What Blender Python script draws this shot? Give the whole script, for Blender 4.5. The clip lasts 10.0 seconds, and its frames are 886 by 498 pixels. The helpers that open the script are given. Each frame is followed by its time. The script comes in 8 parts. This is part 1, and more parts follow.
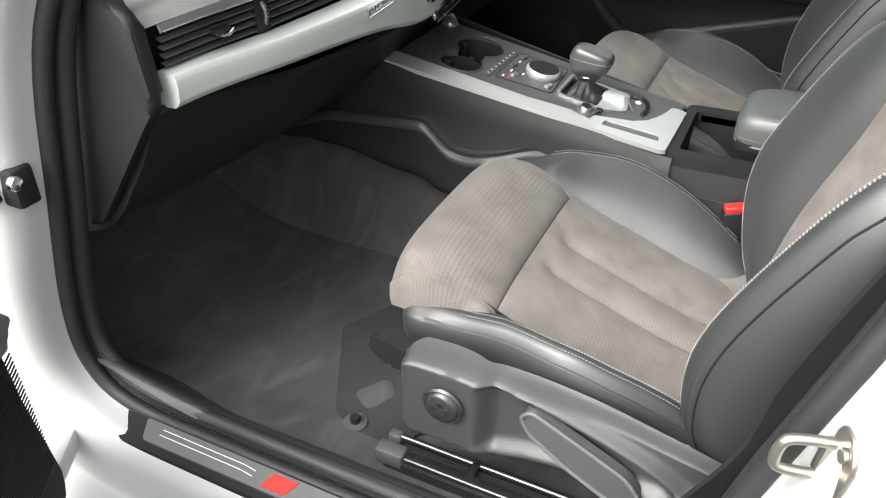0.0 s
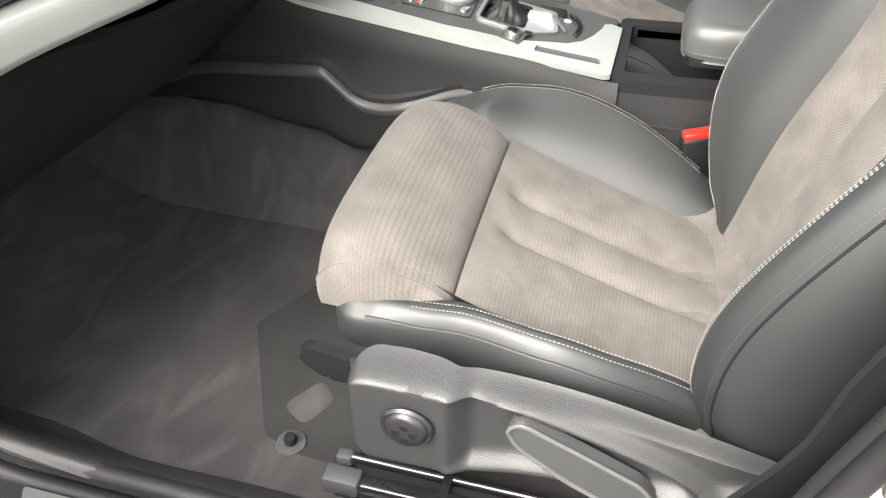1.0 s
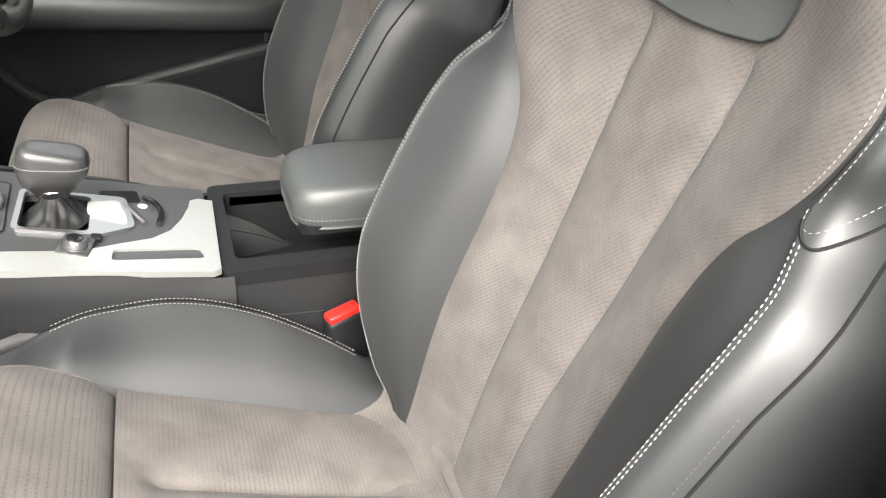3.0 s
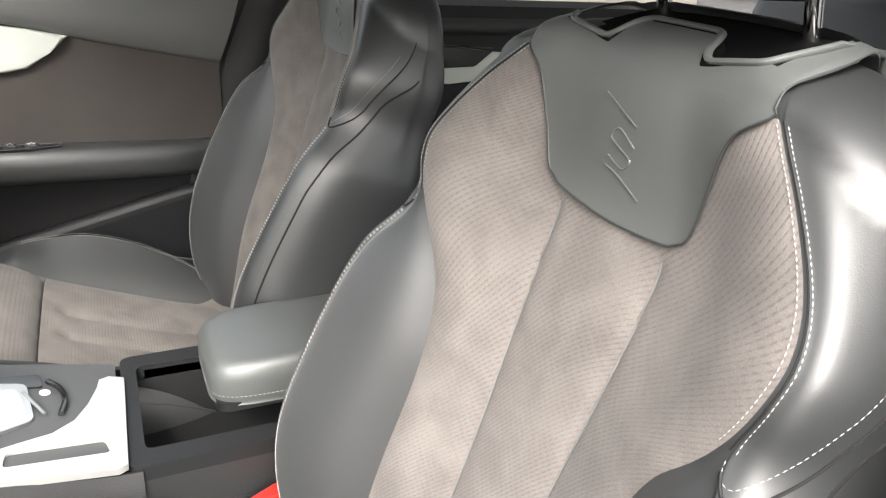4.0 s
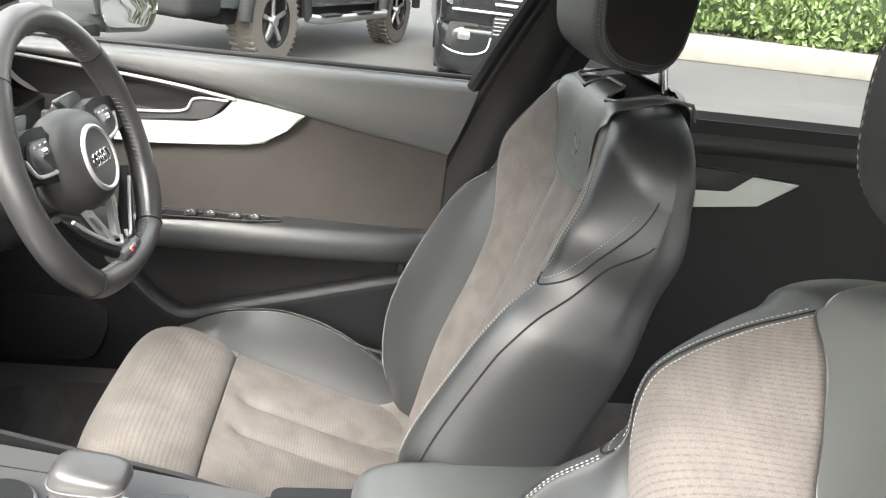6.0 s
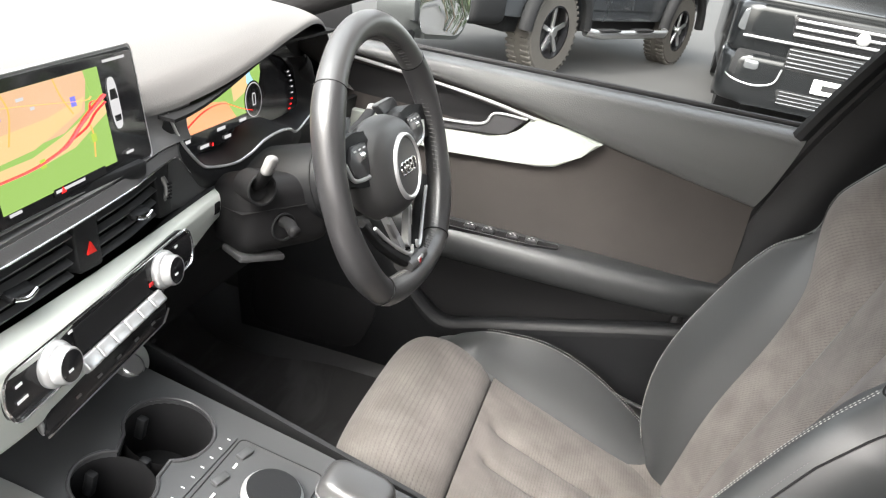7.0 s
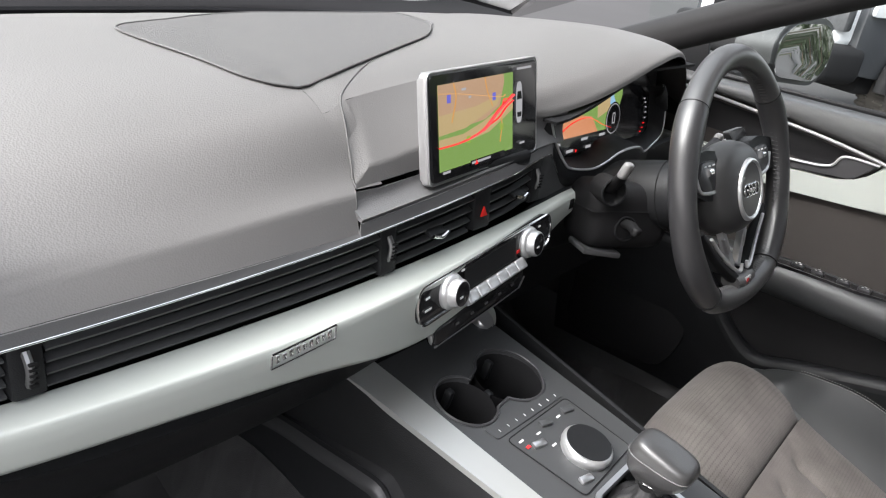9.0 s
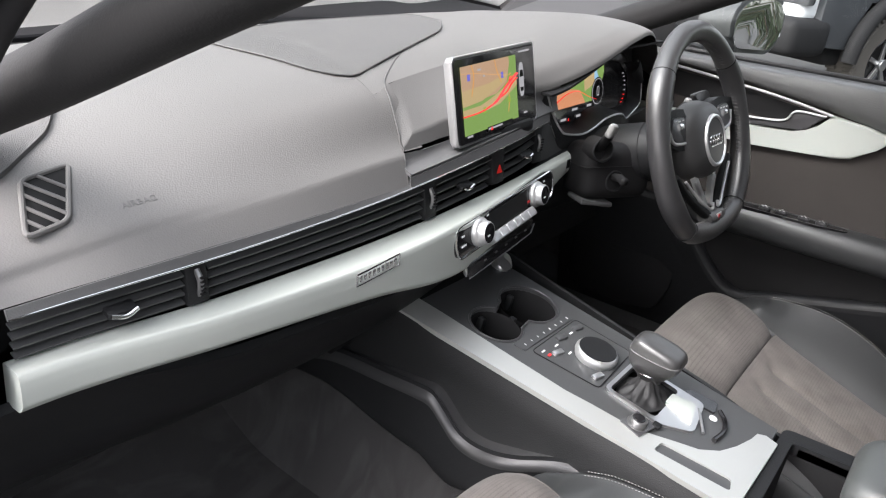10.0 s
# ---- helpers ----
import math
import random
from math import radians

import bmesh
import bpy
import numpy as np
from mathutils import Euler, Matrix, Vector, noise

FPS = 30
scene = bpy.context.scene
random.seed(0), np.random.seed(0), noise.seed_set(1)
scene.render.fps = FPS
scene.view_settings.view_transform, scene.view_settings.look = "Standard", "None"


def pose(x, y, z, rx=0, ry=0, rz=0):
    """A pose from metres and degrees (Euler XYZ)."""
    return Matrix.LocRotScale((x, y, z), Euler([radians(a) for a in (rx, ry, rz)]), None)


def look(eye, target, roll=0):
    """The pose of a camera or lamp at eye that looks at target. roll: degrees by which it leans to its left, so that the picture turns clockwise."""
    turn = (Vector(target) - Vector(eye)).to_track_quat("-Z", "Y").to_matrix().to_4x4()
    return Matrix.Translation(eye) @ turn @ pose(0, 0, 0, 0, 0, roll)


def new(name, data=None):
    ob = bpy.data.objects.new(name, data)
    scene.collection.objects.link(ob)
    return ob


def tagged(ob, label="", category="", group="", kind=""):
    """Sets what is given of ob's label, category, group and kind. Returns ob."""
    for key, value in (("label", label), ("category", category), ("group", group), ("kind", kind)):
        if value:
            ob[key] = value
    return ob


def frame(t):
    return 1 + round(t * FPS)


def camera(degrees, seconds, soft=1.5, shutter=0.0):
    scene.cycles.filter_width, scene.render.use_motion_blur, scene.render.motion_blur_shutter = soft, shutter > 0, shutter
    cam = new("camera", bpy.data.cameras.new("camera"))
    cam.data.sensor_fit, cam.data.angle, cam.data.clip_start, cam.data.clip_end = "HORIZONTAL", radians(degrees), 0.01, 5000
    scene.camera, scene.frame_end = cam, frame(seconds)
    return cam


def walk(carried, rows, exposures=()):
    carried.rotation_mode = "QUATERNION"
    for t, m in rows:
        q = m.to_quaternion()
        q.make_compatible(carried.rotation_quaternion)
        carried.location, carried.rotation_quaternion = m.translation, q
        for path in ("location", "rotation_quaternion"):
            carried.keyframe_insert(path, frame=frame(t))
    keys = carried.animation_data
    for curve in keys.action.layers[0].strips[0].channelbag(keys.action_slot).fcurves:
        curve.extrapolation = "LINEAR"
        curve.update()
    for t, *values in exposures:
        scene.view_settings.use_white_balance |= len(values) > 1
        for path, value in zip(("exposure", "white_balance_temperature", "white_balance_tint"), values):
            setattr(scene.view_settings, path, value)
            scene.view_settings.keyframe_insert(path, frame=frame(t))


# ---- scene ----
cam = camera(60.8, 10.0, 1.2)
PATH = [
    (0, (-1.3398, 0.0332, 1.1806), (-0.5880, 0.3838, 0.6223), 0.56),
    (0.5, (-1.2660, 0.1015, 1.1470), (-0.5124, 0.3751, 0.5493), 0.42),
    (1, (-1.1782, 0.1583, 1.1052), (-0.4276, 0.3586, 0.4755), -0.13),
    (1.5, (-1.0855, 0.1949, 1.0471), (-0.3334, 0.2893, 0.3950), -0.61),
    (2, (-1.0079, 0.2398, 1.0222), (-0.2302, 0.1686, 0.3976), 2.21),
    (2.5, (-0.9457, 0.2461, 1.0592), (-0.1597, 0.0249, 0.4819), 5.11),
    (3, (-0.9083, 0.2292, 1.0915), (-0.1080, -0.0994, 0.5901), 5.72),
    (3.2, (-0.8990, 0.2173, 1.1004), (-0.0932, -0.1351, 0.6245), 5.57),
    (4.3, (-0.8233, 0.1389, 1.1899), (0.0197, -0.2531, 0.8216), 3.48),
    (4.5, (-0.8043, 0.1125, 1.2091), (0.0476, -0.2730, 0.8545), 3.23),
    (5, (-0.7617, 0.0595, 1.2351), (0.1230, -0.2646, 0.8999), 3.36),
    (5.2, (-0.7508, 0.0462, 1.2464), (0.1485, -0.2357, 0.9121), 3.84),
    (6.3, (-0.6215, 0.1429, 1.2497), (0.3002, 0.1012, 0.8641), 8.61),
    (6.5, (-0.6008, 0.1637, 1.2458), (0.3191, 0.1822, 0.8542), 9.26),
    (7, (-0.5834, 0.1955, 1.2467), (0.3148, 0.3769, 0.8462), 10.04),
    (7.5, (-0.5834, 0.2098, 1.2351), (0.2632, 0.5571, 0.8318), 9.40),
    (8, (-0.6106, 0.2186, 1.2255), (0.1839, 0.6644, 0.8132), 10.55),
    (8.5, (-0.6657, 0.2147, 1.2251), (0.0908, 0.7182, 0.8077), 11.12),
    (9, (-0.7497, 0.1804, 1.2275), (-0.0059, 0.7119, 0.8220), 9.82),
    (9.5, (-0.8694, 0.1421, 1.2413), (-0.1218, 0.6804, 0.8523), 7.76),
    (10, (-0.9635, 0.0836, 1.2435), (-0.2121, 0.6060, 0.8404), 6.05),
]
EXPOSURES = [(0.0, 2.23, 6450, 10), (0.5, 2.36, 6450, 9), (1.0, 2.6, 6700, 9), (2.5, 2.53, 6700, 10), (3.1, 2.51, 6650, 11), (4.5, 3.0, 6600, 12), (5.2, 3.27, 6700, 10), (6.5, 3.5, 6600, 11), (7.0, 3.14, 6550, 12), (7.5, 2.7, 6400, 13), (8.0, 2.42, 6400, 13), (9.0, 2.2, 6300, 14), (10.0, 2.22, 6300, 15)]
walk(cam, [(t, look(eye, target, roll)) for t, eye, target, roll in PATH], EXPOSURES)

# ---- light: bright overcast sky ----
world = bpy.data.worlds.new("overcast")
scene.world = world
world.use_nodes = True
wn, wl = world.node_tree.nodes, world.node_tree.links
sky = wn.new("ShaderNodeTexSky")
sky.sky_type = "NISHITA"
sky.sun_disc = False
sky.sun_elevation = radians(46)
sky.sun_rotation = radians(-66)
sky.air_density, sky.dust_density, sky.ozone_density = 1.6, 6.0, 0.6
hsv = wn.new("ShaderNodeHueSaturation")
hsv.inputs["Saturation"].default_value = 0.25
wl.new(sky.outputs[0], hsv.inputs["Color"])
wl.new(hsv.outputs[0], wn["Background"].inputs[0])
wn["Background"].inputs[1].default_value = 0.15
sun_lamp = bpy.data.lights.new("sun", "SUN")
sun_lamp.energy, sun_lamp.angle, sun_lamp.color = 0.75, radians(70), (1.0, 0.97, 0.93)
sun = new("sun", sun_lamp)
sun.matrix_world = look((-6.1, 2.7, 7.0), (0, 0.2, 0.5))
scene.view_settings.exposure = 0.0


# ---- materials ----
def material(name, color, rough=0.5, metal=0.0, grain=0.0, scale=400.0, vary=0.12, big=6.0, kind="noise", coat=0.0, spec=0.5, sheen=0.0, wear=0.07):
    """Base colour varied at two scales, with a fine relief."""
    m = bpy.data.materials.new(name)
    m.use_nodes = True
    n, l = m.node_tree.nodes, m.node_tree.links
    b = n["Principled BSDF"]
    b.inputs["Roughness"].default_value = rough
    b.inputs["Metallic"].default_value = metal
    b.inputs["Coat Weight"].default_value = coat
    b.inputs["Coat Roughness"].default_value = 0.08
    b.inputs["Specular IOR Level"].default_value = spec
    b.inputs["Sheen Weight"].default_value = sheen
    b.inputs["Sheen Roughness"].default_value = 0.5
    tc = n.new("ShaderNodeTexCoord")
    big_n = n.new("ShaderNodeTexNoise")
    big_n.inputs["Scale"].default_value = big
    big_n.inputs["Detail"].default_value = 4
    l.new(tc.outputs["Object"], big_n.inputs["Vector"])
    fine = n.new("ShaderNodeTexVoronoi" if kind == "voronoi" else "ShaderNodeTexNoise")
    fine.inputs["Scale"].default_value = scale
    l.new(tc.outputs["Object"], fine.inputs["Vector"])
    mix = n.new("ShaderNodeMix")
    mix.data_type = "RGBA"
    mix.inputs["A"].default_value = (*[c * (1 - vary) for c in color], 1)
    mix.inputs["B"].default_value = (*[min(1, c * (1 + vary)) for c in color], 1)
    l.new(big_n.outputs["Fac"], mix.inputs["Factor"])
    l.new(mix.outputs["Result"], b.inputs["Base Color"])
    if rough > 0.05 and metal < 1.1:
        rr = n.new("ShaderNodeMapRange")
        rr.inputs["To Min"].default_value = max(0.02, rough - wear)
        rr.inputs["To Max"].default_value = min(1.0, rough + wear)
        l.new(big_n.outputs["Fac"], rr.inputs["Value"])
        l.new(rr.outputs["Result"], b.inputs["Roughness"])
    if grain:
        bump = n.new("ShaderNodeBump")
        bump.inputs["Strength"].default_value = grain
        bump.inputs["Distance"].default_value = 0.0012
        l.new(fine.outputs["Distance" if kind == "voronoi" else "Fac"], bump.inputs["Height"])
        l.new(bump.outputs["Normal"], b.inputs["Normal"])
    return m


def glow(name, color, strength):
    m = bpy.data.materials.new(name)
    m.use_nodes = True
    b = m.node_tree.nodes["Principled BSDF"]
    b.inputs["Base Color"].default_value = (0.01, 0.01, 0.01, 1)
    b.inputs["Roughness"].default_value = 0.2
    b.inputs["Emission Color"].default_value = (*color, 1)
    b.inputs["Emission Strength"].default_value = strength
    return m


def clear_glass(name, tint=(0.93, 0.97, 0.95), gloss=1.0):
    m = bpy.data.materials.new(name)
    m.use_nodes = True
    n, l = m.node_tree.nodes, m.node_tree.links
    n.remove(n["Principled BSDF"])
    tr = n.new("ShaderNodeBsdfTransparent")
    tr.inputs["Color"].default_value = (*tint, 1)
    gl = n.new("ShaderNodeBsdfGlossy")
    gl.inputs["Roughness"].default_value = 0.02
    fr = n.new("ShaderNodeFresnel")
    fr.inputs["IOR"].default_value = 1.35
    mx = n.new("ShaderNodeMixShader")
    l.new(fr.outputs[0], mx.inputs[0])
    l.new(tr.outputs[0], mx.inputs[1])
    l.new(gl.outputs[0], mx.inputs[2])
    l.new(mx.outputs[0], n["Material Output"].inputs[0])
    return m


def fabric_material(name, color, angle, cross, pitch, pitch2, keep, dash, depth=0.55):
    """Suede with a weave pressed into it by two crossing wave trains (pitch in metres), worn smooth in patches."""
    m = material(name, color, 0.92, grain=0.0, big=14, vary=0.12, spec=0.15, sheen=0.08)
    n, l = m.node_tree.nodes, m.node_tree.links
    tc = n.new("ShaderNodeTexCoord")

    def math_node(op, a, b):
        q = n.new("ShaderNodeMath")
        q.operation = op
        for i, v in enumerate((a, b)):
            if isinstance(v, (int, float)):
                q.inputs[i].default_value = v
            else:
                l.new(v, q.inputs[i])
        return q.outputs[0]

    def wave(a, p, power):
        mp = n.new("ShaderNodeMapping")
        mp.inputs["Rotation"].default_value = (0, 0, radians(a))
        l.new(tc.outputs["UV"], mp.inputs["Vector"])
        w = n.new("ShaderNodeTexWave")
        w.inputs["Scale"].default_value = 0.314 / p
        w.inputs["Distortion"].default_value = 0.25
        w.inputs["Detail"].default_value = 0
        l.new(mp.outputs[0], w.inputs["Vector"])
        return math_node("POWER", w.outputs["Fac"], power)

    # thin grooves; the second train either crosses the first or breaks it into dashes
    first, second = wave(angle, pitch, 4.5), wave(cross, pitch2, 4.5 if dash == 1.0 else 1.0)
    if dash == 1.0:
        groove = math_node("MAXIMUM", first, second)
    else:
        groove = math_node("MULTIPLY", first, math_node("MULTIPLY_ADD", second, 1 - dash))
        n_last = groove.node.inputs[1].links[0].from_node
        n_last.inputs[2].default_value = dash
    worn = n.new("ShaderNodeTexNoise")
    worn.inputs["Scale"].default_value = 9
    worn.inputs["Detail"].default_value = 3
    l.new(tc.outputs["Object"], worn.inputs["Vector"])
    ramp = n.new("ShaderNodeMapRange")
    ramp.inputs["From Min"].default_value, ramp.inputs["From Max"].default_value = 0.36, 0.55
    ramp.inputs["To Min"].default_value = 0.08 + keep * 0.5
    l.new(worn.outputs["Fac"], ramp.inputs["Value"])
    mul = math_node("MULTIPLY", groove, ramp.outputs["Result"])
    nap = n.new("ShaderNodeTexNoise")
    nap.inputs["Scale"].default_value = 900
    l.new(tc.outputs["Object"], nap.inputs["Vector"])
    height = math_node("SUBTRACT", math_node("MULTIPLY", nap.outputs["Fac"], 0.3), mul)
    bump = n.new("ShaderNodeBump")
    bump.inputs["Strength"].default_value = 0.75 * depth
    bump.inputs["Distance"].default_value = 0.0008
    l.new(height, bump.inputs["Height"])
    b = n["Principled BSDF"]
    l.new(bump.outputs["Normal"], b.inputs["Normal"])
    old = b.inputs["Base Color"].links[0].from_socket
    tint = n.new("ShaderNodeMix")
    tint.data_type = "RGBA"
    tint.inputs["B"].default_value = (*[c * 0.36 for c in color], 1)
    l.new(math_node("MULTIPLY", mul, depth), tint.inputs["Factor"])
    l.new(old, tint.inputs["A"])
    # brushed patches of the nap, lighter and darker
    brush = n.new("ShaderNodeTexNoise")
    brush.inputs["Scale"].default_value = 22
    brush.inputs["Detail"].default_value = 5
    brush.inputs["Distortion"].default_value = 0.3
    l.new(tc.outputs["Object"], brush.inputs["Vector"])
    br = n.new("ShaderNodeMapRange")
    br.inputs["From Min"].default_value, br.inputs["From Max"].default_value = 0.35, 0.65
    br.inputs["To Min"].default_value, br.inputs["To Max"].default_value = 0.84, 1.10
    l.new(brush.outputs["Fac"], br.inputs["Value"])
    speck = n.new("ShaderNodeMapRange")
    speck.inputs["From Min"].default_value, speck.inputs["From Max"].default_value = 0.3, 0.7
    speck.inputs["To Min"].default_value, speck.inputs["To Max"].default_value = 0.86, 1.14
    l.new(nap.outputs["Fac"], speck.inputs["Value"])
    hv = n.new("ShaderNodeHueSaturation")
    l.new(math_node("MULTIPLY", br.outputs["Result"], speck.outputs["Result"]), hv.inputs["Value"])
    l.new(tint.outputs["Result"], hv.inputs["Color"])
    l.new(hv.outputs[0], b.inputs["Base Color"])
    return m


def nap_marks(m):
    """Pale streaks where the pile of a carpet lies brushed the other way."""
    n, l = m.node_tree.nodes, m.node_tree.links
    b = n["Principled BSDF"]
    tc = n.new("ShaderNodeTexCoord")
    mp = n.new("ShaderNodeMapping")
    mp.inputs["Scale"].default_value = (1.0, 2.2, 1.0)
    mp.inputs["Rotation"].default_value = (0, 0, 0.6)
    l.new(tc.outputs["Object"], mp.inputs["Vector"])
    st = n.new("ShaderNodeTexNoise")
    st.inputs["Scale"].default_value, st.inputs["Detail"].default_value, st.inputs["Distortion"].default_value = 5.0, 3, 1.6
    l.new(mp.outputs[0], st.inputs["Vector"])
    mr = n.new("ShaderNodeMapRange")
    mr.inputs["From Min"].default_value, mr.inputs["From Max"].default_value = 0.46, 0.66
    mr.inputs["To Min"].default_value, mr.inputs["To Max"].default_value = 0.95, 1.28
    l.new(st.outputs["Fac"], mr.inputs["Value"])
    hv = n.new("ShaderNodeHueSaturation")
    l.new(b.inputs["Base Color"].links[0].from_socket, hv.inputs["Color"])
    l.new(mr.outputs["Result"], hv.inputs["Value"])
    l.new(hv.outputs[0], b.inputs["Base Color"])
    return m


M = {}
M["leather"] = material("leather", (0.0185, 0.0202, 0.0208), 0.49, grain=0.06, scale=1100, kind="voronoi", big=9, spec=0.85, wear=0.03)
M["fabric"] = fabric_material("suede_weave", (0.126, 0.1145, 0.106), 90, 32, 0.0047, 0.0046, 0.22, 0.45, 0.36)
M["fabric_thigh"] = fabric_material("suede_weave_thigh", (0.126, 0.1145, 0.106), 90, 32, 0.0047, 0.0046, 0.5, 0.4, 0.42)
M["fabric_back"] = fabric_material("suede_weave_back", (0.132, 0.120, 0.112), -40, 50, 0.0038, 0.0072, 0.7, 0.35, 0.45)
M["stitch"] = material("pale_thread", (0.30, 0.30, 0.285), 0.8)
M["dark_stitch"] = material("dark_thread", (0.12, 0.12, 0.12), 0.8)
M["plastic"] = material("dark_plastic", (0.0105, 0.011, 0.0118), 0.5, grain=0.18, scale=900, kind="voronoi", spec=0.28)
M["dash"] = material("soft_dash", (0.140, 0.137, 0.132), 0.6, grain=0.2, scale=540, kind="voronoi", vary=0.06)
M["gloss"] = material("gloss_black", (0.012, 0.012, 0.013), 0.12, vary=0.05)
M["black"] = material("matt_black", (0.007, 0.007, 0.0075), 0.75, grain=0.1, spec=0.3)
M["rubber"] = material("seal_rubber", (0.012, 0.012, 0.013), 0.6, grain=0.1)
M["carpet"] = material("carpet", (0.052, 0.051, 0.051), 0.95, grain=0.9, scale=900, vary=0.3, big=7, spec=0.15)
M["carpet"] = nap_marks(M["carpet"])
M["silver"] = material("satin_aluminium", (0.47, 0.50, 0.465), 0.36, metal=0.12, grain=0.03, scale=1200, vary=0.03)
M["chrome"] = material("chrome", (0.8, 0.8, 0.8), 0.12, metal=1.0, vary=0.02)
M["paint"] = material("white_paint", (0.40, 0.405, 0.397), 0.3, coat=0.6, vary=0.02)
M["headliner"] = material("headliner", (0.022, 0.022, 0.022), 0.95, grain=0.3)
M["asphalt"] = material("asphalt", (0.040, 0.0395, 0.039), 0.9, grain=0.6, scale=60, vary=0.3, big=0.7, spec=0.2)
M["dark_paint"] = material("dark_car_paint", (0.005, 0.0055, 0.006), 0.2, coat=0.15, vary=0.1, big=2, spec=0.35)
M["grey_paint"] = material("grey_car_paint", (0.045, 0.048, 0.052), 0.25, coat=0.5, vary=0.1, big=2)
M["tyre"] = material("tyre_rubber", (0.06, 0.054, 0.047), 0.85, grain=0.4, scale=120, vary=0.3, big=8)
M["hedge"] = material("hedge_leaves", (0.055, 0.085, 0.022), 0.6, vary=0.5, big=30)
M["stone"] = material("wall_stone", (0.10, 0.094, 0.082), 0.9, grain=0.6, scale=40, vary=0.3)
M["glass"] = clear_glass("window_glass")
M["mirror"] = material("mirror_glass", (0.85, 0.86, 0.87), 0.02, metal=1.0, vary=0.0)
M["red"] = material("red_plastic", (0.65, 0.02, 0.015), 0.35, vary=0.05)
M["white_mark"] = material("white_mark", (0.75, 0.75, 0.75), 0.5)
M["red_mark"] = material("red_mark", (0.7, 0.03, 0.03), 0.5)


# ---- mesh helpers ----
def part(name, bm, mat, parent=None, label="", sharp=38, uv=None):
    """Links a bmesh as one mesh object, under a thing or a part where one is given."""
    me = bpy.data.meshes.new(name)
    bmesh.ops.recalc_face_normals(bm, faces=bm.faces)
    bm.to_mesh(me)
    bm.free()
    me.materials.append(M[mat] if isinstance(mat, str) else mat)
    for p in me.polygons:
        p.use_smooth = True
    me.set_sharp_from_angle(angle=radians(sharp))
    ob = new(name, me)
    if parent is not None:
        ob.parent = parent
    if label:
        ob["label"] = label
    return ob


def thing(name, label, category, group="", kind=""):
    return tagged(new(name), label, category, group, kind)


def grid(fn, us, vs, thick=0.0, uv=(1.0, 1.0)):
    """A surface fn(u, v) over a grid, given a thickness on its far side."""
    bm = bmesh.new()
    layer = bm.loops.layers.uv.new("UVMap")
    rows = [[bm.verts.new(fn(u, v)) for u in us] for v in vs]
    for j in range(len(vs) - 1):
        for i in range(len(us) - 1):
            f = bm.faces.new((rows[j][i], rows[j][i + 1], rows[j + 1][i + 1], rows[j + 1][i]))
            for lp, (a, b) in zip(f.loops, ((i, j), (i + 1, j), (i + 1, j + 1), (i, j + 1))):
                lp[layer].uv = (us[a] * uv[0], vs[b] * uv[1])
    if thick:
        bmesh.ops.recalc_face_normals(bm, faces=bm.faces)
        bmesh.ops.solidify(bm, geom=bm.faces[:], thickness=thick)
    return bm


def lin(a, b, n):
    return [a + (b - a) * i / (n - 1) for i in range(n)]


def spline(pts, n):
    """Catmull-Rom through pts, n points in all, even in the parameter."""
    P = [Vector(p) for p in pts]
    P = [P[0] * 2 - P[1]] + P + [P[-1] * 2 - P[-2]]
    out = []
    for i in range(n):
        s = i / (n - 1) * (len(pts) - 1)
        k = min(int(s), len(pts) - 2)
        t = s - k
        a, b, c, d = P[k], P[k + 1], P[k + 2], P[k + 3]
        out.append(0.5 * (2 * b + (c - a) * t + (2 * a - 5 * b + 4 * c - d) * t * t + (3 * b - a - 3 * c + d) * t * t * t))
    return out


def spline2(pts, n):
    """The same in two numbers."""
    return [(p.x, p.y) for p in spline([(*q, 0) for q in pts], n)]


def curve1(xs, ys):
    """A smooth function through the given knots."""

    def f(x):
        if x <= xs[0]:
            return ys[0]
        if x >= xs[-1]:
            return ys[-1]
        k = max(i for i in range(len(xs) - 1) if xs[i] <= x)
        t = (x - xs[k]) / (xs[k + 1] - xs[k])
        h = xs[k + 1] - xs[k]

        def slope(i):
            if i == 0 or i == len(xs) - 1:
                return 0.0 if len(xs) > 2 else (ys[-1] - ys[0]) / (xs[-1] - xs[0])
            return (ys[i + 1] - ys[i - 1]) / (xs[i + 1] - xs[i - 1])

        m0, m1 = slope(k) * h, slope(k + 1) * h
        return (2 * t**3 - 3 * t**2 + 1) * ys[k] + (t**3 - 2 * t**2 + t) * m0 + (-2 * t**3 + 3 * t**2) * ys[k + 1] + (t**3 - t**2) * m1

    return f


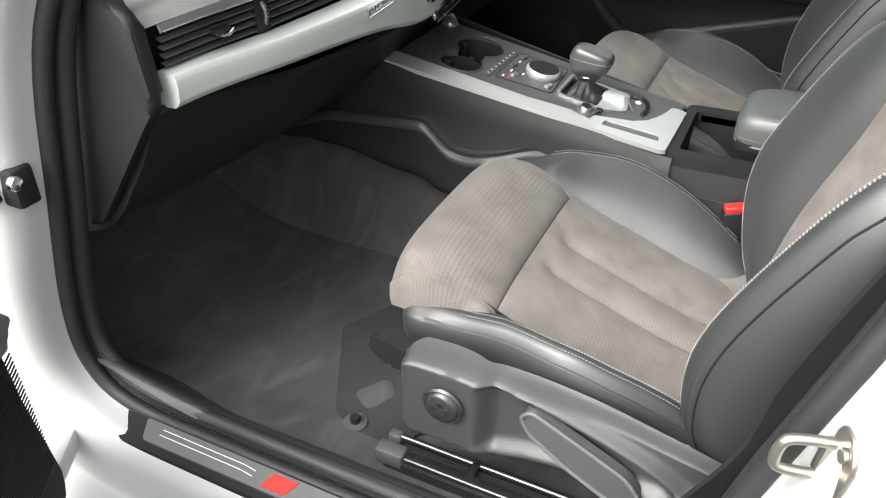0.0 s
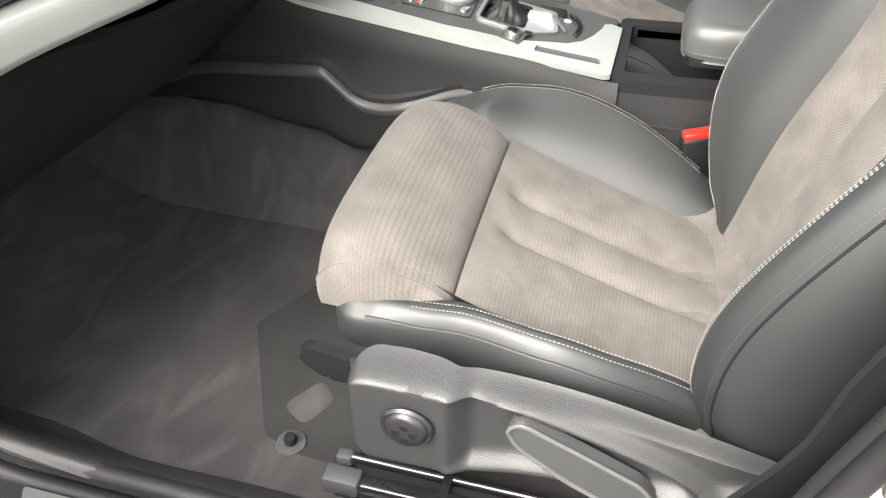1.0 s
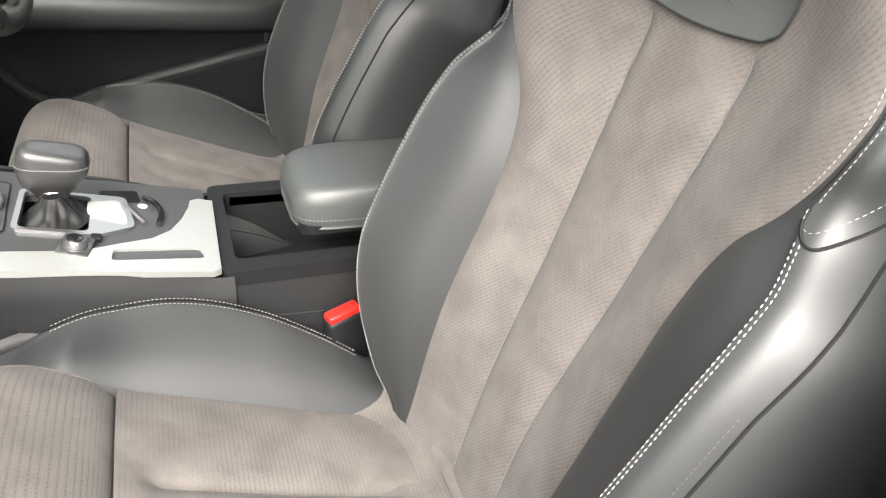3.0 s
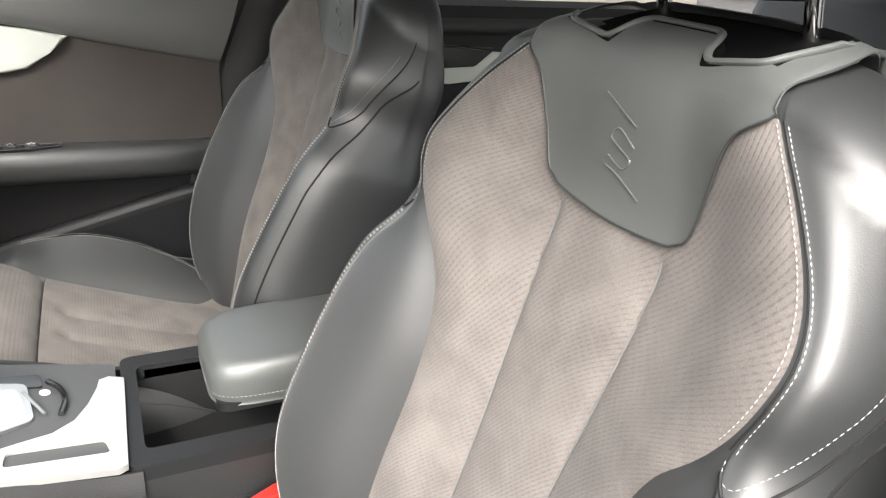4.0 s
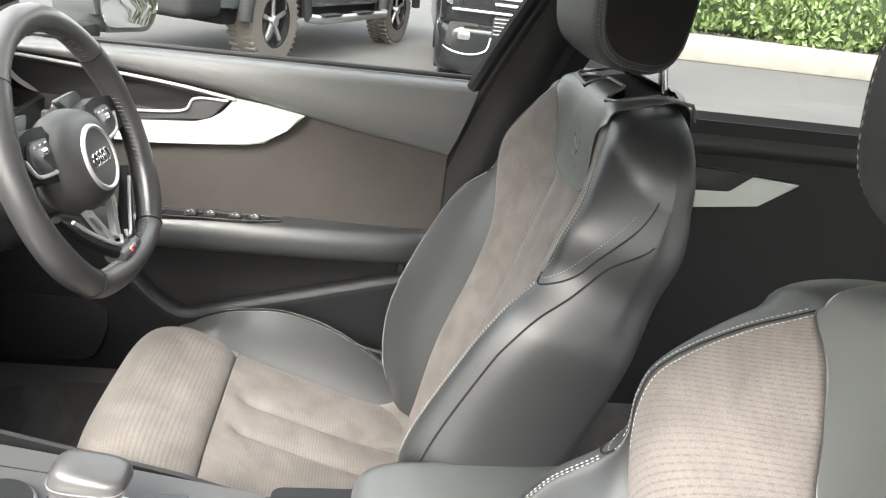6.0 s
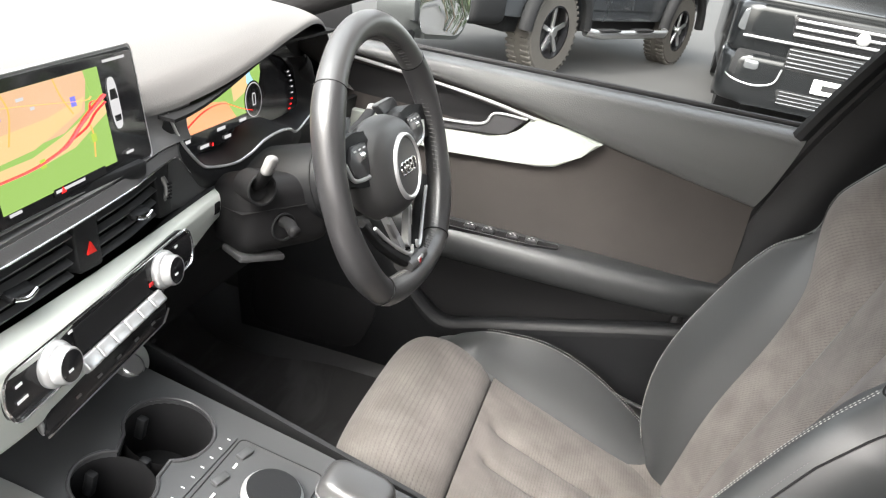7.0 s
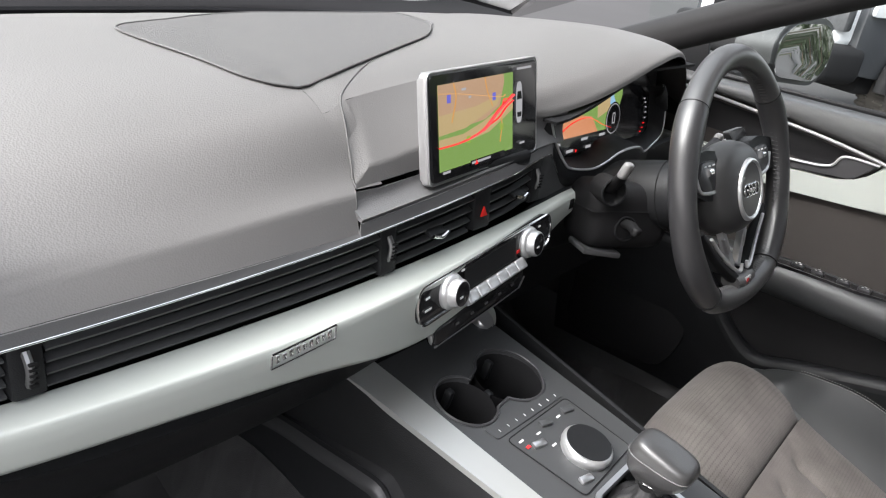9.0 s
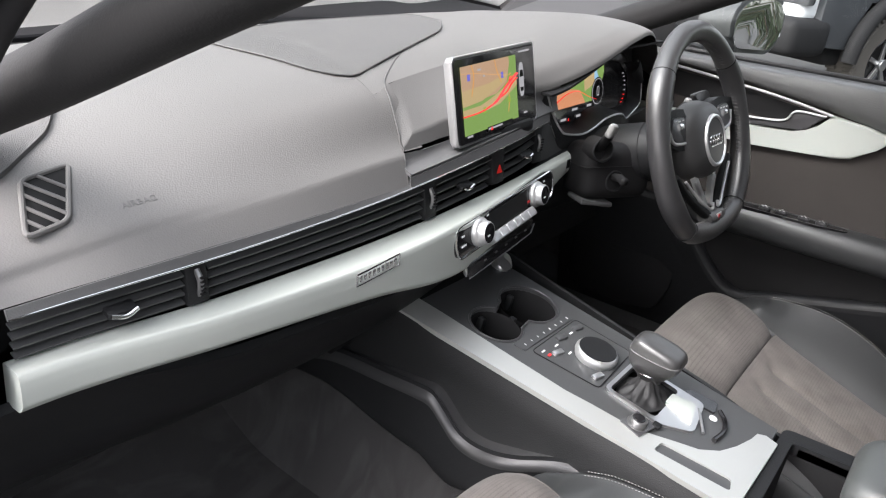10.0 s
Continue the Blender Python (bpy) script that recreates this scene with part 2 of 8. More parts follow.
def tube(pts, r, seg=8, closed=False, flat=1.0, caps=True):
    """A round bar along a line; r is one radius or one for each point; flat squashes it."""
    P = [Vector(p) for p in pts]
    n = len(P)
    bm = bmesh.new()
    rings = []
    prev = None
    for i in range(n):
        a = P[(i - 1) % n] if closed or i else P[i]
        b = P[(i + 1) % n] if closed or i < n - 1 else P[i]
        d = (b - a).normalized()
        if prev is None:
            up = Vector((0, 0, 1)) if abs(d.z) < 0.9 else Vector((0, 1, 0))
            side = d.cross(up).normalized()
        else:
            side = (prev - d * prev.dot(d)).normalized()
        prev = side
        up = side.cross(d)
        rr = r[i] if isinstance(r, (list, tuple)) else r
        rings.append([bm.verts.new(P[i] + side * (rr * math.cos(2 * math.pi * k / seg)) + up * (rr * flat * math.sin(2 * math.pi * k / seg))) for k in range(seg)])
    for i in range(n if closed else n - 1):
        for k in range(seg):
            bm.faces.new((rings[i][k], rings[i][(k + 1) % seg], rings[(i + 1) % n][(k + 1) % seg], rings[(i + 1) % n][k]))
    if not closed and caps:
        bm.faces.new(rings[0][::-1])
        bm.faces.new(rings[-1])
    return bm


def join(*bms):
    out = bmesh.new()
    for b in bms:
        me = bpy.data.meshes.new("tmp")
        b.to_mesh(me)
        b.free()
        out.from_mesh(me)
        bpy.data.meshes.remove(me)
    return out


def moved(bm, m):
    bmesh.ops.transform(bm, matrix=m, verts=bm.verts)
    return bm


def box(sx, sy, sz, bevel=0.0, seg=2, m=None):
    bm = bmesh.new()
    bmesh.ops.create_cube(bm, size=1)
    bmesh.ops.scale(bm, vec=(sx, sy, sz), verts=bm.verts)
    if bevel:
        bmesh.ops.bevel(bm, geom=bm.edges[:], offset=bevel, segments=seg, profile=0.5, affect="EDGES")
    return moved(bm, m) if m is not None else bm


def prism(outline, depth, bevel=0.0, seg=2, m=None):
    """An outline in x, y pulled to z from 0 to depth, its edges rounded."""
    bm = bmesh.new()
    lo = [bm.verts.new((x, y, 0)) for x, y in outline]
    hi = [bm.verts.new((x, y, depth)) for x, y in outline]
    n = len(outline)
    bm.faces.new(lo[::-1])
    bm.faces.new(hi)
    for i in range(n):
        bm.faces.new((lo[i], lo[(i + 1) % n], hi[(i + 1) % n], hi[i]))
    if bevel:
        rim = [e for e in bm.edges if abs(e.verts[0].co.z - e.verts[1].co.z) < 1e-7]
        bmesh.ops.bevel(bm, geom=rim, offset=bevel, segments=seg, profile=0.5, affect="EDGES")
    return moved(bm, m) if m is not None else bm


def rounded(pts, r, n=5):
    """An outline with its corners rounded by r."""
    out = []
    P = [Vector(p) for p in pts]
    for i, p in enumerate(P):
        a, b = P[i - 1] - p, P[(i + 1) % len(P)] - p
        k = min(r, a.length * 0.45, b.length * 0.45)
        s, e = p + a.normalized() * k, p + b.normalized() * k
        for j in range(n):
            t = j / (n - 1)
            q = s * (1 - t) ** 2 + p * 2 * t * (1 - t) + e * t * t
            out.append((q.x, q.y))
    return out


def disc(r, depth, n=40, bevel=0.0, m=None, seg=3):
    return prism([(r * math.cos(2 * math.pi * i / n), r * math.sin(2 * math.pi * i / n)) for i in range(n)], depth, bevel, seg, m)


def lathe(profile, n=40, m=None, top=True, bottom=True):
    bm = bmesh.new()
    rings = [[bm.verts.new((r * math.cos(2 * math.pi * k / n), r * math.sin(2 * math.pi * k / n), z)) for k in range(n)] for r, z in profile]
    for a, b in zip(rings, rings[1:]):
        for k in range(n):
            bm.faces.new((a[k], a[(k + 1) % n], b[(k + 1) % n], b[k]))
    if profile[0][0] > 0 and bottom:
        bm.faces.new(rings[0][::-1])
    if profile[-1][0] > 0 and top:
        bm.faces.new(rings[-1])
    bmesh.ops.remove_doubles(bm, verts=bm.verts, dist=1e-6)
    return moved(bm, m) if m is not None else bm


def stitches(pts, length=0.0032, gap=0.0007, r=0.0004):
    """A row of short thread stitches along a line."""
    P = [Vector(p) for p in pts]
    cum = [0.0]
    for a, b in zip(P, P[1:]):
        cum.append(cum[-1] + (b - a).length)

    def at(s):
        k = max(0, min(len(P) - 2, next((i for i in range(len(cum) - 1) if cum[i + 1] >= s), len(P) - 2)))
        t = (s - cum[k]) / max(1e-9, cum[k + 1] - cum[k])
        return P[k].lerp(P[k + 1], t)

    bm = bmesh.new()
    s = 0.0
    while s + length < cum[-1]:
        a, b = at(s), at(s + length)
        d = (b - a).normalized()
        side = d.orthogonal().normalized()
        up = side.cross(d)
        mid = (a + b) / 2
        va = bm.verts.new(a)
        vb = bm.verts.new(b)
        ring = [bm.verts.new(mid + (side * math.cos(q) + up * math.sin(q)) * r) for q in (0, math.pi / 2, math.pi, 3 * math.pi / 2)]
        for i in range(4):
            bm.faces.new((va, ring[i], ring[(i + 1) % 4]))
            bm.faces.new((vb, ring[(i + 1) % 4], ring[i]))
        s += length + gap
    return bm


def lettering(text, size, depth, m):
    """Raised letters in the built-in font, centred, as a bmesh."""
    cu = bpy.data.curves.new("letters", "FONT")
    cu.body, cu.size, cu.extrude, cu.align_x, cu.align_y = text, size, depth, "CENTER", "CENTER"
    cu.resolution_u = 3
    ob = bpy.data.objects.new("letters", cu)
    scene.collection.objects.link(ob)
    me = bpy.data.meshes.new_from_object(ob.evaluated_get(bpy.context.evaluated_depsgraph_get()))
    bm = bmesh.new()
    bm.from_mesh(me)
    bpy.data.objects.remove(ob)
    bpy.data.curves.remove(cu)
    bpy.data.meshes.remove(me)
    return moved(bm, m)


def smooth(a, b, x):
    t = max(0.0, min(1.0, (x - a) / (b - a)))
    return t * t * (3 - 2 * t)


def frame_axes(origin, xdir, ydir):
    """A matrix with its x and y axes along two directions."""
    x = Vector(xdir).normalized()
    z = x.cross(Vector(ydir)).normalized()
    y = z.cross(x)
    return Matrix.Translation(origin) @ Matrix((x, y, z)).transposed().to_4x4()


def plate(outer, holes, fz, depth, lift=0.0):
    """A slab over an outline with holes; its upper face lies at fz(x, y) + lift."""
    bm = bmesh.new()
    edges = []
    for loop in [outer] + holes:
        vs = [bm.verts.new((x, y, 0)) for x, y in loop]
        edges += [bm.edges.new((vs[i], vs[(i + 1) % len(vs)])) for i in range(len(vs))]
    bmesh.ops.triangle_fill(bm, use_beauty=True, use_dissolve=False, edges=edges)
    r = bmesh.ops.extrude_face_region(bm, geom=bm.faces[:])
    low = [v for v in r["geom"] if isinstance(v, bmesh.types.BMVert)]
    ids = set(low)
    for v in bm.verts:
        v.co.z = fz(v.co.x, v.co.y) + lift - (depth if v in ids else 0)
    return bm


def circle(cx, cy, r, n=28, a0=0.0, a1=2 * math.pi):
    return [(cx + r * math.cos(a0 + (a1 - a0) * i / n), cy + r * math.sin(a0 + (a1 - a0) * i / n)) for i in range(n)]


def sections(table, crisp=()):
    """A surface lofted along x: table is (x, [(y, z), ...]) rows with equally many points; v runs 0..1 along them, with a sharp edge at the points in crisp."""
    n = len(table[0][1])
    ys = [curve1([r[0] for r in table], [r[1][k][0] for r in table]) for k in range(n)]
    zs = [curve1([r[0] for r in table], [r[1][k][1] for r in table]) for k in range(n)]

    def f(x, v):
        s = max(0.0, min(n - 1, v * (n - 1)))
        k = min(int(s), n - 2)
        t = s - k
        P = [(ys[i](x), zs[i](x)) for i in (max(0, k - 1), k, k + 1, min(n - 1, k + 2))]
        out = []
        for c in (0, 1):
            a, b, d, e = (p[c] for p in P)
            a = 2 * b - d if k in crisp else a
            e = 2 * d - b if k + 1 in crisp else e
            out.append(0.5 * (2 * b + (d - a) * t + (2 * a - 5 * b + 4 * d - e) * t * t + (3 * b - a - 3 * d + e) * t**3))
        return Vector((x, out[0], out[1]))

    return f


def on(f, uv, lift, flip=1):
    """A point of a surface, lifted along its normal."""
    u, v = uv
    e = 1e-3
    a, b = f(u + e, v) - f(u - e, v), f(u, v + e) - f(u, v - e)
    n = a.cross(b)
    n.normalize()
    return f(u, v) + n * lift * flip


# ================= setting =================
def build_setting():
    g = part("ground", grid(lambda u, v: Vector((u, v, 0)), lin(-300, 300, 25), lin(-300, 300, 25)), "asphalt")
    tagged(g, "grey worn asphalt of the yard", "ground", kind="structure")

    fl = curve1([-1.6, 0.85, 1.0, 1.18, 1.3], [0.3, 0.3, 0.325, 0.45, 0.62])

    def floor(x, y):
        side = smooth(0.62, 0.76, abs(x)) * 0.03 + 0.18 * smooth(0.22, 0.15, abs(x))
        wave = 0.004 * noise.noise((x * 7, y * 7, 0))
        return Vector((x, y, fl(y) + side + wave))
    f = part("floor", grid(floor, lin(-0.77, 0.77, 60), lin(-1.5, 1.3, 90), 0.02), "carpet")
    tagged(f, "dark grey carpet of the footwell, slightly dusty", "carpet", kind="structure")

    fw = part("firewall", grid(lambda x, z: Vector((x, 1.3 + 0.02 * z, z)), lin(-0.8, 0.8, 5), lin(0.55, 1.04, 5), 0.02), "black")
    tagged(fw, "dark bulkhead ahead of the footwells", "bulkhead", kind="structure")

    # roof with its headliner
    def roof(x, y):
        return Vector((x, y, 1.43 - 0.055 * (x / 0.62) ** 2 - 0.05 * ((y + 0.5) / 1.0) ** 2))
    r = part("ceiling", grid(roof, lin(-0.62, 0.62, 16), lin(-1.7, 0.42, 24), 0.03), "headliner")
    tagged(r, "dark headliner over the cabin", "headliner", kind="structure")

    # windscreen and rear window
    def screen(u, v):
        x = u * (0.62 + 0.12 * (1 - v))
        return Vector((x, 1.24 * (1 - v) + 0.42 * v - 0.08 * u * u, 1.03 * (1 - v) + 1.385 * v))
    w = part("windscreen", grid(screen, lin(-1, 1, 14), lin(0, 1, 10)), "glass")
    w.visible_shadow = False
    tagged(w, "clear laminated windscreen glass", "windscreen", kind="structure")
    rw = part("rear_window", grid(lambda u, v: Vector((u * 0.56, -1.7 - 0.45 * (1 - v), 1.02 + 0.36 * v)), lin(-1, 1, 8), lin(0, 1, 6)), "glass")
    rw.visible_shadow = False
    tagged(rw, "tinted rear window glass", "window", kind="structure")

    # A pillars, inner trim
    near = [(-0.723, 1.015, 0.939), (-0.702, 0.846, 1.02), (-0.680, 0.667, 1.100), (-0.663, 0.45, 1.20), (-0.642, 0.225, 1.296), (-0.62, 0.013, 1.355)]
    far = [(0.68, 1.18, 0.885), (0.655, 0.98, 0.98), (0.63, 0.77, 1.075), (0.61, 0.515, 1.192), (0.585, 0.25, 1.305), (0.56, 0.0, 1.375)]
    for line in (near, far):
        pts = spline(line, 28)
        p = part("pillar_trim", tube(pts, 0.029 if line is near else 0.036, 14, flat=0.9), "pillar")
        tagged(p, "dark grey plastic trim of the windscreen pillar", "pillar trim", kind="structure")
    # cowl below the windscreen
    c = part("cowl", grid(lambda x, v: Vector((x, 1.17 + 0.13 * v, 1.01)), lin(-0.76, 0.76, 6), lin(0, 1, 3), 0.02), "black")
    tagged(c, "black edge below the windscreen", "trim", kind="structure")
    # inner flanks ahead of the doors
    for s in (-1, 1):
        k = part("side_panel_front", box(0.02, 0.46, 0.74, 0.004, m=pose(s * 0.79, 1.10, 0.63)), "carpet")
        tagged(k, "dark carpeted flank of the footwell", "side panel", kind="structure")
    # rear of the cabin
    rb = part("wall_rear", grid(lambda x, v: Vector((x, -1.45 - 0.25 * v, 0.3 + 0.72 * v)), lin(-0.77, 0.77, 6), lin(0, 1, 6), 0.03), "plastic")
    tagged(rb, "dark trim behind the rear bench", "wall", kind="structure")


def side_sill(s):
    """Sill trim, seal, painted sill and pillars round a door opening; s is the side."""
    def trim(y, v):
        x, z = spline([(0.70, 0.305), (0.735, 0.325), (0.765, 0.365), (0.79, 0.385), (0.805, 0.375)], 13)[int(round(v * 12))]
        up = smooth(0.62, 0.95, y)
        return Vector((s * (x + 0.01 * up), y, z + 0.06 * up * v + 0.02 * up))
    p = part("sill_trim", grid(trim, lin(-0.25, 1.05, 40), lin(0, 1, 13), 0.006), "valance")
    tagged(p, "dark plastic trim along the door sill", "sill trim", kind="structure")


def build_near_side():
    """Passenger-side body: painted aperture, seal, kick plate, striker, hinge and open door."""
    side_sill(-1)
    side_sill(1)
    line = spline([(-0.70, 0.40, 1.30), (-0.73, 0.58, 1.19), (-0.77, 0.665, 1.06), (-0.80, 0.742, 0.92), (-0.805, 0.80, 0.70), (-0.805, 0.84, 0.53), (-0.805, 0.835, 0.43), (-0.805, 0.77, 0.378), (-0.805, 0.60, 0.368), (-0.805, 0.2, 0.368), (-0.805, 0.06, 0.38), (-0.805, 0.005, 0.45), (-0.80, -0.036, 0.62), (-0.79, -0.09, 0.82), (-0.76, -0.145, 1.0), (-0.70, -0.2, 1.25), (-0.66, -0.2, 1.36)], 110)
    seal = thing("door_seal", "black rubber seal round the open door aperture", "door seal", kind="structure")
    part("outer_bead", tube([p + Vector((-0.012, 0.004, -0.004)) for p in line], 0.011, 10), "rubber", seal)
    part("inner_bead", tube([p + Vector((0.012, -0.004, 0.006)) for p in line], 0.013, 10), "rubber", seal)
    part("lip", tube([p + Vector((0.002, 0, 0.006)) for p in line], 0.006, 8), "black", seal)

    # painted flange outside the seal, out to the body side
    outer = []
    n = len(line)
    for i, p in enumerate(line):
        d = (line[min(n - 1, i + 1)] - line[max(0, i - 1)]).normalized()
        out = Vector((0, d.z, -d.y))
        if out.dot(Vector((0, p.y - 0.35, p.z - 0.85))) < 0:
            out = -out
        outer.append(out.normalized())
    prof = [(0.0, 0.0), (-0.02, 0.008), (-0.055, 0.012), (-0.075, 0.03), (-0.082, 0.06), (-0.092, 0.10), (-0.12, 0.118), (-0.135, 0.13)]

    def flange(u, v):
        i = min(n - 2, int(u * (n - 1)))
        t = u * (n - 1) - i
        p = line[i].lerp(line[i + 1], t)
        o = outer[i].lerp(outer[i + 1], t).normalized()
        a, b = spline([(*q, 0) for q in prof], 33)[int(round(v * 32))].xy
        return p + Vector((a, 0, 0)) + o * b
    fl = part("body_side", grid(flange, lin(0, 1, 120), lin(0, 1, 33)), "paint")
    tagged(fl, "white painted door aperture of the car body", "car body", kind="structure")

    kp = thing("kick_plate", "black sill plate with a brushed metal inlay", "sill plate")
    zf = lambda x, y: 0.366 + (x + 0.845) * 0.25
    part("base", plate(rounded([(-0.824, 0.785), (-0.824, -0.02), (-0.868, -0.02), (-0.868, 0.76)], 0.012), [], zf, 0.012, 0.0), "black", kp)
    part("inlay", plate(rounded([(-0.828, 0.735), (-0.828, 0.0), (-0.858, 0.0), (-0.858, 0.72)], 0.006), [], zf, 0.004, 0.003), "rim_plastic", kp, "brushed metal inlay")
    part("badge", plate([(-0.832, 0.512), (-0.832, 0.475), (-0.853, 0.485), (-0.853, 0.522)], [], zf, 0.003, 0.005), "red", kp, "red badge patch")
    frame_line = [(-0.836, 0.70), (-0.836, 0.56), (-0.838, 0.54)]
    part("engraved_line", join(tube([(x, y, zf(x, y) + 0.003) for x, y in frame_line], 0.0006, 5), tube([(x - 0.008, y, zf(x - 0.008, y) + 0.003) for x, y in frame_line], 0.0006, 5)), "white_mark", kp)

    st = thing("door_striker", "steel door lock striker on the white pillar", "striker")
    m = frame_axes((-0.851, -0.082, 0.710), (-0.95, -0.30, 0), (0.25, 0, 1))
    part("plate", prism(rounded([(-0.018, -0.036), (0.004, -0.040), (0.020, -0.026), (0.020, 0.026), (0.004, 0.040), (-0.018, 0.036)], 0.014), 0.005, 0.0015, m=m), "steel", st)
    part("rib", prism(rounded([(-0.018, -0.020), (-0.008, -0.020), (-0.008, 0.020), (-0.018, 0.020)], 0.004), 0.012, 0.003, m=m), "steel", st)
    part("loop", tube(spline([m @ Vector(p) for p in ((-0.010, -0.018, 0.0), (-0.010, -0.018, 0.030), (-0.010, -0.012, 0.044), (-0.010, 0.012, 0.044), (-0.010, 0.018, 0.030), (-0.010, 0.018, 0.0))], 30), 0.0048, 10), "steel", st, "bright steel loop")
    for dy in (-0.028, 0.028):
        part("screw", disc(0.0065, 0.004, 16, 0.001, m @ Matrix.Translation((0.006, dy * 0.8, 0.005))), "steel", st)

    ck = thing("door_check", "black metal door check strap on the white jamb", "door check")
    part("arm", box(0.10, 0.018, 0.022, 0.004, m=pose(-0.90, 0.812, 0.745, 0, 0, 20)), "black", ck)
    part("bracket", box(0.03, 0.03, 0.05, 0.005, m=pose(-0.857, 0.800, 0.752)), "black", ck)
    part("bolt", disc(0.009, 0.01, 18, 0.002, frame_axes((-0.872, 0.786, 0.765), (1, 0, 0), (0, 0, 1))), "chrome", ck)

    # the open front door, hinged ahead of the aperture
    door = thing("front_door_open", "white front passenger door swung wide open, dark inner lining", "car door")
    dm = frame_axes((-0.945, 0.775, 0.0), (0.88, 0.47, 0), (0, 0, 1))
    out = rounded([(0.0, 0.30), (-0.95, 0.30), (-0.98, 0.95), (-0.36, 0.97), (-0.16, 0.74), (-0.02, 0.70)], 0.05)
    for z in (0.345,):
        part("hinge", box(0.16, 0.05, 0.035, 0.006, m=pose(-0.885, 0.85, z, 0, 0, 30)), "paint", door, "white painted hinge")
    part("shell", prism(out, -0.06, 0.012, m=dm @ pose(0, 0, -0.045)), "paint", door)
    part("lining", prism(rounded([(-0.015, 0.32), (-0.93, 0.32), (-0.95, 0.93), (-0.36, 0.95), (-0.16, 0.73), (-0.03, 0.69)], 0.04), 0.045, 0.014, m=dm @ pose(0, 0, -0.045)), "plastic", door, "dark grey plastic lining")
    part("speaker_grille", prism(rounded([(-0.015, 0.34), (-0.22, 0.34), (-0.23, 0.58), (-0.05, 0.61)], 0.05), 0.012, 0.004, m=dm), "black", door, "black ribbed loudspeaker grille")
    ribs = [tube([dm @ Vector((-0.03, z + 0.03, 0.013)), dm @ Vector((-0.215, z, 0.013))], 0.0012, 5) for z in lin(0.39, 0.57, 30)]
    part("grille_rib", join(*ribs), "plastic", door)["kind"] = "stuff"
    part("upper_pad", prism(rounded([(-0.03, 0.625), (-0.93, 0.70), (-0.93, 0.90), (-0.36, 0.90), (-0.14, 0.70), (-0.035, 0.68)], 0.03), 0.03, 0.012, m=dm), "dash", door, "soft grey padded upper lining")


# ================= dashboard =================
CHROME_Y = curve1([-0.75, -0.5, -0.18, 0.05, 0.18], [0.66, 0.655, 0.653, 0.666, 0.685])
CHROME_Z = curve1([-0.75, -0.5, -0.3, -0.15, 0.0, 0.17], [0.917, 0.914, 0.918, 0.9265, 0.935, 0.943])
STRIP = [  # x, then top edge, bulge and lower edge as (y, z)
    (-0.745, [(0.668, 0.870), (0.648, 0.865), (0.643, 0.853), (0.650, 0.834), (0.672, 0.826)]),
    (-0.54, [(0.655, 0.863), (0.624, 0.858), (0.618, 0.846), (0.628, 0.826), (0.655, 0.819)]),
    (-0.33, [(0.652, 0.859), (0.613, 0.854), (0.607, 0.836), (0.616, 0.810), (0.645, 0.802)]),
    (-0.17, [(0.652, 0.861), (0.617, 0.856), (0.612, 0.828), (0.620, 0.784), (0.645, 0.774)]),
    (-0.02, [(0.656, 0.866), (0.634, 0.861), (0.630, 0.832), (0.636, 0.784), (0.655, 0.774)]),
    (0.14, [(0.668, 0.870), (0.658, 0.866), (0.655, 0.845), (0.658, 0.815), (0.672, 0.804)]),
    (0.285, [(0.678, 0.874), (0.670, 0.870), (0.667, 0.857), (0.670, 0.842), (0.682, 0.836)]),
]
DASH = [  # windscreen edge down to the chrome line
    (-0.76, [(1.17, 1.0), (1.06, 1.012), (0.97, 1.012), (0.88, 0.998), (0.8, 0.972), (0.7065, 0.945), (0.686, 0.93), (0.664, 0.922)]),
    (-0.62, [(1.19, 1.01), (1.07, 1.03), (0.96, 1.035), (0.87, 1.022), (0.79, 0.993), (0.702, 0.9555), (0.681, 0.94), (0.66, 0.922)]),
    (-0.42, [(1.21, 1.02), (1.08, 1.045), (0.95, 1.05), (0.83, 1.038), (0.755, 1.01), (0.6945, 0.963), (0.674, 0.947), (0.656, 0.92)]),
    (-0.22, [(1.22, 1.02), (1.08, 1.05), (0.93, 1.055), (0.81, 1.046), (0.735, 1.02), (0.6905, 0.9715), (0.67, 0.955), (0.654, 0.92)]),
]
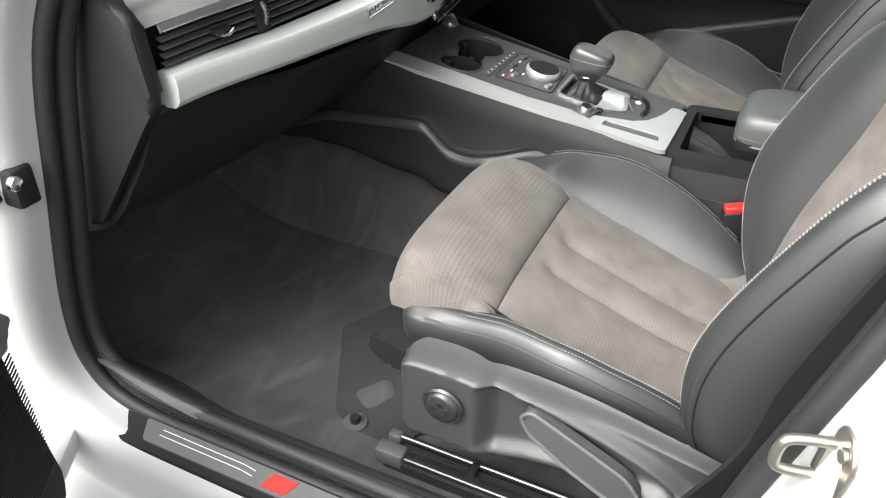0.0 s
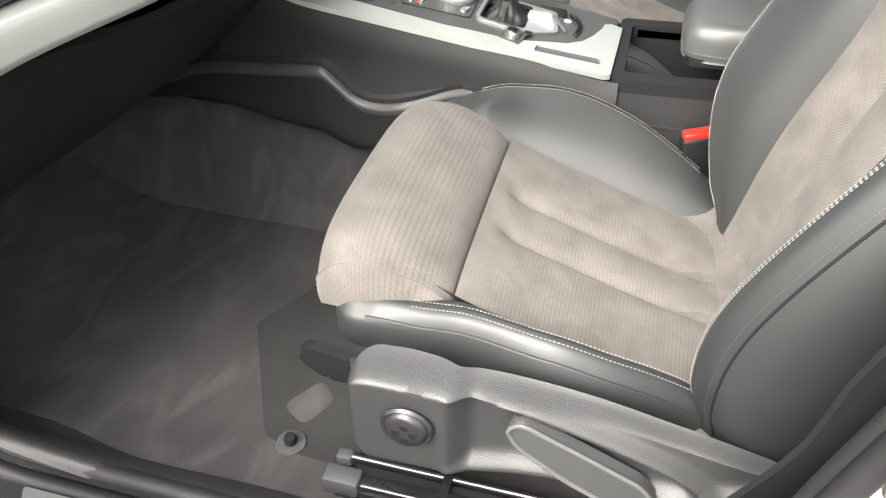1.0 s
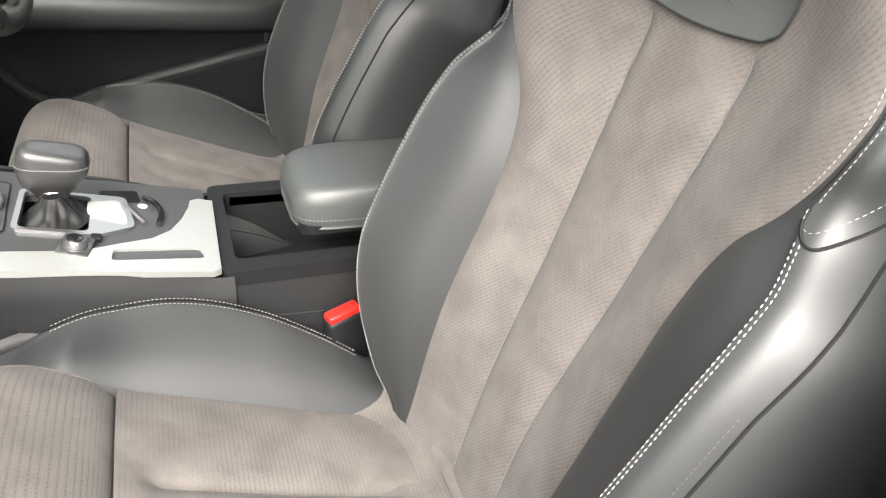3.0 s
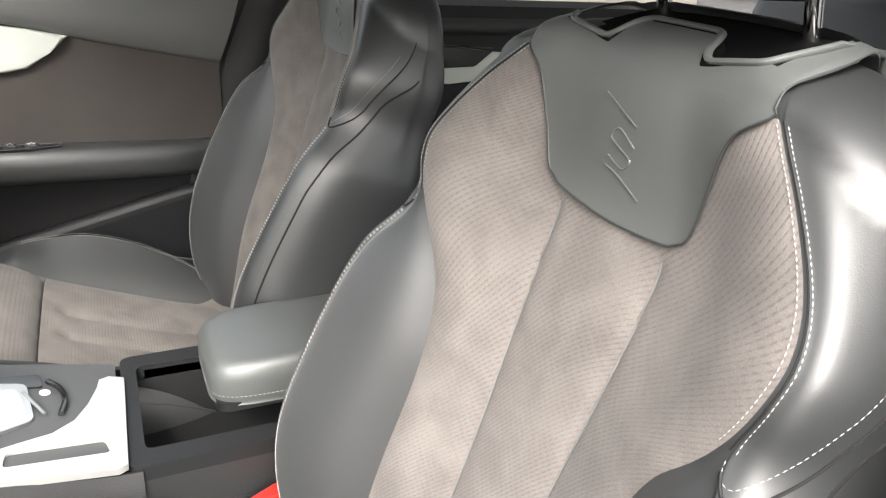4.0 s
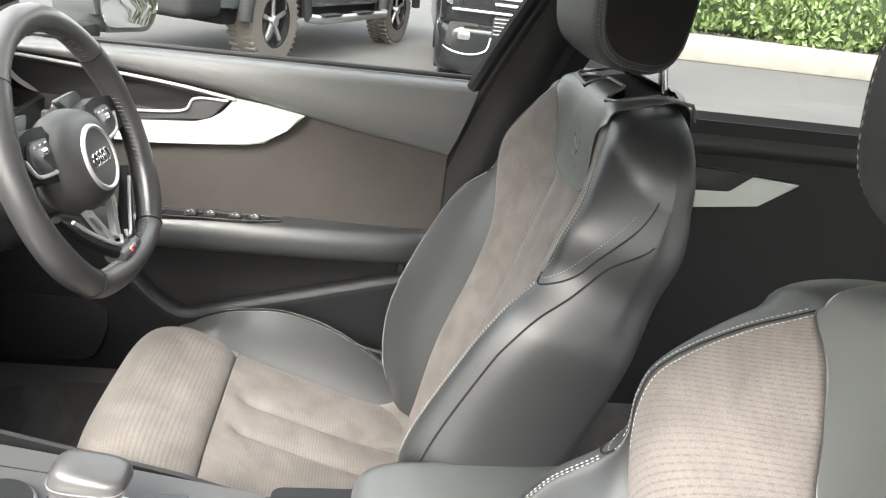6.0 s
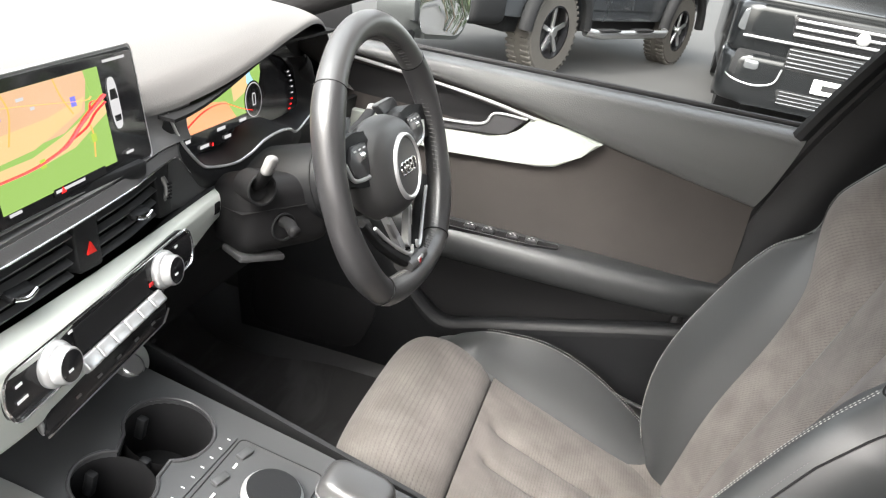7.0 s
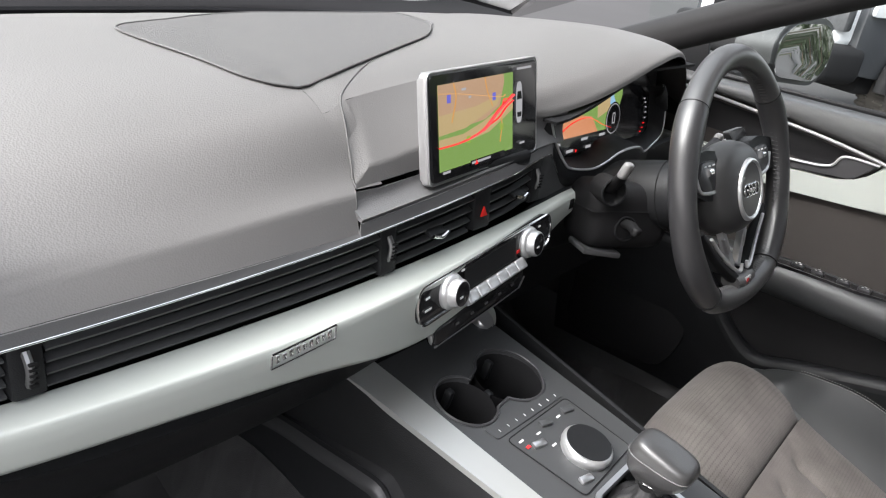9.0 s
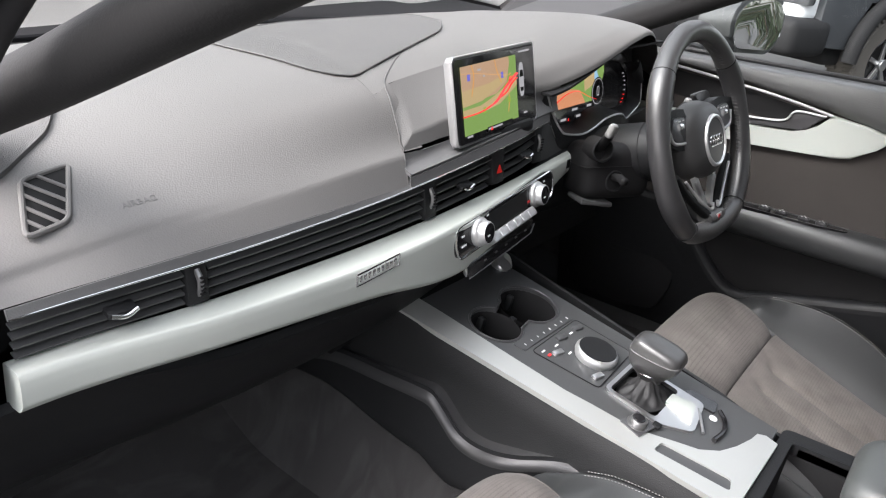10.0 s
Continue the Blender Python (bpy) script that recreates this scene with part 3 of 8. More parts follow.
TOP = [  # centre and driver's side: windscreen edge to the hood's lip
    (-0.222, [(1.22, 1.02), (1.08, 1.05), (0.93, 1.055), (0.81, 1.046), (0.735, 1.02), (0.6785, 0.9645), (0.675, 0.960), (0.672, 0.953)]),
    (-0.200, [(1.22, 1.02), (1.08, 1.0505), (0.93, 1.056), (0.81, 1.048), (0.7385, 1.026), (0.686, 0.979), (0.6765, 0.963), (0.672, 0.9525)]),
    (-0.185, [(1.22, 1.02), (1.08, 1.051), (0.93, 1.057), (0.81, 1.050), (0.742, 1.030), (0.696, 0.992), (0.676, 0.962), (0.672, 0.952)]),
    (-0.05, [(1.22, 1.02), (1.08, 1.052), (0.94, 1.058), (0.83, 1.054), (0.76, 1.038), (0.712, 1.005), (0.690, 0.970), (0.686, 0.955)]),
    (0.10, [(1.22, 1.02), (1.08, 1.055), (0.94, 1.062), (0.84, 1.06), (0.77, 1.047), (0.722, 1.022), (0.703, 0.998), (0.700, 0.986)]),
    (0.18, [(1.21, 1.02), (1.08, 1.056), (0.95, 1.067), (0.85, 1.069), (0.77, 1.06), (0.712, 1.035), (0.690, 1.008), (0.686, 0.996)]),
    (0.26, [(1.20, 1.02), (1.07, 1.058), (0.95, 1.072), (0.85, 1.078), (0.77, 1.074), (0.705, 1.052), (0.678, 1.026), (0.673, 1.013)]),
    (0.34, [(1.19, 1.02), (1.06, 1.058), (0.95, 1.074), (0.85, 1.084), (0.77, 1.085), (0.70, 1.07), (0.670, 1.048), (0.665, 1.036)]),
    (0.42, [(1.19, 1.02), (1.06, 1.058), (0.95, 1.075), (0.85, 1.086), (0.77, 1.09), (0.70, 1.083), (0.668, 1.068), (0.662, 1.058)]),
    (0.52, [(1.18, 1.01), (1.05, 1.05), (0.95, 1.068), (0.86, 1.080), (0.79, 1.085), (0.715, 1.083), (0.675, 1.075), (0.668, 1.066)]),
    (0.60, [(1.17, 1.0), (1.05, 1.04), (0.95, 1.052), (0.86, 1.060), (0.80, 1.062), (0.73, 1.055), (0.69, 1.04), (0.682, 1.028)]),
    (0.66, [(1.17, 1.0), (1.05, 1.03), (0.95, 1.035), (0.87, 1.035), (0.80, 1.03), (0.74, 1.01), (0.70, 0.985), (0.69, 0.96)]),
    (0.76, [(1.17, 1.0), (1.06, 1.012), (0.97, 1.012), (0.88, 0.998), (0.80, 0.972), (0.745, 0.948), (0.70, 0.935), (0.675, 0.922)]),
]


def vent(parent, x0, x1, n=4, knob=None):
    """Air vent: dark well with slats between the chrome line and the strip."""
    v = part("air_vent", grid(lambda x, w: Vector((x, CHROME_Y(x) + 0.05, CHROME_Z(x) - 0.004 - w * 0.055)), lin(x0, x1, 8), lin(0, 1, 3), 0.004), "black", parent)
    for k in range(n):
        f = (k + 0.7) / (n + 0.4)

        def sl(x, w, f=f):
            zt, zb = CHROME_Z(x) - 0.006, STRIP_F(x, 0.0).z
            z = zt + (zb - zt) * f
            return Vector((x, CHROME_Y(x) + 0.001 + 0.0075 * w, z - 0.001 + 0.0028 * w))
        part("slat", grid(sl, lin(x0, x1, 10), lin(0, 1, 3), 0.0022), "slat", v)
    if knob is not None:
        z = (CHROME_Z(knob) + STRIP_F(knob, 0.0).z) / 2
        part("slider", box(0.03, 0.014, 0.007, 0.003, m=pose(knob, CHROME_Y(knob) - 0.002, z - 0.002, 20)), "plastic", v)
        part("slider_edge", tube(spline([(knob - 0.013, CHROME_Y(knob) - 0.010, z - 0.002), (knob, CHROME_Y(knob) - 0.012, z - 0.005), (knob + 0.013, CHROME_Y(knob) - 0.010, z - 0.002)], 9), 0.0022, 8), "chrome", v)
    return v


def thumbwheel(parent, x):
    zt, zb = CHROME_Z(x) - 0.003, STRIP_F(x, 0.0).z
    p = part("divider", box(0.026, 0.03, zt - zb, 0.004, m=pose(x, CHROME_Y(x) + 0.014, (zt + zb) / 2, -8)), "plastic", parent)
    mid = (zt + zb) / 2
    part("thumbwheel", tube(spline([(x, CHROME_Y(x) + 0.002, mid + 0.015), (x, CHROME_Y(x) - 0.004, mid + 0.006), (x, CHROME_Y(x) - 0.004, mid - 0.006), (x, CHROME_Y(x) + 0.002, mid - 0.015)], 12), 0.0034, 8), "thumb_metal", p, "ribbed metal thumbwheel")
    for k in range(5):
        part("rib", box(0.006, 0.003, 0.0016, m=pose(x + 0.001, CHROME_Y(x) - 0.0075, mid - 0.009 + 0.0045 * k)), "black", p)


STRIP_F = sections(STRIP)


def strip_loop(x):
    """The strip's closed section at x, and the y of its flat face."""
    p = [STRIP_F(x, k / 4) for k in range(5)]
    y = (p[1].y + p[3].y) / 2
    return rounded([(p[0].y + 0.004, p[0].z), (p[1].y, p[0].z - 0.0015), (y - 0.0040, p[0].z - 0.008), (y - 0.0044, p[2].z), (y - 0.0030, p[4].z + 0.010), (p[3].y + 0.003, p[4].z + 0.0015), (p[4].y + 0.004, p[4].z)], 0.0025, 4), y - 0.0042


def strip_mesh():
    bm = bmesh.new()
    rings = [[bm.verts.new((x, y, z)) for y, z in strip_loop(x)[0]] for x in lin(-0.738, 0.283, 60)]
    n = len(rings[0])
    for a, b in zip(rings, rings[1:]):
        for k in range(n):
            bm.faces.new((a[k], a[(k + 1) % n], b[(k + 1) % n], b[k]))
    bm.faces.new(rings[0][::-1])
    bm.faces.new(rings[-1])
    return bm


def build_dashboard():
    d = thing("dashboard", "grey soft-touch dashboard with satin aluminium trim", "dashboard")
    fp, ft = sections(DASH, (6,)), sections(TOP)
    vs = lin(0, 1, 50)
    def pad_end(v):
        return -0.2221 - 0.0125 * smooth(0.72, 1.0, v)
    part("passenger_pad", grid(lambda u, v: fp(-0.755 + (pad_end(v) + 0.755) * u, v), lin(0, 1, 44), vs), "dash", d)
    vt = 4 / 7
    part("centre_pad", join(grid(ft, lin(-0.2219, 0.755, 90), lin(0, vt, 28)), grid(ft, lin(0.12, 0.755, 60), lin(vt, 1, 22))), "dash", d)
    mid_x, mid_y, mid_z = [-0.199, -0.117, -0.05, 0.12], [0.6835, 0.6895, 0.695, 0.704], [0.9775, 0.983, 0.988, 1.004]
    my, mz = curve1(mid_x, mid_y), curve1(mid_x, mid_z)
    ly, lz = curve1([-0.199, -0.117, -0.05, 0.12], [0.677, 0.683, 0.6868, 0.700]), curve1([-0.199, -0.117, -0.05, 0.12], [0.9605, 0.961, 0.957, 0.986])

    def front(u, w):
        """Faceted front of the centre pad: w from the top over the crease (0.55) to the lower edge, u from the seam over the ridge (0.12)."""
        k = min(1.0, w / 0.55)
        q = max(0.0, (w - 0.55) / 0.45)
        ridge = -0.168 - 0.031 * k

        def face(x):
            a, b, c = ft(x, vt), Vector((x, my(max(x, -0.199)), mz(max(x, -0.199)))), Vector((x, ly(max(x, -0.199)), lz(max(x, -0.199))))
            p = a.lerp(b, k) if q == 0 else b.lerp(c, q)
            return p.lerp(ft(x, vt + (1 - vt) * w), smooth(-0.03, 0.115, x))
        if u >= 0.12:
            return face(ridge + (0.12 - ridge) * (u - 0.12) / 0.88)
        low = Vector((-0.2232, 0.6765, 0.9615))
        top = ft(-0.193, vt)
        s0 = top.lerp(low, k) + Vector((0, -0.001, -0.003)) * q
        return s0.lerp(face(ridge), u / 0.12)
    def wing(x, v):
        """The passenger's padding carried on to the slanting seam."""
        p = fp(-0.2221, v)
        off = ft(x, vt) - ft(-0.2219, vt)
        return Vector((x, p.y, p.z)) + Vector((0, off.y, off.z)) * (1 - smooth(vt, 0.72, v))
    part("pad_wing", grid(wing, lin(-0.2221, -0.186, 8), lin(vt, 0.82, 16)), "dash", d)
    part("pad_front", grid(front, lin(0, 0.12, 5) + lin(0.12, 1, 40)[1:], lin(0, 0.55, 18) + lin(0.55, 1, 8)[1:]), "dash", d, "faceted padding beside the screen")
    # loudspeaker cover set into the top
    cover = rounded([(-0.315, 0.985), (-0.31, 0.915), (-0.275, 0.80), (-0.235, 0.768), (-0.185, 0.775), (0.10, 0.875), (0.165, 0.925), (0.195, 1.03), (-0.06, 1.075)], 0.03)
    # seam between the pads, slanting forward on top
    seam = [on_dash(fp, ft, x, y) for x, y in [(p.x, p.y) for p in spline([(0.215, 1.05, 0), (0.19, 0.965, 0), (0.165, 0.925, 0), (0.05, 0.872, 0), (-0.08, 0.81, 0), (-0.165, 0.762, 0), (-0.192, 0.742, 0), (-0.205, 0.718, 0), (-0.219, 0.690, 0), (-0.2225, 0.676, 0)], 60)]]
    part("pad_seam", tube(seam, 0.0010, 6), "dash_dark", d)
    part("lower_seam", tube([fp(pad_end(v), v) for v in lin(0.80, 1.0, 10)], 0.0006, 6), "dash_dark", d)
    def shelf(x, v):
        p = ft(x, 1.0)
        q = Vector((x, CHROME_Y(x) + 0.001, CHROME_Z(x) + 0.010))
        r = Vector((x, p.y + 0.006, p.z + 0.002)).lerp(q, v)
        return r + Vector((0, 0.006, -0.002)) * math.sin(v * math.pi)
    part("shelf", grid(shelf, lin(-0.2340, 0.2, 30), lin(0, 1, 9), 0.005), "shelf", d, "recessed grey fascia under the padding")
    part("upper_band", grid(lambda x, v: Vector((x, CHROME_Y(x) - 0.0015 + 0.003 * v, CHROME_Z(x) - 0.004 + (0.0145 if x > -0.2345 else fp(x, 1.0).z + 0.004 - CHROME_Z(x)) * v)), lin(-0.735, -0.2346, 24) + lin(-0.2344, 0.172, 20), lin(0, 1, 4), 0.003), "shelf", d)
    # chrome line and trim strip
    part("chrome_line", tube([(x, CHROME_Y(x) - 0.0058, CHROME_Z(x) - 0.002) for x in lin(-0.735, 0.155, 40)] + [(0.166, 0.678, 0.940), (0.174, 0.679, 0.934), (0.200, 0.680, 0.908)], 0.0010, 8), "chrome", d)
    part("trim_strip", strip_mesh(), "silver", d, "satin aluminium trim strip")
    # badge of plain bars on the strip
    def bm_(x, z):
        return pose(x, strip_loop(x)[1] - 0.0006, z, 0, -5)
    bz = lambda x: 0.8485 + 0.085 * (x + 0.337)
    bx = lin(-0.367, -0.307, 9)
    part("badge", join(*[box(0.0045, 0.0024, 0.0085 - 0.0015 * (i % 3 == 1), 0.0008, m=bm_(x, bz(x))) for i, x in enumerate(bx)], *[tube([(x, strip_loop(x)[1] - 0.0016, bz(x) + dz) for x in lin(-0.374, -0.300, 8)], 0.0010, 6) for dz in (-0.0074, 0.0074)], *[tube([(x, strip_loop(x)[1] - 0.0016, bz(x) - 0.0074), (x, strip_loop(x)[1] - 0.0016, bz(x) + 0.0074)], 0.0010, 6) for x in (-0.374, -0.300)]), "chrome", d, "chrome model badge")
    part("strip_socket", box(0.014, 0.003, 0.016, 0.002, m=pose(0.235, strip_loop(0.235)[1], 0.857, 0, -3)), "gloss", d)
    vent(d, -0.732, -0.571, knob=-0.64)
    vent(d, -0.543, -0.201)
    vent(d, -0.173, -0.031, n=4, knob=-0.108)
    vent(d, 0.010, 0.130, n=4, knob=0.078)
    part("vent_end", prism(rounded([(0.160, 0.951), (0.186, 0.951), (0.200, 0.930), (0.226, 0.908), (0.300, 0.890), (0.300, 0.868), (0.160, 0.868)], 0.004), 0.004, 0.001, m=frame_axes((0, 0.690, 0), (1, 0, 0), (0, 0, 1))), "plastic_light", d, "dark grey fascia end")
    for x in (-0.557, -0.187, 0.145):
        thumbwheel(d, x)
    hz = part("hazard_button", box(0.034, 0.03, 0.060, 0.004, m=pose(-0.011, 0.674, 0.902, -8)), "plastic", d)
    part("triangle", prism([(-0.0065, -0.005), (0.0065, -0.005), (0, 0.007)], 0.002, m=frame_axes((-0.011, 0.6575, 0.897), (1, 0, 0), (0, 0.15, 1))), "red", hz, "red hazard triangle")
    # lower body and glovebox
    low = [
        (-0.745, [(0.672, 0.83), (0.69, 0.80), (0.73, 0.735), (0.80, 0.648), (0.90, 0.62), (1.1, 0.62)]),
        (-0.5, [(0.65, 0.80), (0.67, 0.775), (0.715, 0.70), (0.80, 0.63), (0.90, 0.61), (1.1, 0.61)]),
        (-0.2, [(0.645, 0.785), (0.67, 0.755), (0.715, 0.69), (0.80, 0.63), (0.90, 0.61), (1.1, 0.61)]),
        (0.05, [(0.66, 0.78), (0.70, 0.76), (0.74, 0.70), (0.80, 0.65), (0.90, 0.62), (1.1, 0.62)]),
        (0.2, [(0.675, 0.85), (0.70, 0.80), (0.74, 0.72), (0.80, 0.66), (0.90, 0.62), (1.1, 0.62)]),
    ]
    part("glovebox", grid(sections(low), lin(-0.756, 0.2, 40), lin(0, 1, 24), 0.01), "plastic", d, "dark grey glovebox front")
    lowd = [
        (0.06, [(0.69, 0.84), (0.71, 0.80), (0.75, 0.74), (0.80, 0.69), (0.90, 0.64), (1.1, 0.62)]),
        (0.2, [(0.69, 0.87), (0.70, 0.83), (0.74, 0.76), (0.80, 0.70), (0.90, 0.64), (1.1, 0.62)]),
        (0.5, [(0.69, 0.90), (0.70, 0.83), (0.73, 0.74), (0.80, 0.68), (0.90, 0.64), (1.1, 0.62)]),
        (0.76, [(0.68, 0.92), (0.69, 0.83), (0.72, 0.74), (0.80, 0.66), (0.90, 0.64), (1.1, 0.62)]),
    ]
    part("knee_panel", grid(sections(lowd), lin(0.06, 0.76, 26), lin(0, 1, 20), 0.01), "plastic", d)
    # end cap facing the open door
    cap = rounded([(0.664, 0.945), (0.652, 0.84), (0.672, 0.815), (0.795, 0.645), (0.83, 0.645), (0.87, 0.75), (0.85, 1.0), (0.76, 0.97)], 0.02)
    part("end_cap", prism([(y, z) for y, z in cap], 0.02, 0.008, 3, m=frame_axes((-0.772, 0, 0), (0, 1, 0), (0, 0, 1))), "plastic", d, "smooth dark end panel")
    part("end_cap", prism([(y, z) for y, z in cap], 0.02, 0.008, 3, m=frame_axes((0.752, 0, 0), (0, 1, 0), (0, 0, 1))), "plastic", d)

    # loudspeaker grille
    def span(y):
        xs = []
        for (xa, ya), (xb, yb) in zip(cover, cover[1:] + cover[:1]):
            if (ya - y) * (yb - y) <= 0 and ya != yb:
                xs.append(xa + (xb - xa) * (y - ya) / (yb - ya))
        return min(xs), max(xs)
    ylo, yhi = min(q[1] for q in cover) + 0.0005, max(q[1] for q in cover) - 0.0005

    def lid(u, v, lift=0.0022):
        y = ylo + (yhi - ylo) * v
        a, b = span(y)
        x = a + (b - a) * u
        return Vector((x, y, on_top(fp, ft, x, y) + lift))
    part("speaker_cover", grid(lid, lin(0, 1, 40), lin(0, 1, 40)), "black_mesh", d, "fine-meshed loudspeaker cover")
    part("cover_border", tube([lid(0, v) for v in lin(0, 1, 40)] + [lid(1, v) for v in lin(1, 0, 40)], 0.0013, 6, closed=True), "dash_dark", d)
    # side window vent, slatted
    sm = frame_axes((-0.655, 0.745, 0.967), (1, 0.05, 0.03), (0, 0.91, 0.42))
    tl, tr, br, bl = (Vector((*q, 0)) for q in ((-0.005, 0.030), (0.046, 0.036), (0.005, -0.031), (-0.037, -0.036)))
    hole = rounded([q.xy for q in (tl, tr, br, bl)], 0.009)
    sv = part("side_vent", prism(hole, 0.003, 0.001, m=sm @ pose(0, 0, 0.003)), "black", d, "slatted side window vent")
    part("vent_rim", tube([sm @ Vector((x, y, 0.006)) for x, y in hole], 0.0028, 8, closed=True), "dash", sv)

    def quad(u, v):
        return (tl * (1 - u) + tr * u) * (1 - v) + (bl * (1 - u) + br * u) * v
    for v0 in (-0.20, 0.03, 0.25, 0.47, 0.70):
        u0 = max(0.03, -v0 / 0.646)
        u1 = min(0.97, (0.96 - v0) / 0.646)
        a, b = quad(u0, v0 + 0.646 * u0), quad(u1, v0 + 0.646 * u1)
        part("slat", tube([sm @ (a + Vector((0, 0, 0.006))), sm @ (b + Vector((0, 0, 0.006)))], 0.0022, 8), "dash", sv)
    p0, p1, p2 = fp(-0.60, 0.69), fp(-0.56, 0.69), fp(-0.58, 0.675)
    part("relief_text", lettering("AIRBAG", 0.0105, 0.0005, frame_axes(fp(-0.58, 0.69), p1 - p0, p2 - fp(-0.58, 0.69))), "lettering", d, "raised lettering")
    # tweeter grille in the corner
    tw = rounded([(-0.735, 0.772), (-0.667, 0.79), (-0.607, 0.82), (-0.575, 0.86), (-0.565, 0.90), (-0.735, 0.93)], 0.012)
    part("tweeter_grille", plate(tw, [], lambda x, y: on_top(fp, ft, x, y), 0.006, 0.005), "black_mesh", d, "small meshed tweeter grille")
    part("carrier", box(0.98, 0.02, 0.40, 0, m=pose(0.265, 0.80, 0.80)), "black", d)
    part("carrier", box(0.52, 0.02, 0.30, 0, m=pose(-0.48, 0.80, 0.78)), "black", d)
    # climate panel
    cp = part("climate_panel", prism(rounded([(-0.16, -0.024), (0.148, -0.022), (0.156, 0.0), (0.15, 0.022), (-0.16, 0.022), (-0.168, 0.0)], 0.012), 0.01, 0.002, m=CLIM), "gloss", d, "gloss black climate control panel")
    part("bezel", tube([CLIM @ Vector((x, y, 0.010)) for x, y in rounded([(-0.16, -0.024), (0.148, -0.022), (0.156, 0.0), (0.15, 0.022), (-0.16, 0.022), (-0.168, 0.0)], 0.012)], 0.0016, 6, closed=True), "chrome", cp)
    for kx in (-0.104, 0.084):
        part("temperature_knob", lathe([(0.0205, 0.0), (0.0215, 0.004), (0.0215, 0.010), (0.0200, 0.013), (0.0178, 0.0145), (0.0170, 0.022), (0.0155, 0.0245), (0.0145, 0.0245)], 40, CLIM @ pose(kx, 0, 0.004), top=False), "bright", cp, "knurled chrome rotary knob")
        part("knob_face", disc(0.0152, 0.003, 32, 0.001, CLIM @ pose(kx, 0, 0.0255)), "gloss", cp)
        part("marking", box(0.006, 0.0022, 0.0006, m=CLIM @ pose(kx - 0.003, -0.003, 0.0288)), "white_mark", cp)
    for i in range(6):
        part("switch", box(0.0228, 0.015, 0.011, 0.0025, 3, m=CLIM @ pose(-0.066 + 0.0236 * i, -0.021, 0.016, -35)), "bright", cp, "satin metal toggle switch")
    part("display", prism([(-0.072, -0.012), (0.052, -0.012), (0.052, 0.016), (-0.072, 0.016)], 0.002, m=CLIM @ pose(0, 0, 0.0095)), "black", cp)
    for kx, ky, w in ((-0.148, 0.008, 0.008), (-0.148, -0.006, 0.013), (-0.076, 0.016, 0.006), (0.118, 0.012, 0.006)):
        part("marking", box(w, 0.0025, 0.0006, m=CLIM @ pose(kx, ky, 0.0112)), "white_mark", cp)
    part("warm_mark", box(0.008, 0.004, 0.0008, m=CLIM @ pose(0.056, -0.004, 0.0125)), "red_mark", cp)
    bb = part("button_bar", prism(rounded([(-0.125, -0.011), (0.085, -0.011), (0.10, 0.011), (-0.115, 0.011)], 0.008), 0.012, 0.003, m=CLIM @ pose(0.0, -0.058, -0.012, -12)), "gloss", d)
    part("bar_edge", tube([CLIM @ Vector(p) for p in ((-0.122, -0.068, 0.000), (0.0, -0.0692, 0.000), (0.084, -0.068, 0.000), (0.096, -0.056, 0.001))], 0.0011, 6), "silver_dark", bb)
    part("end_accent", box(0.014, 0.014, 0.008, 0.003, m=CLIM @ pose(-0.116, -0.060, -0.006, -12)), "silver_dark", bb)
    for i in range(5):
        part("marking", box(0.007, 0.0025, 0.001, m=CLIM @ pose(-0.075 + 0.034 * i, -0.056, 0.0015, -12)), "dash_dark", bb)
    return d


def on_dash(fp, ft, x, y):
    return Vector((x, y, on_top(fp, ft, x, y)))


def on_top(fp, ft, x, y):
    """Height of the dashboard's top at a place."""
    f = fp if x < -0.2205 else ft
    lo, hi = 0.0, 1.0
    for _ in range(24):
        m = (lo + hi) / 2
        if f(x, m).y > y:
            lo = m
        else:
            hi = m
    return f(x, lo).z


CLIM = frame_axes((-0.010, 0.637, 0.838), (1, 0.10, 0.05), (0, 0.18, 1))


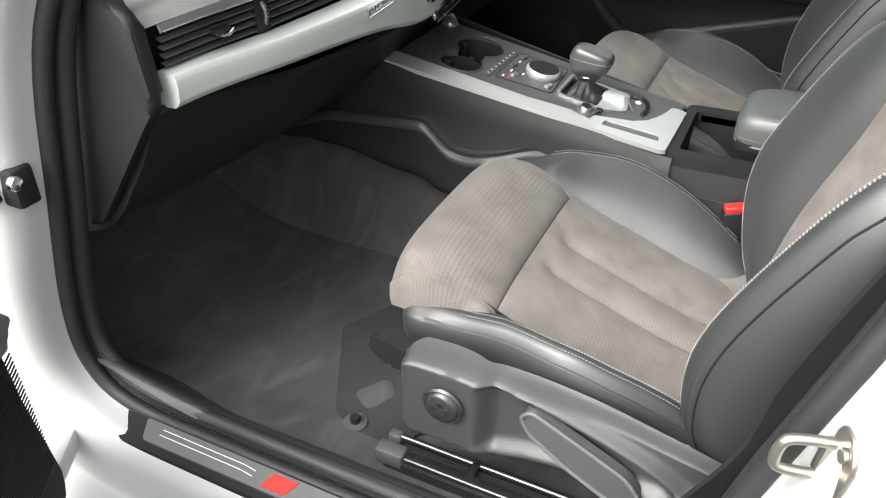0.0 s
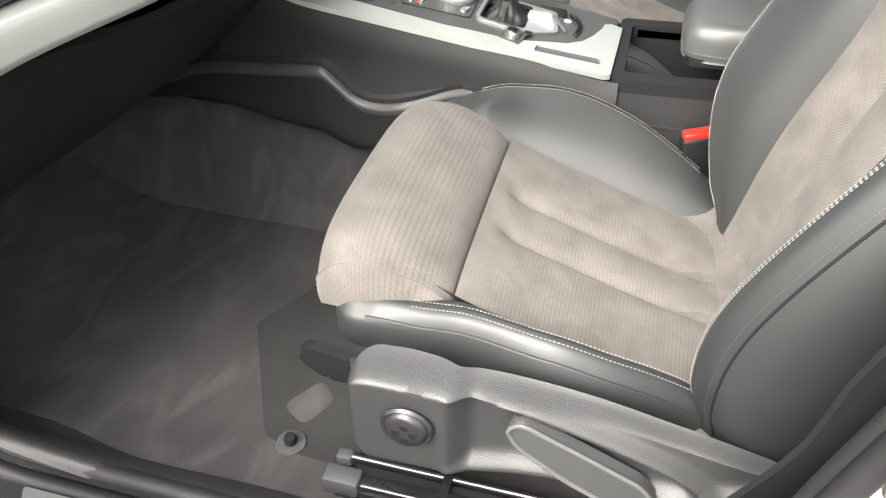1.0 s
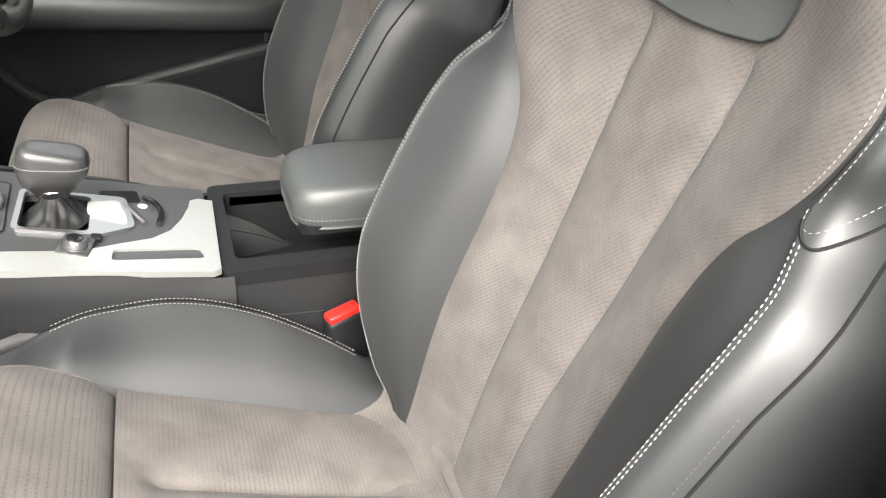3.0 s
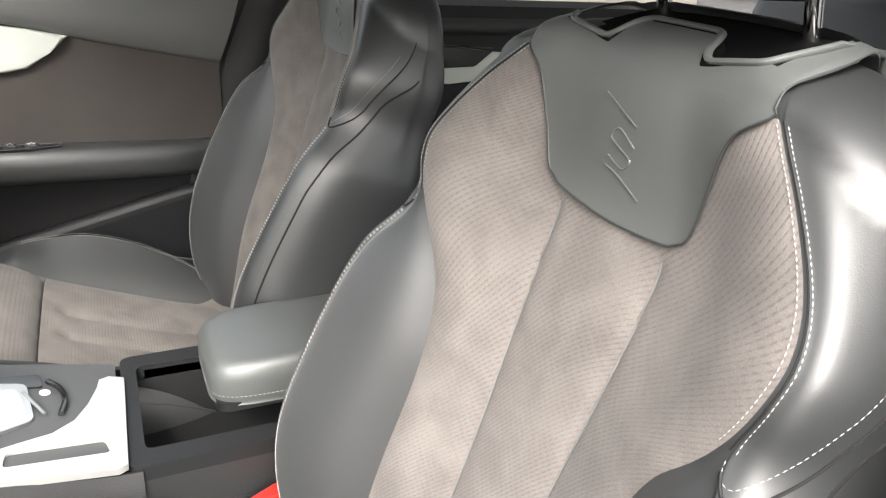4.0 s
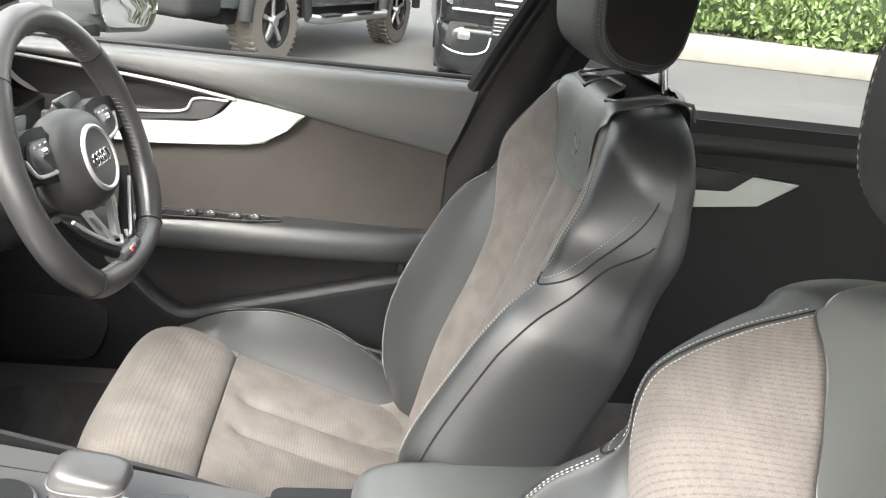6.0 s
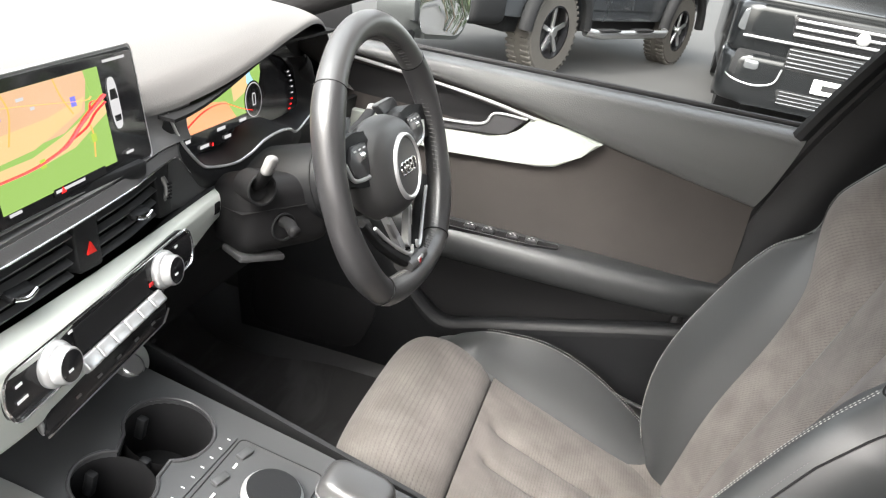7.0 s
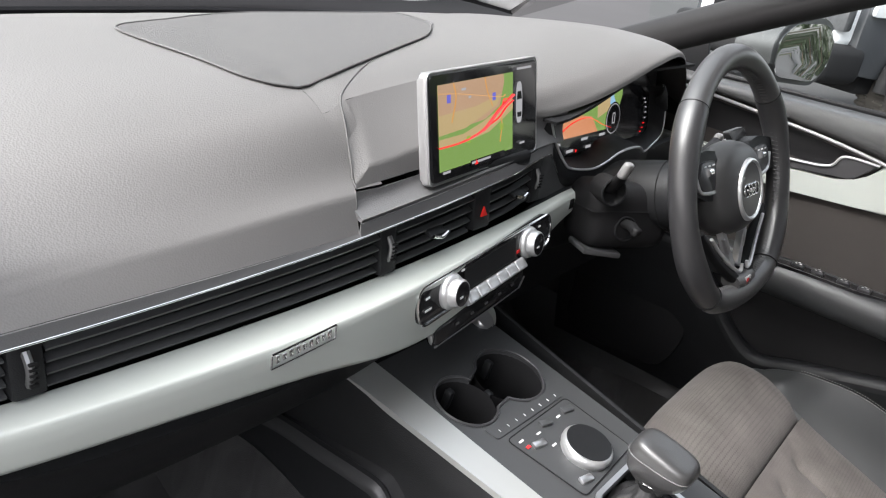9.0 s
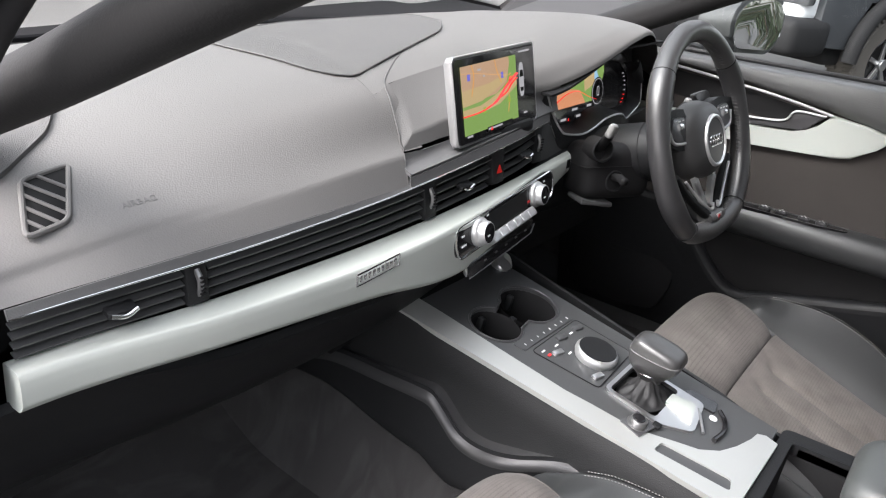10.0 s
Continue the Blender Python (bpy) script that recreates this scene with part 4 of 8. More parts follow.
def build_screen():
    s = thing("display_screen", "upright tablet-like screen showing a road map", "screen")
    m = frame_axes((-0.009, 0.679, 1.0125), (1, 0.08, 0.02), (0.06, 0.22, 1))
    out = rounded([(-0.123, -0.062), (0.123, -0.062), (0.122, 0.061), (-0.122, 0.061)], 0.008)
    part("case", prism(out, -0.012, 0.004, 3, m=m), "case_silver", s, "satin silver casing")
    part("glass", prism(rounded([(-0.1195, -0.0585), (0.1195, -0.0585), (0.1185, 0.0575), (-0.1185, 0.0575)], 0.006), 0.002, 0.0008, m=m), "gloss", s)
    part("case_edge", tube([m @ Vector((x * 0.992, y * 0.99, 0.0004)) for x, y in out], 0.0010, 6, closed=True), "silver_dark", s)
    part("foot", box(0.2, 0.05, 0.02, 0.005, m=pose(-0.008, 0.69, 0.950)), "plastic", s)

    def flat(name, pts, mat, z, label=""):
        bm = bmesh.new()
        bm.faces.new([bm.verts.new(m @ Vector((x * 0.94, y, z))) for x, y in pts])
        part(name, bm, mat, s, label)
    z = 0.0026
    flat("map_ground", [(-0.112, -0.048), (0.060, -0.048), (0.060, 0.047), (-0.112, 0.047)], "map_green", z)
    flat("map_town", [(-0.112, -0.008), (-0.06, -0.004), (-0.01, -0.002), (0.026, 0.010), (0.042, 0.047), (-0.112, 0.047)], "map_orange", z + 0.0003)
    flat("map_field", [(-0.112, -0.012), (-0.06, -0.012), (-0.015, -0.004), (0.060, 0.014), (0.060, 0.002), (0.0, -0.018), (-0.05, -0.022), (-0.112, -0.022)], "map_tan", z + 0.0004)
    flat("map_meadow", [(-0.112, -0.008), (-0.055, -0.006), (-0.02, 0.002), (0.02, 0.012), (0.03, 0.024), (-0.03, 0.016), (-0.112, 0.014)], "map_tan", z + 0.0005)
    flat("map_margin", [(0.036, 0.047), (0.060, 0.047), (0.060, 0.020), (0.040, 0.022)], "map_green", z + 0.0005)
    road = spline([(-0.112, -0.021, 0), (-0.07, -0.021, 0), (-0.04, -0.018, 0), (-0.012, -0.012, 0), (0.02, 0.004, 0), (0.060, 0.020, 0)], 24)
    part("map_road", tube([m @ Vector((p.x * 0.94, p.y, z + 0.0008)) for p in road], [0.0026] * 13 + [0.0034] * 11, 6, flat=0.3), "map_red", s)
    slip = spline([(-0.004, -0.010, 0), (0.022, -0.004, 0), (0.040, 0.006, 0), (0.060, 0.013, 0)], 14)
    part("map_road", tube([m @ Vector((p.x * 0.94, p.y, z + 0.0008)) for p in slip], 0.0019, 6, flat=0.3), "map_red", s)
    link = spline([(0.012, -0.002, 0), (0.030, 0.006, 0), (0.036, 0.016, 0), (0.044, 0.017, 0)], 12)
    part("map_road", tube([m @ Vector((p.x * 0.94, p.y, z + 0.0008)) for p in link], 0.0012, 6, flat=0.3), "map_red", s)
    for lane in (((-0.112, 0.038), (-0.07, 0.034), (-0.02, 0.027), (0.03, 0.020), (0.040, 0.022)), ((-0.08, 0.047), (-0.075, 0.03), (-0.085, 0.004)), ((-0.01, 0.047), (-0.004, 0.03), (0.008, 0.012)), ((0.028, 0.000), (0.031, -0.014), (0.026, -0.034))):
        part("map_lane", tube([m @ Vector((q.x * 0.94, q.y, z + 0.0007)) for q in spline([(*a, 0) for a in lane], 12)], 0.0009, 5, flat=0.3), "map_lane", s)
    for x, y in ((-0.05, -0.020), (0.030, -0.016)):
        flat("junction_mark", [(x - 0.004, y - 0.004), (x + 0.004, y - 0.004), (x + 0.004, y + 0.004), (x - 0.004, y + 0.004)], "map_field", z + 0.0012)
    flat("warning_bar", [(-0.045, -0.054), (0.038, -0.054), (0.038, -0.046), (-0.045, -0.046)], "gloss", z + 0.0004)
    flat("warning_mark", [(-0.036, -0.052), (-0.028, -0.052), (-0.032, -0.046)], "map_red", z + 0.0009)
    for x, y in ((-0.09, 0.03), (0.012, 0.022)):
        flat("map_pin", [(x - 0.004, y - 0.004), (x + 0.004, y - 0.004), (x + 0.004, y + 0.005), (x - 0.004, y + 0.005)], "map_blue", z + 0.0006)
    for x, y, w in ((-0.058, 0.038, 0.01), (-0.045, 0.028, 0.006), (-0.02, -0.049, 0.045), (-0.098, -0.05, 0.016), (0.085, -0.044, 0.014), (0.09, 0.05, 0.04)):
        flat("screen_text", [(x - w / 2, y - 0.0014), (x + w / 2, y - 0.0014), (x + w / 2, y + 0.0014), (x - w / 2, y + 0.0014)], "map_white", z + 0.0007)
    car = [(0.078 + 0.0085 * math.copysign(abs(math.cos(a)) ** 0.6, math.cos(a)), 0.008 + 0.026 * math.copysign(abs(math.sin(a)) ** 0.7, math.sin(a))) for a in lin(0, 2 * math.pi, 25)[:-1]]
    flat("car_icon", car, "map_white", z)
    flat("icon_window", [(0.071, 0.012), (0.085, 0.012), (0.083, 0.022), (0.073, 0.022)], "gloss", z + 0.0003)
    flat("icon_window", [(0.073, -0.01), (0.083, -0.01), (0.084, -0.004), (0.072, -0.004)], "gloss", z + 0.0003)
    return s


M["map_green"] = glow("map_green", (0.20, 0.33, 0.08), 0.232)
M["map_lane"] = glow("map_lane", (0.62, 0.30, 0.07), 0.241)
M["map_field"] = glow("map_field", (0.30, 0.40, 0.05), 0.224)
M["map_orange"] = glow("map_orange", (0.50, 0.32, 0.19), 0.215)
M["map_tan"] = glow("map_tan", (0.48, 0.36, 0.17), 0.232)
M["map_red"] = glow("map_red", (0.85, 0.02, 0.02), 0.275)
M["map_blue"] = glow("map_blue", (0.12, 0.12, 0.5), 0.258)
M["map_white"] = glow("map_white", (0.6, 0.6, 0.6), 0.15)


def build_cluster():
    c = thing("instrument_cluster", "digital instrument cluster with a map under the hood", "instrument cluster")
    m = frame_axes((0.370, 0.712, 0.965), (1, 0.02, 0), (0, 0.15, 1))
    part("recess", prism(rounded([(-0.20, -0.085), (0.215, -0.085), (0.215, 0.10), (-0.20, 0.06)], 0.02), -0.02, m=m @ pose(0, 0, -0.006)), "black", c)
    part("glass", prism(rounded([(-0.165, -0.048), (0.185, -0.048), (0.195, 0.03), (0.15, 0.062), (-0.12, 0.062), (-0.170, 0.03)], 0.015), 0.002, m=m @ pose(0, 0, -0.0025)), "gloss", c)

    def flat(name, pts, mat, z):
        bm = bmesh.new()
        bm.faces.new([bm.verts.new(m @ Vector((x, y, z))) for x, y in pts])
        part(name, bm, mat, c)
    flat("map_ground", [(-0.155, -0.022), (0.03, -0.022), (0.05, 0.0), (0.064, 0.03), (0.060, 0.058), (-0.13, 0.058)], "map_green", 0.0005)
    flat("map_town", [(-0.155, -0.022), (-0.015, -0.022), (-0.04, 0.005), (-0.09, 0.012), (-0.154, 0.004)], "map_red_soft", 0.0008)
    flat("map_wood", [(-0.02, 0.0), (0.02, 0.01), (0.03, 0.058), (-0.03, 0.058)], "map_tan", 0.0007)
    flat("map_river", [(0.018, 0.058), (0.028, 0.058), (0.032, 0.03), (0.05, 0.01), (0.044, 0.002), (0.02, 0.02)], "map_blue_soft", 0.0009)
    part("map_road", tube([m @ Vector((p.x, p.y, 0.0012)) for p in spline([(-0.15, -0.014, 0), (-0.1, 0.002, 0), (-0.05, 0.004, 0), (0.0, -0.012, 0), (0.03, -0.02, 0)], 20)], 0.0016, 6, flat=0.3), "map_red", c)
    flat("menu_bar", [(-0.152, -0.034), (0.03, -0.034), (0.032, -0.021), (-0.154, -0.021)], "gloss", 0.001)
    for r, z, mt in ((0.0275, 0.0013, "gloss"), (0.025, 0.0016, "map_white"), (0.0235, 0.0019, "gloss")):
        flat("dial", [(0.036 + r * math.cos(a), -0.006 + r * math.sin(a)) for a in lin(0, 2 * math.pi, 33)[:-1]], mt, z)
    for dx in (-0.004, 0.004):
        flat("dial_text", [(0.036 + dx - 0.001, -0.014), (0.036 + dx + 0.001, -0.014), (0.036 + dx + 0.001, 0.002), (0.036 + dx - 0.001, 0.002)], "map_white", 0.0023)
    for dy in (-0.014, 0.002):
        flat("dial_text", [(0.032, dy), (0.040, dy), (0.040, dy + 0.002), (0.032, dy + 0.002)], "map_white", 0.0023)
    for x, y, w, mt in ((-0.105, -0.044, 0.022, "map_white"), (-0.085, -0.046, 0.004, "map_red"), (-0.045, -0.044, 0.018, "map_white"), (-0.06, -0.030, 0.022, "map_white"), (0.0, -0.030, 0.02, "map_white"), (-0.142, -0.030, 0.012, "map_white")):
        flat("display_text", [(x - w / 2, y), (x + w / 2, y), (x + w / 2, y + 0.0045), (x - w / 2, y + 0.0045)], mt, 0.0014)
    for i in range(8):
        a = -1.0 + 0.27 * i
        x, y = 0.135 + 0.03 * math.cos(a), -0.012 + 0.036 * math.sin(a)
        flat("gauge_mark", [(x, y), (x + 0.007, y), (x + 0.007, y + 0.002), (x, y + 0.002)], "map_white" if i > 2 else "map_red", 0.0006)
    # surround with a thin chrome line, dipping below the display
    rim = spline([(0.163, 0.690, 0.990), (0.188, 0.686, 0.950), (0.222, 0.683, 0.917), (0.245, 0.681, 0.906), (0.298, 0.676, 0.899), (0.325, 0.668, 0.908), (0.352, 0.662, 0.922), (0.39, 0.660, 0.926), (0.43, 0.662, 0.921), (0.475, 0.672, 0.905), (0.53, 0.684, 0.905), (0.572, 0.688, 0.921), (0.568, 0.690, 0.958), (0.552, 0.692, 0.994), (0.53, 0.692, 1.012)], 80)
    part("surround_line", tube(rim, 0.0022, 8), "bright", c)
    k = len(rim) - 1
    mid = Vector((0.37, 0.71, 0.965))
    part("surround", grid(lambda u, v: rim[int(round(u * k))].lerp(Vector((mid.x + (rim[int(round(u * k))].x - mid.x) * 0.93, 0.716, mid.z + (rim[int(round(u * k))].z - mid.z) * 0.86)), v), lin(0, 1, k + 1), lin(0, 1, 5), 0.003), "plastic", c)
    part("lower_rim", grid(lambda u, v: rim[int(round(u * k))] + Vector(((rim[int(round(u * k))].x - mid.x) * 0.06 * v, -0.005 * math.sin(v * 3.14) + 0.012 * v, -0.026 * v - 0.02 * v * math.sin(u * math.pi))), lin(0, 1, k + 1), lin(0, 1, 7), 0.004), "plastic", c)
    # inner roof of the hood
    part("hood_lining", grid(lambda x, v: Vector((x, 0.672 + 0.05 * v, 1.0 + 0.06 * smooth(0.15, 0.45, x) - 0.01)), lin(0.15, 0.6, 16), lin(0, 1, 4), 0.004), "black", c)
    return c


M["map_red_soft"] = glow("map_red_soft", (0.62, 0.26, 0.12), 0.232)
M["map_blue_soft"] = glow("map_blue_soft", (0.25, 0.45, 0.6), 0.258)


# ================= steering wheel =================
def build_wheel():
    w = thing("steering_wheel", "black perforated leather sports steering wheel, flat-bottomed", "steering wheel")
    m = frame_axes((0.355, 0.4745, 0.9345), (0.9992, -0.039, 0), (0.013, 0.332, 0.943))
    R = 0.1805

    def rim_pt(a):
        x, y = R * math.cos(a), R * math.sin(a)
        if y < -0.150:
            y = -0.150 - (abs(y) - 0.150) * 0.45
        return Vector((x, y, 0))

    def arc(a0, a1, n, r0, mat, name, label=""):
        pts = [m @ rim_pt(a) for a in lin(a0, a1, n)]
        rr = [r0 + 0.0022 * math.exp(-((abs(math.atan2(math.sin(a), abs(math.cos(a)))) - 0.55) / 0.25) ** 2) for a in lin(a0, a1, n)]
        return part(name, tube(pts, rr, 18), mat, w, label)
    arc(0.72, math.pi - 0.72, 40, 0.0176, "leather_grip", "rim_top", "smooth leather upper rim")
    arc(-0.90, 0.715, 44, 0.0180, "leather_wheel", "rim_grip", "perforated leather grip")
    arc(math.pi - 0.715, math.pi + 0.90, 44, 0.0180, "leather_wheel", "rim_grip", "perforated leather grip")
    arc(math.pi + 0.905, 2 * math.pi - 0.905, 26, 0.0178, "leather_grip", "rim_base", "smooth leather lower rim")
    z3, m3 = (m.to_3x3() @ Vector((0, 0, 1))), m.to_3x3()
    for a in (0.717, math.pi - 0.717, -0.902, math.pi + 0.902):
        p = rim_pt(a)
        rad = (m3 @ p).normalized()
        ring = [m @ p + rad * (0.0192 * math.cos(q)) + z3 * (0.0192 * math.sin(q)) for q in lin(0, 2 * math.pi, 21)[:-1]]
        part("seam", tube(ring, 0.0009, 6, closed=True), "black", w)
    # cross-stitched inner edge
    n_st = 150
    st = []
    for i in range(n_st):
        a = 2 * math.pi * (i + 0.5) / n_st
        p = rim_pt(a)
        inw = -p.normalized()
        tan = Vector((-math.sin(a), math.cos(a), 0))
        c0 = p + inw * 0.0168 + Vector((0, 0, 0.0072))
        c1 = p + inw * 0.0190 + Vector((0, 0, -0.001)) + tan * 0.003
        st.append(tube([m @ c0, m @ c1], 0.0008, 4))
    part("stitching", join(*st), "dark_stitch", w)["kind"] = "stuff"
    # hub: rounded airbag cover
    hub = m @ pose(0, -0.008, 0)

    def pad(u, v):
        a = 2 * math.pi * u
        p = spline([(0.004, 0.020, 0), (0.040, 0.020, 0), (0.060, 0.0165, 0), (0.074, 0.007, 0), (0.081, -0.008, 0), (0.082, -0.022, 0), (0.070, -0.04, 0)], 25)[int(round(v * 24))]
        c, s = math.cos(a), math.sin(a)
        e = 0.82
        return hub @ Vector((math.copysign(abs(c) ** e, c) * p.x, math.copysign(abs(s) ** e, s) * p.x * (0.86 if s > 0 else 0.80), p.y))
    part("airbag_cover", grid(pad, lin(0, 1, 57), lin(0, 1, 25)), "hub_pad", w, "dark grained airbag cover")
    part("airbag_cap", disc(0.008, 0.001, 20, 0, hub @ pose(0, 0, 0.0195)), "hub_pad", w)
    b = part("badge_disc", disc(0.041, 0.003, 44, 0.001, hub @ pose(0, 0, 0.0185)), "gloss_soft", w, "dark badge field")
    part("badge_ring", lathe([(0.0385, 0.0), (0.0395, 0.004), (0.0420, 0.0052), (0.0445, 0.004), (0.0455, 0.0), (0.0455, -0.006)], 48, hub @ pose(0, 0, 0.019), top=False, bottom=False), "bright", w, "satin chrome ring round the badge")
    for i in range(4):
        part("badge_mark", tube([hub @ Vector((-0.0180 + 0.012 * i + 0.0086 * math.cos(q), 0.0086 * math.sin(q), 0.0222)) for q in lin(0, 2 * math.pi, 21)[:-1]], 0.0013, 6, closed=True), "chrome", b)
    for s in (-1, 1):
        # horizontal spoke with its key pad
        sp = part("spoke", prism(rounded([(s * 0.055, 0.040), (s * 0.10, 0.046), (s * 0.168, 0.036), (s * 0.172, -0.012), (s * 0.13, -0.012), (s * 0.10, -0.024), (s * 0.055, -0.03)], 0.012), 0.022, 0.008, 3, m=m @ pose(0, 0.014, -0.024)), "plastic", w)
        part("key_pad", prism(rounded([(s * 0.076, 0.030), (s * 0.120, 0.032), (s * 0.132, 0.012), (s * 0.124, -0.006), (s * 0.082, -0.012)], 0.008), 0.006, 0.002, m=m @ pose(0, 0.014, -0.003)), "gloss_soft", sp)
        part("key_trim", tube([m @ Vector(p) for p in spline([(s * 0.084, 0.001, 0.002), (s * 0.105, 0.002, 0.002), (s * 0.128, 0.008, 0.001), (s * 0.140, 0.030, 0.000)], 14)], 0.0028, 8), "bright", sp)
        part("roller", lathe([(0, -0.006), (0.006, -0.006), (0.006, 0.006), (0, 0.006)], 16, m @ pose(s * 0.10, 0.030, 0.002, 0, 90)), "chrome", sp)
        for k in range(3):
            part("marking", box(0.006, 0.002, 0.0008, m=m @ pose(s * (0.086 + 0.014 * k), 0.039, 0.0034)), "white_mark", sp)
        # lower spoke: a silver edge and a blade round an opening
        lo = part("lower_spoke", tube([m @ Vector(p) for p in spline([(s * 0.118, -0.050, -0.006), (s * 0.085, -0.086, -0.006), (s * 0.045, -0.118, -0.004), (s * 0.012, -0.142, 0.0)], 18)], [0.007 + 0.0004 * i for i in range(18)], 12, flat=0.7), "column", w)
        part("spoke_trim", tube([m @ Vector(p) for p in spline([(s * 0.100, -0.062, 0.003), (s * 0.066, -0.093, 0.004), (s * 0.028, -0.122, 0.008), (s * 0.012, -0.126, 0.009), (s * 0.010, -0.116, 0.010)], 22)], 0.0026, 8), "bright", lo, "satin silver spoke edge")
        part("spoke_blade", prism(rounded([(s * 0.050, -0.060), (s * 0.040, -0.058), (s * 0.004, -0.120), (s * 0.014, -0.128)], 0.003), 0.010, 0.0025, 3, m=m @ pose(0, 0, -0.012)), "bright", lo, "satin silver spoke blade")
        part("blade_notch", box(0.006, 0.028, 0.006, 0.001, m=m @ Matrix.Translation((s * 0.034, -0.086, -0.004)) @ pose(0, 0, 0, 0, 0, s * -30)), "silver_dark", lo)
        part("paddle", prism(rounded([(s * 0.040, 0.072), (s * 0.112, 0.074), (s * 0.128, -0.02), (s * 0.10, -0.03), (s * 0.07, 0.050)], 0.010), 0.010, 0.003, m=m @ pose(0, 0, -0.036)), "plastic_light", w, "grey shift paddle")
    part("spoke_bridge", tube([m @ Vector(p) for p in ((-0.030, -0.140, 0.0), (0, -0.142, 0.002), (0.030, -0.140, 0.0))], 0.0150, 12, flat=0.75), "leather_grip", w)
    part("badge_base", box(0.020, 0.013, 0.003, 0.001, m=m @ pose(0, -0.143, 0.0140, 12)), "bright", w)
    part("badge_patch", box(0.007, 0.009, 0.002, m=m @ pose(-0.004, -0.143, 0.0152, 12)), "red_mark", w, "small red badge")
    # column
    col = thing("steering_column", "dark plastic steering column shroud with stalks", "steering column")
    part("shroud", tube([m @ Vector((0, -0.018, z)) for z in (-0.034, -0.045, -0.08, -0.13, -0.20, -0.26)], [0.046, 0.054, 0.056, 0.058, 0.060, 0.062], 28, flat=0.95), "plastic", col)
    part("shroud_joint", tube([m @ Vector((0.0575 * math.cos(q), -0.018 + 0.055 * math.sin(q), -0.10)) for q in lin(0, 2 * math.pi, 33)[:-1]], 0.001, 5, closed=True), "black", col)
    part("collar", lathe([(0.044, -0.03), (0.056, -0.028), (0.060, -0.020), (0.046, -0.010)], 32, m @ pose(0, -0.012, 0)), "plastic", col)
    for tip, root in (((0.213, 0.584, 0.940), (0.250, 0.618, 0.895)), ((0.225, 0.550, 0.857), (0.286, 0.600, 0.840)), ((0.53, 0.574, 0.948), (0.395, 0.555, 0.940))):
        a, c = Vector(root), Vector(tip)
        st = part("stalk", tube([a, a.lerp(c, 0.5) + Vector((0, -0.004, 0.003)), c], [0.010, 0.009, 0.008], 12, flat=0.8), "black", col)
        part("stalk_tip", box(0.017, 0.012, 0.026 if c.z > 0.9 else 0.014, 0.005, 3, m=Matrix.Translation(c) @ pose(0, 0, 0, 15, 10, -10)), "stalk_tip" if c.z > 0.9 else "column", st, "moulded stalk tip")
    for p, r in (((0.238, 0.606, 0.897), 0.021), ((0.272, 0.588, 0.838), 0.019)):
        bo = frame_axes(p, (0.86, -0.5, 0), (0, 0.15, 1))
        b = part("boss", lathe([(r, -0.030), (r, 0.003), (r * 0.88, 0.005), (r * 0.82, -0.012), (0, -0.014)], 32, bo), "black", col)
        part("boss_ring", tube([bo @ Vector((r * 0.95 * math.cos(q), r * 0.95 * math.sin(q), 0.004)) for q in lin(0, 2 * math.pi, 33)[:-1]], 0.0015, 6, closed=True), "plastic", b)
    part("lower_housing", box(0.150, 0.102, 0.090, 0.026, 5, m=frame_axes((0.306, 0.620, 0.846), (0.86, -0.5, 0), (0, 0.15, 1))), "column", col)
    part("adjust_lever", box(0.07, 0.05, 0.010, 0.004, m=pose(0.262, 0.622, 0.795, 0, 8, -30)), "plastic_light", col)
    part("housing_joint", box(0.1515, 0.0012, 0.0912, 0.0003, m=frame_axes((0.306, 0.620, 0.858), (0.86, -0.5, 0), (0, 0.15, 1))), "black", col)
    return w


M["stalk_tip"] = material("stalk_grey", (0.20, 0.20, 0.195), 0.4)
M["valance"] = material("grained_trim", (0.034, 0.0345, 0.035), 0.42, grain=0.22, scale=800, kind="voronoi")
M["column"] = material("column_plastic", (0.0085, 0.0085, 0.009), 0.6, grain=0.15, scale=900, kind="voronoi", spec=0.2)
M["shelf"] = material("fascia_grey", (0.105, 0.105, 0.105), 0.5, grain=0.2, scale=600, kind="voronoi")
M["case_silver"] = material("screen_casing", (0.33, 0.33, 0.33), 0.35, metal=0.5, vary=0.03)
M["thumb_metal"] = material("thumbwheel_metal", (0.22, 0.22, 0.22), 0.35, metal=0.8, vary=0.03)
M["steel"] = material("striker_steel", (0.36, 0.34, 0.305), 0.3, metal=0.9, vary=0.1, big=40)
M["lettering"] = material("dash_relief", (0.112, 0.110, 0.107), 0.6)
M["dash_dark"] = material("dash_lettering", (0.095, 0.093, 0.091), 0.6)
M["hub_pad"] = material("hub_leather", (0.030, 0.030, 0.030), 0.5, grain=0.12, scale=1200, kind="voronoi")
M["leather_grip"] = material("rim_leather", (0.042, 0.042, 0.042), 0.34, grain=0.10, scale=1100, kind="voronoi", vary=0.08, spec=0.8)
M["gloss_soft"] = material("dark_badge", (0.05, 0.05, 0.052), 0.3, vary=0.05)
M["slat"] = material("vent_slat", (0.050, 0.051, 0.052), 0.36, grain=0.05, vary=0.05)
M["black_mesh"] = material("speaker_mesh", (0.128, 0.127, 0.124), 0.75, grain=0.8, scale=1500, kind="voronoi", vary=0.05)
M["pillar"] = material("pillar_trim", (0.008, 0.0078, 0.008), 0.75, grain=0.2)
M["bright"] = material("bright_metal", (0.58, 0.59, 0.59), 0.32, metal=0.7, vary=0.03)
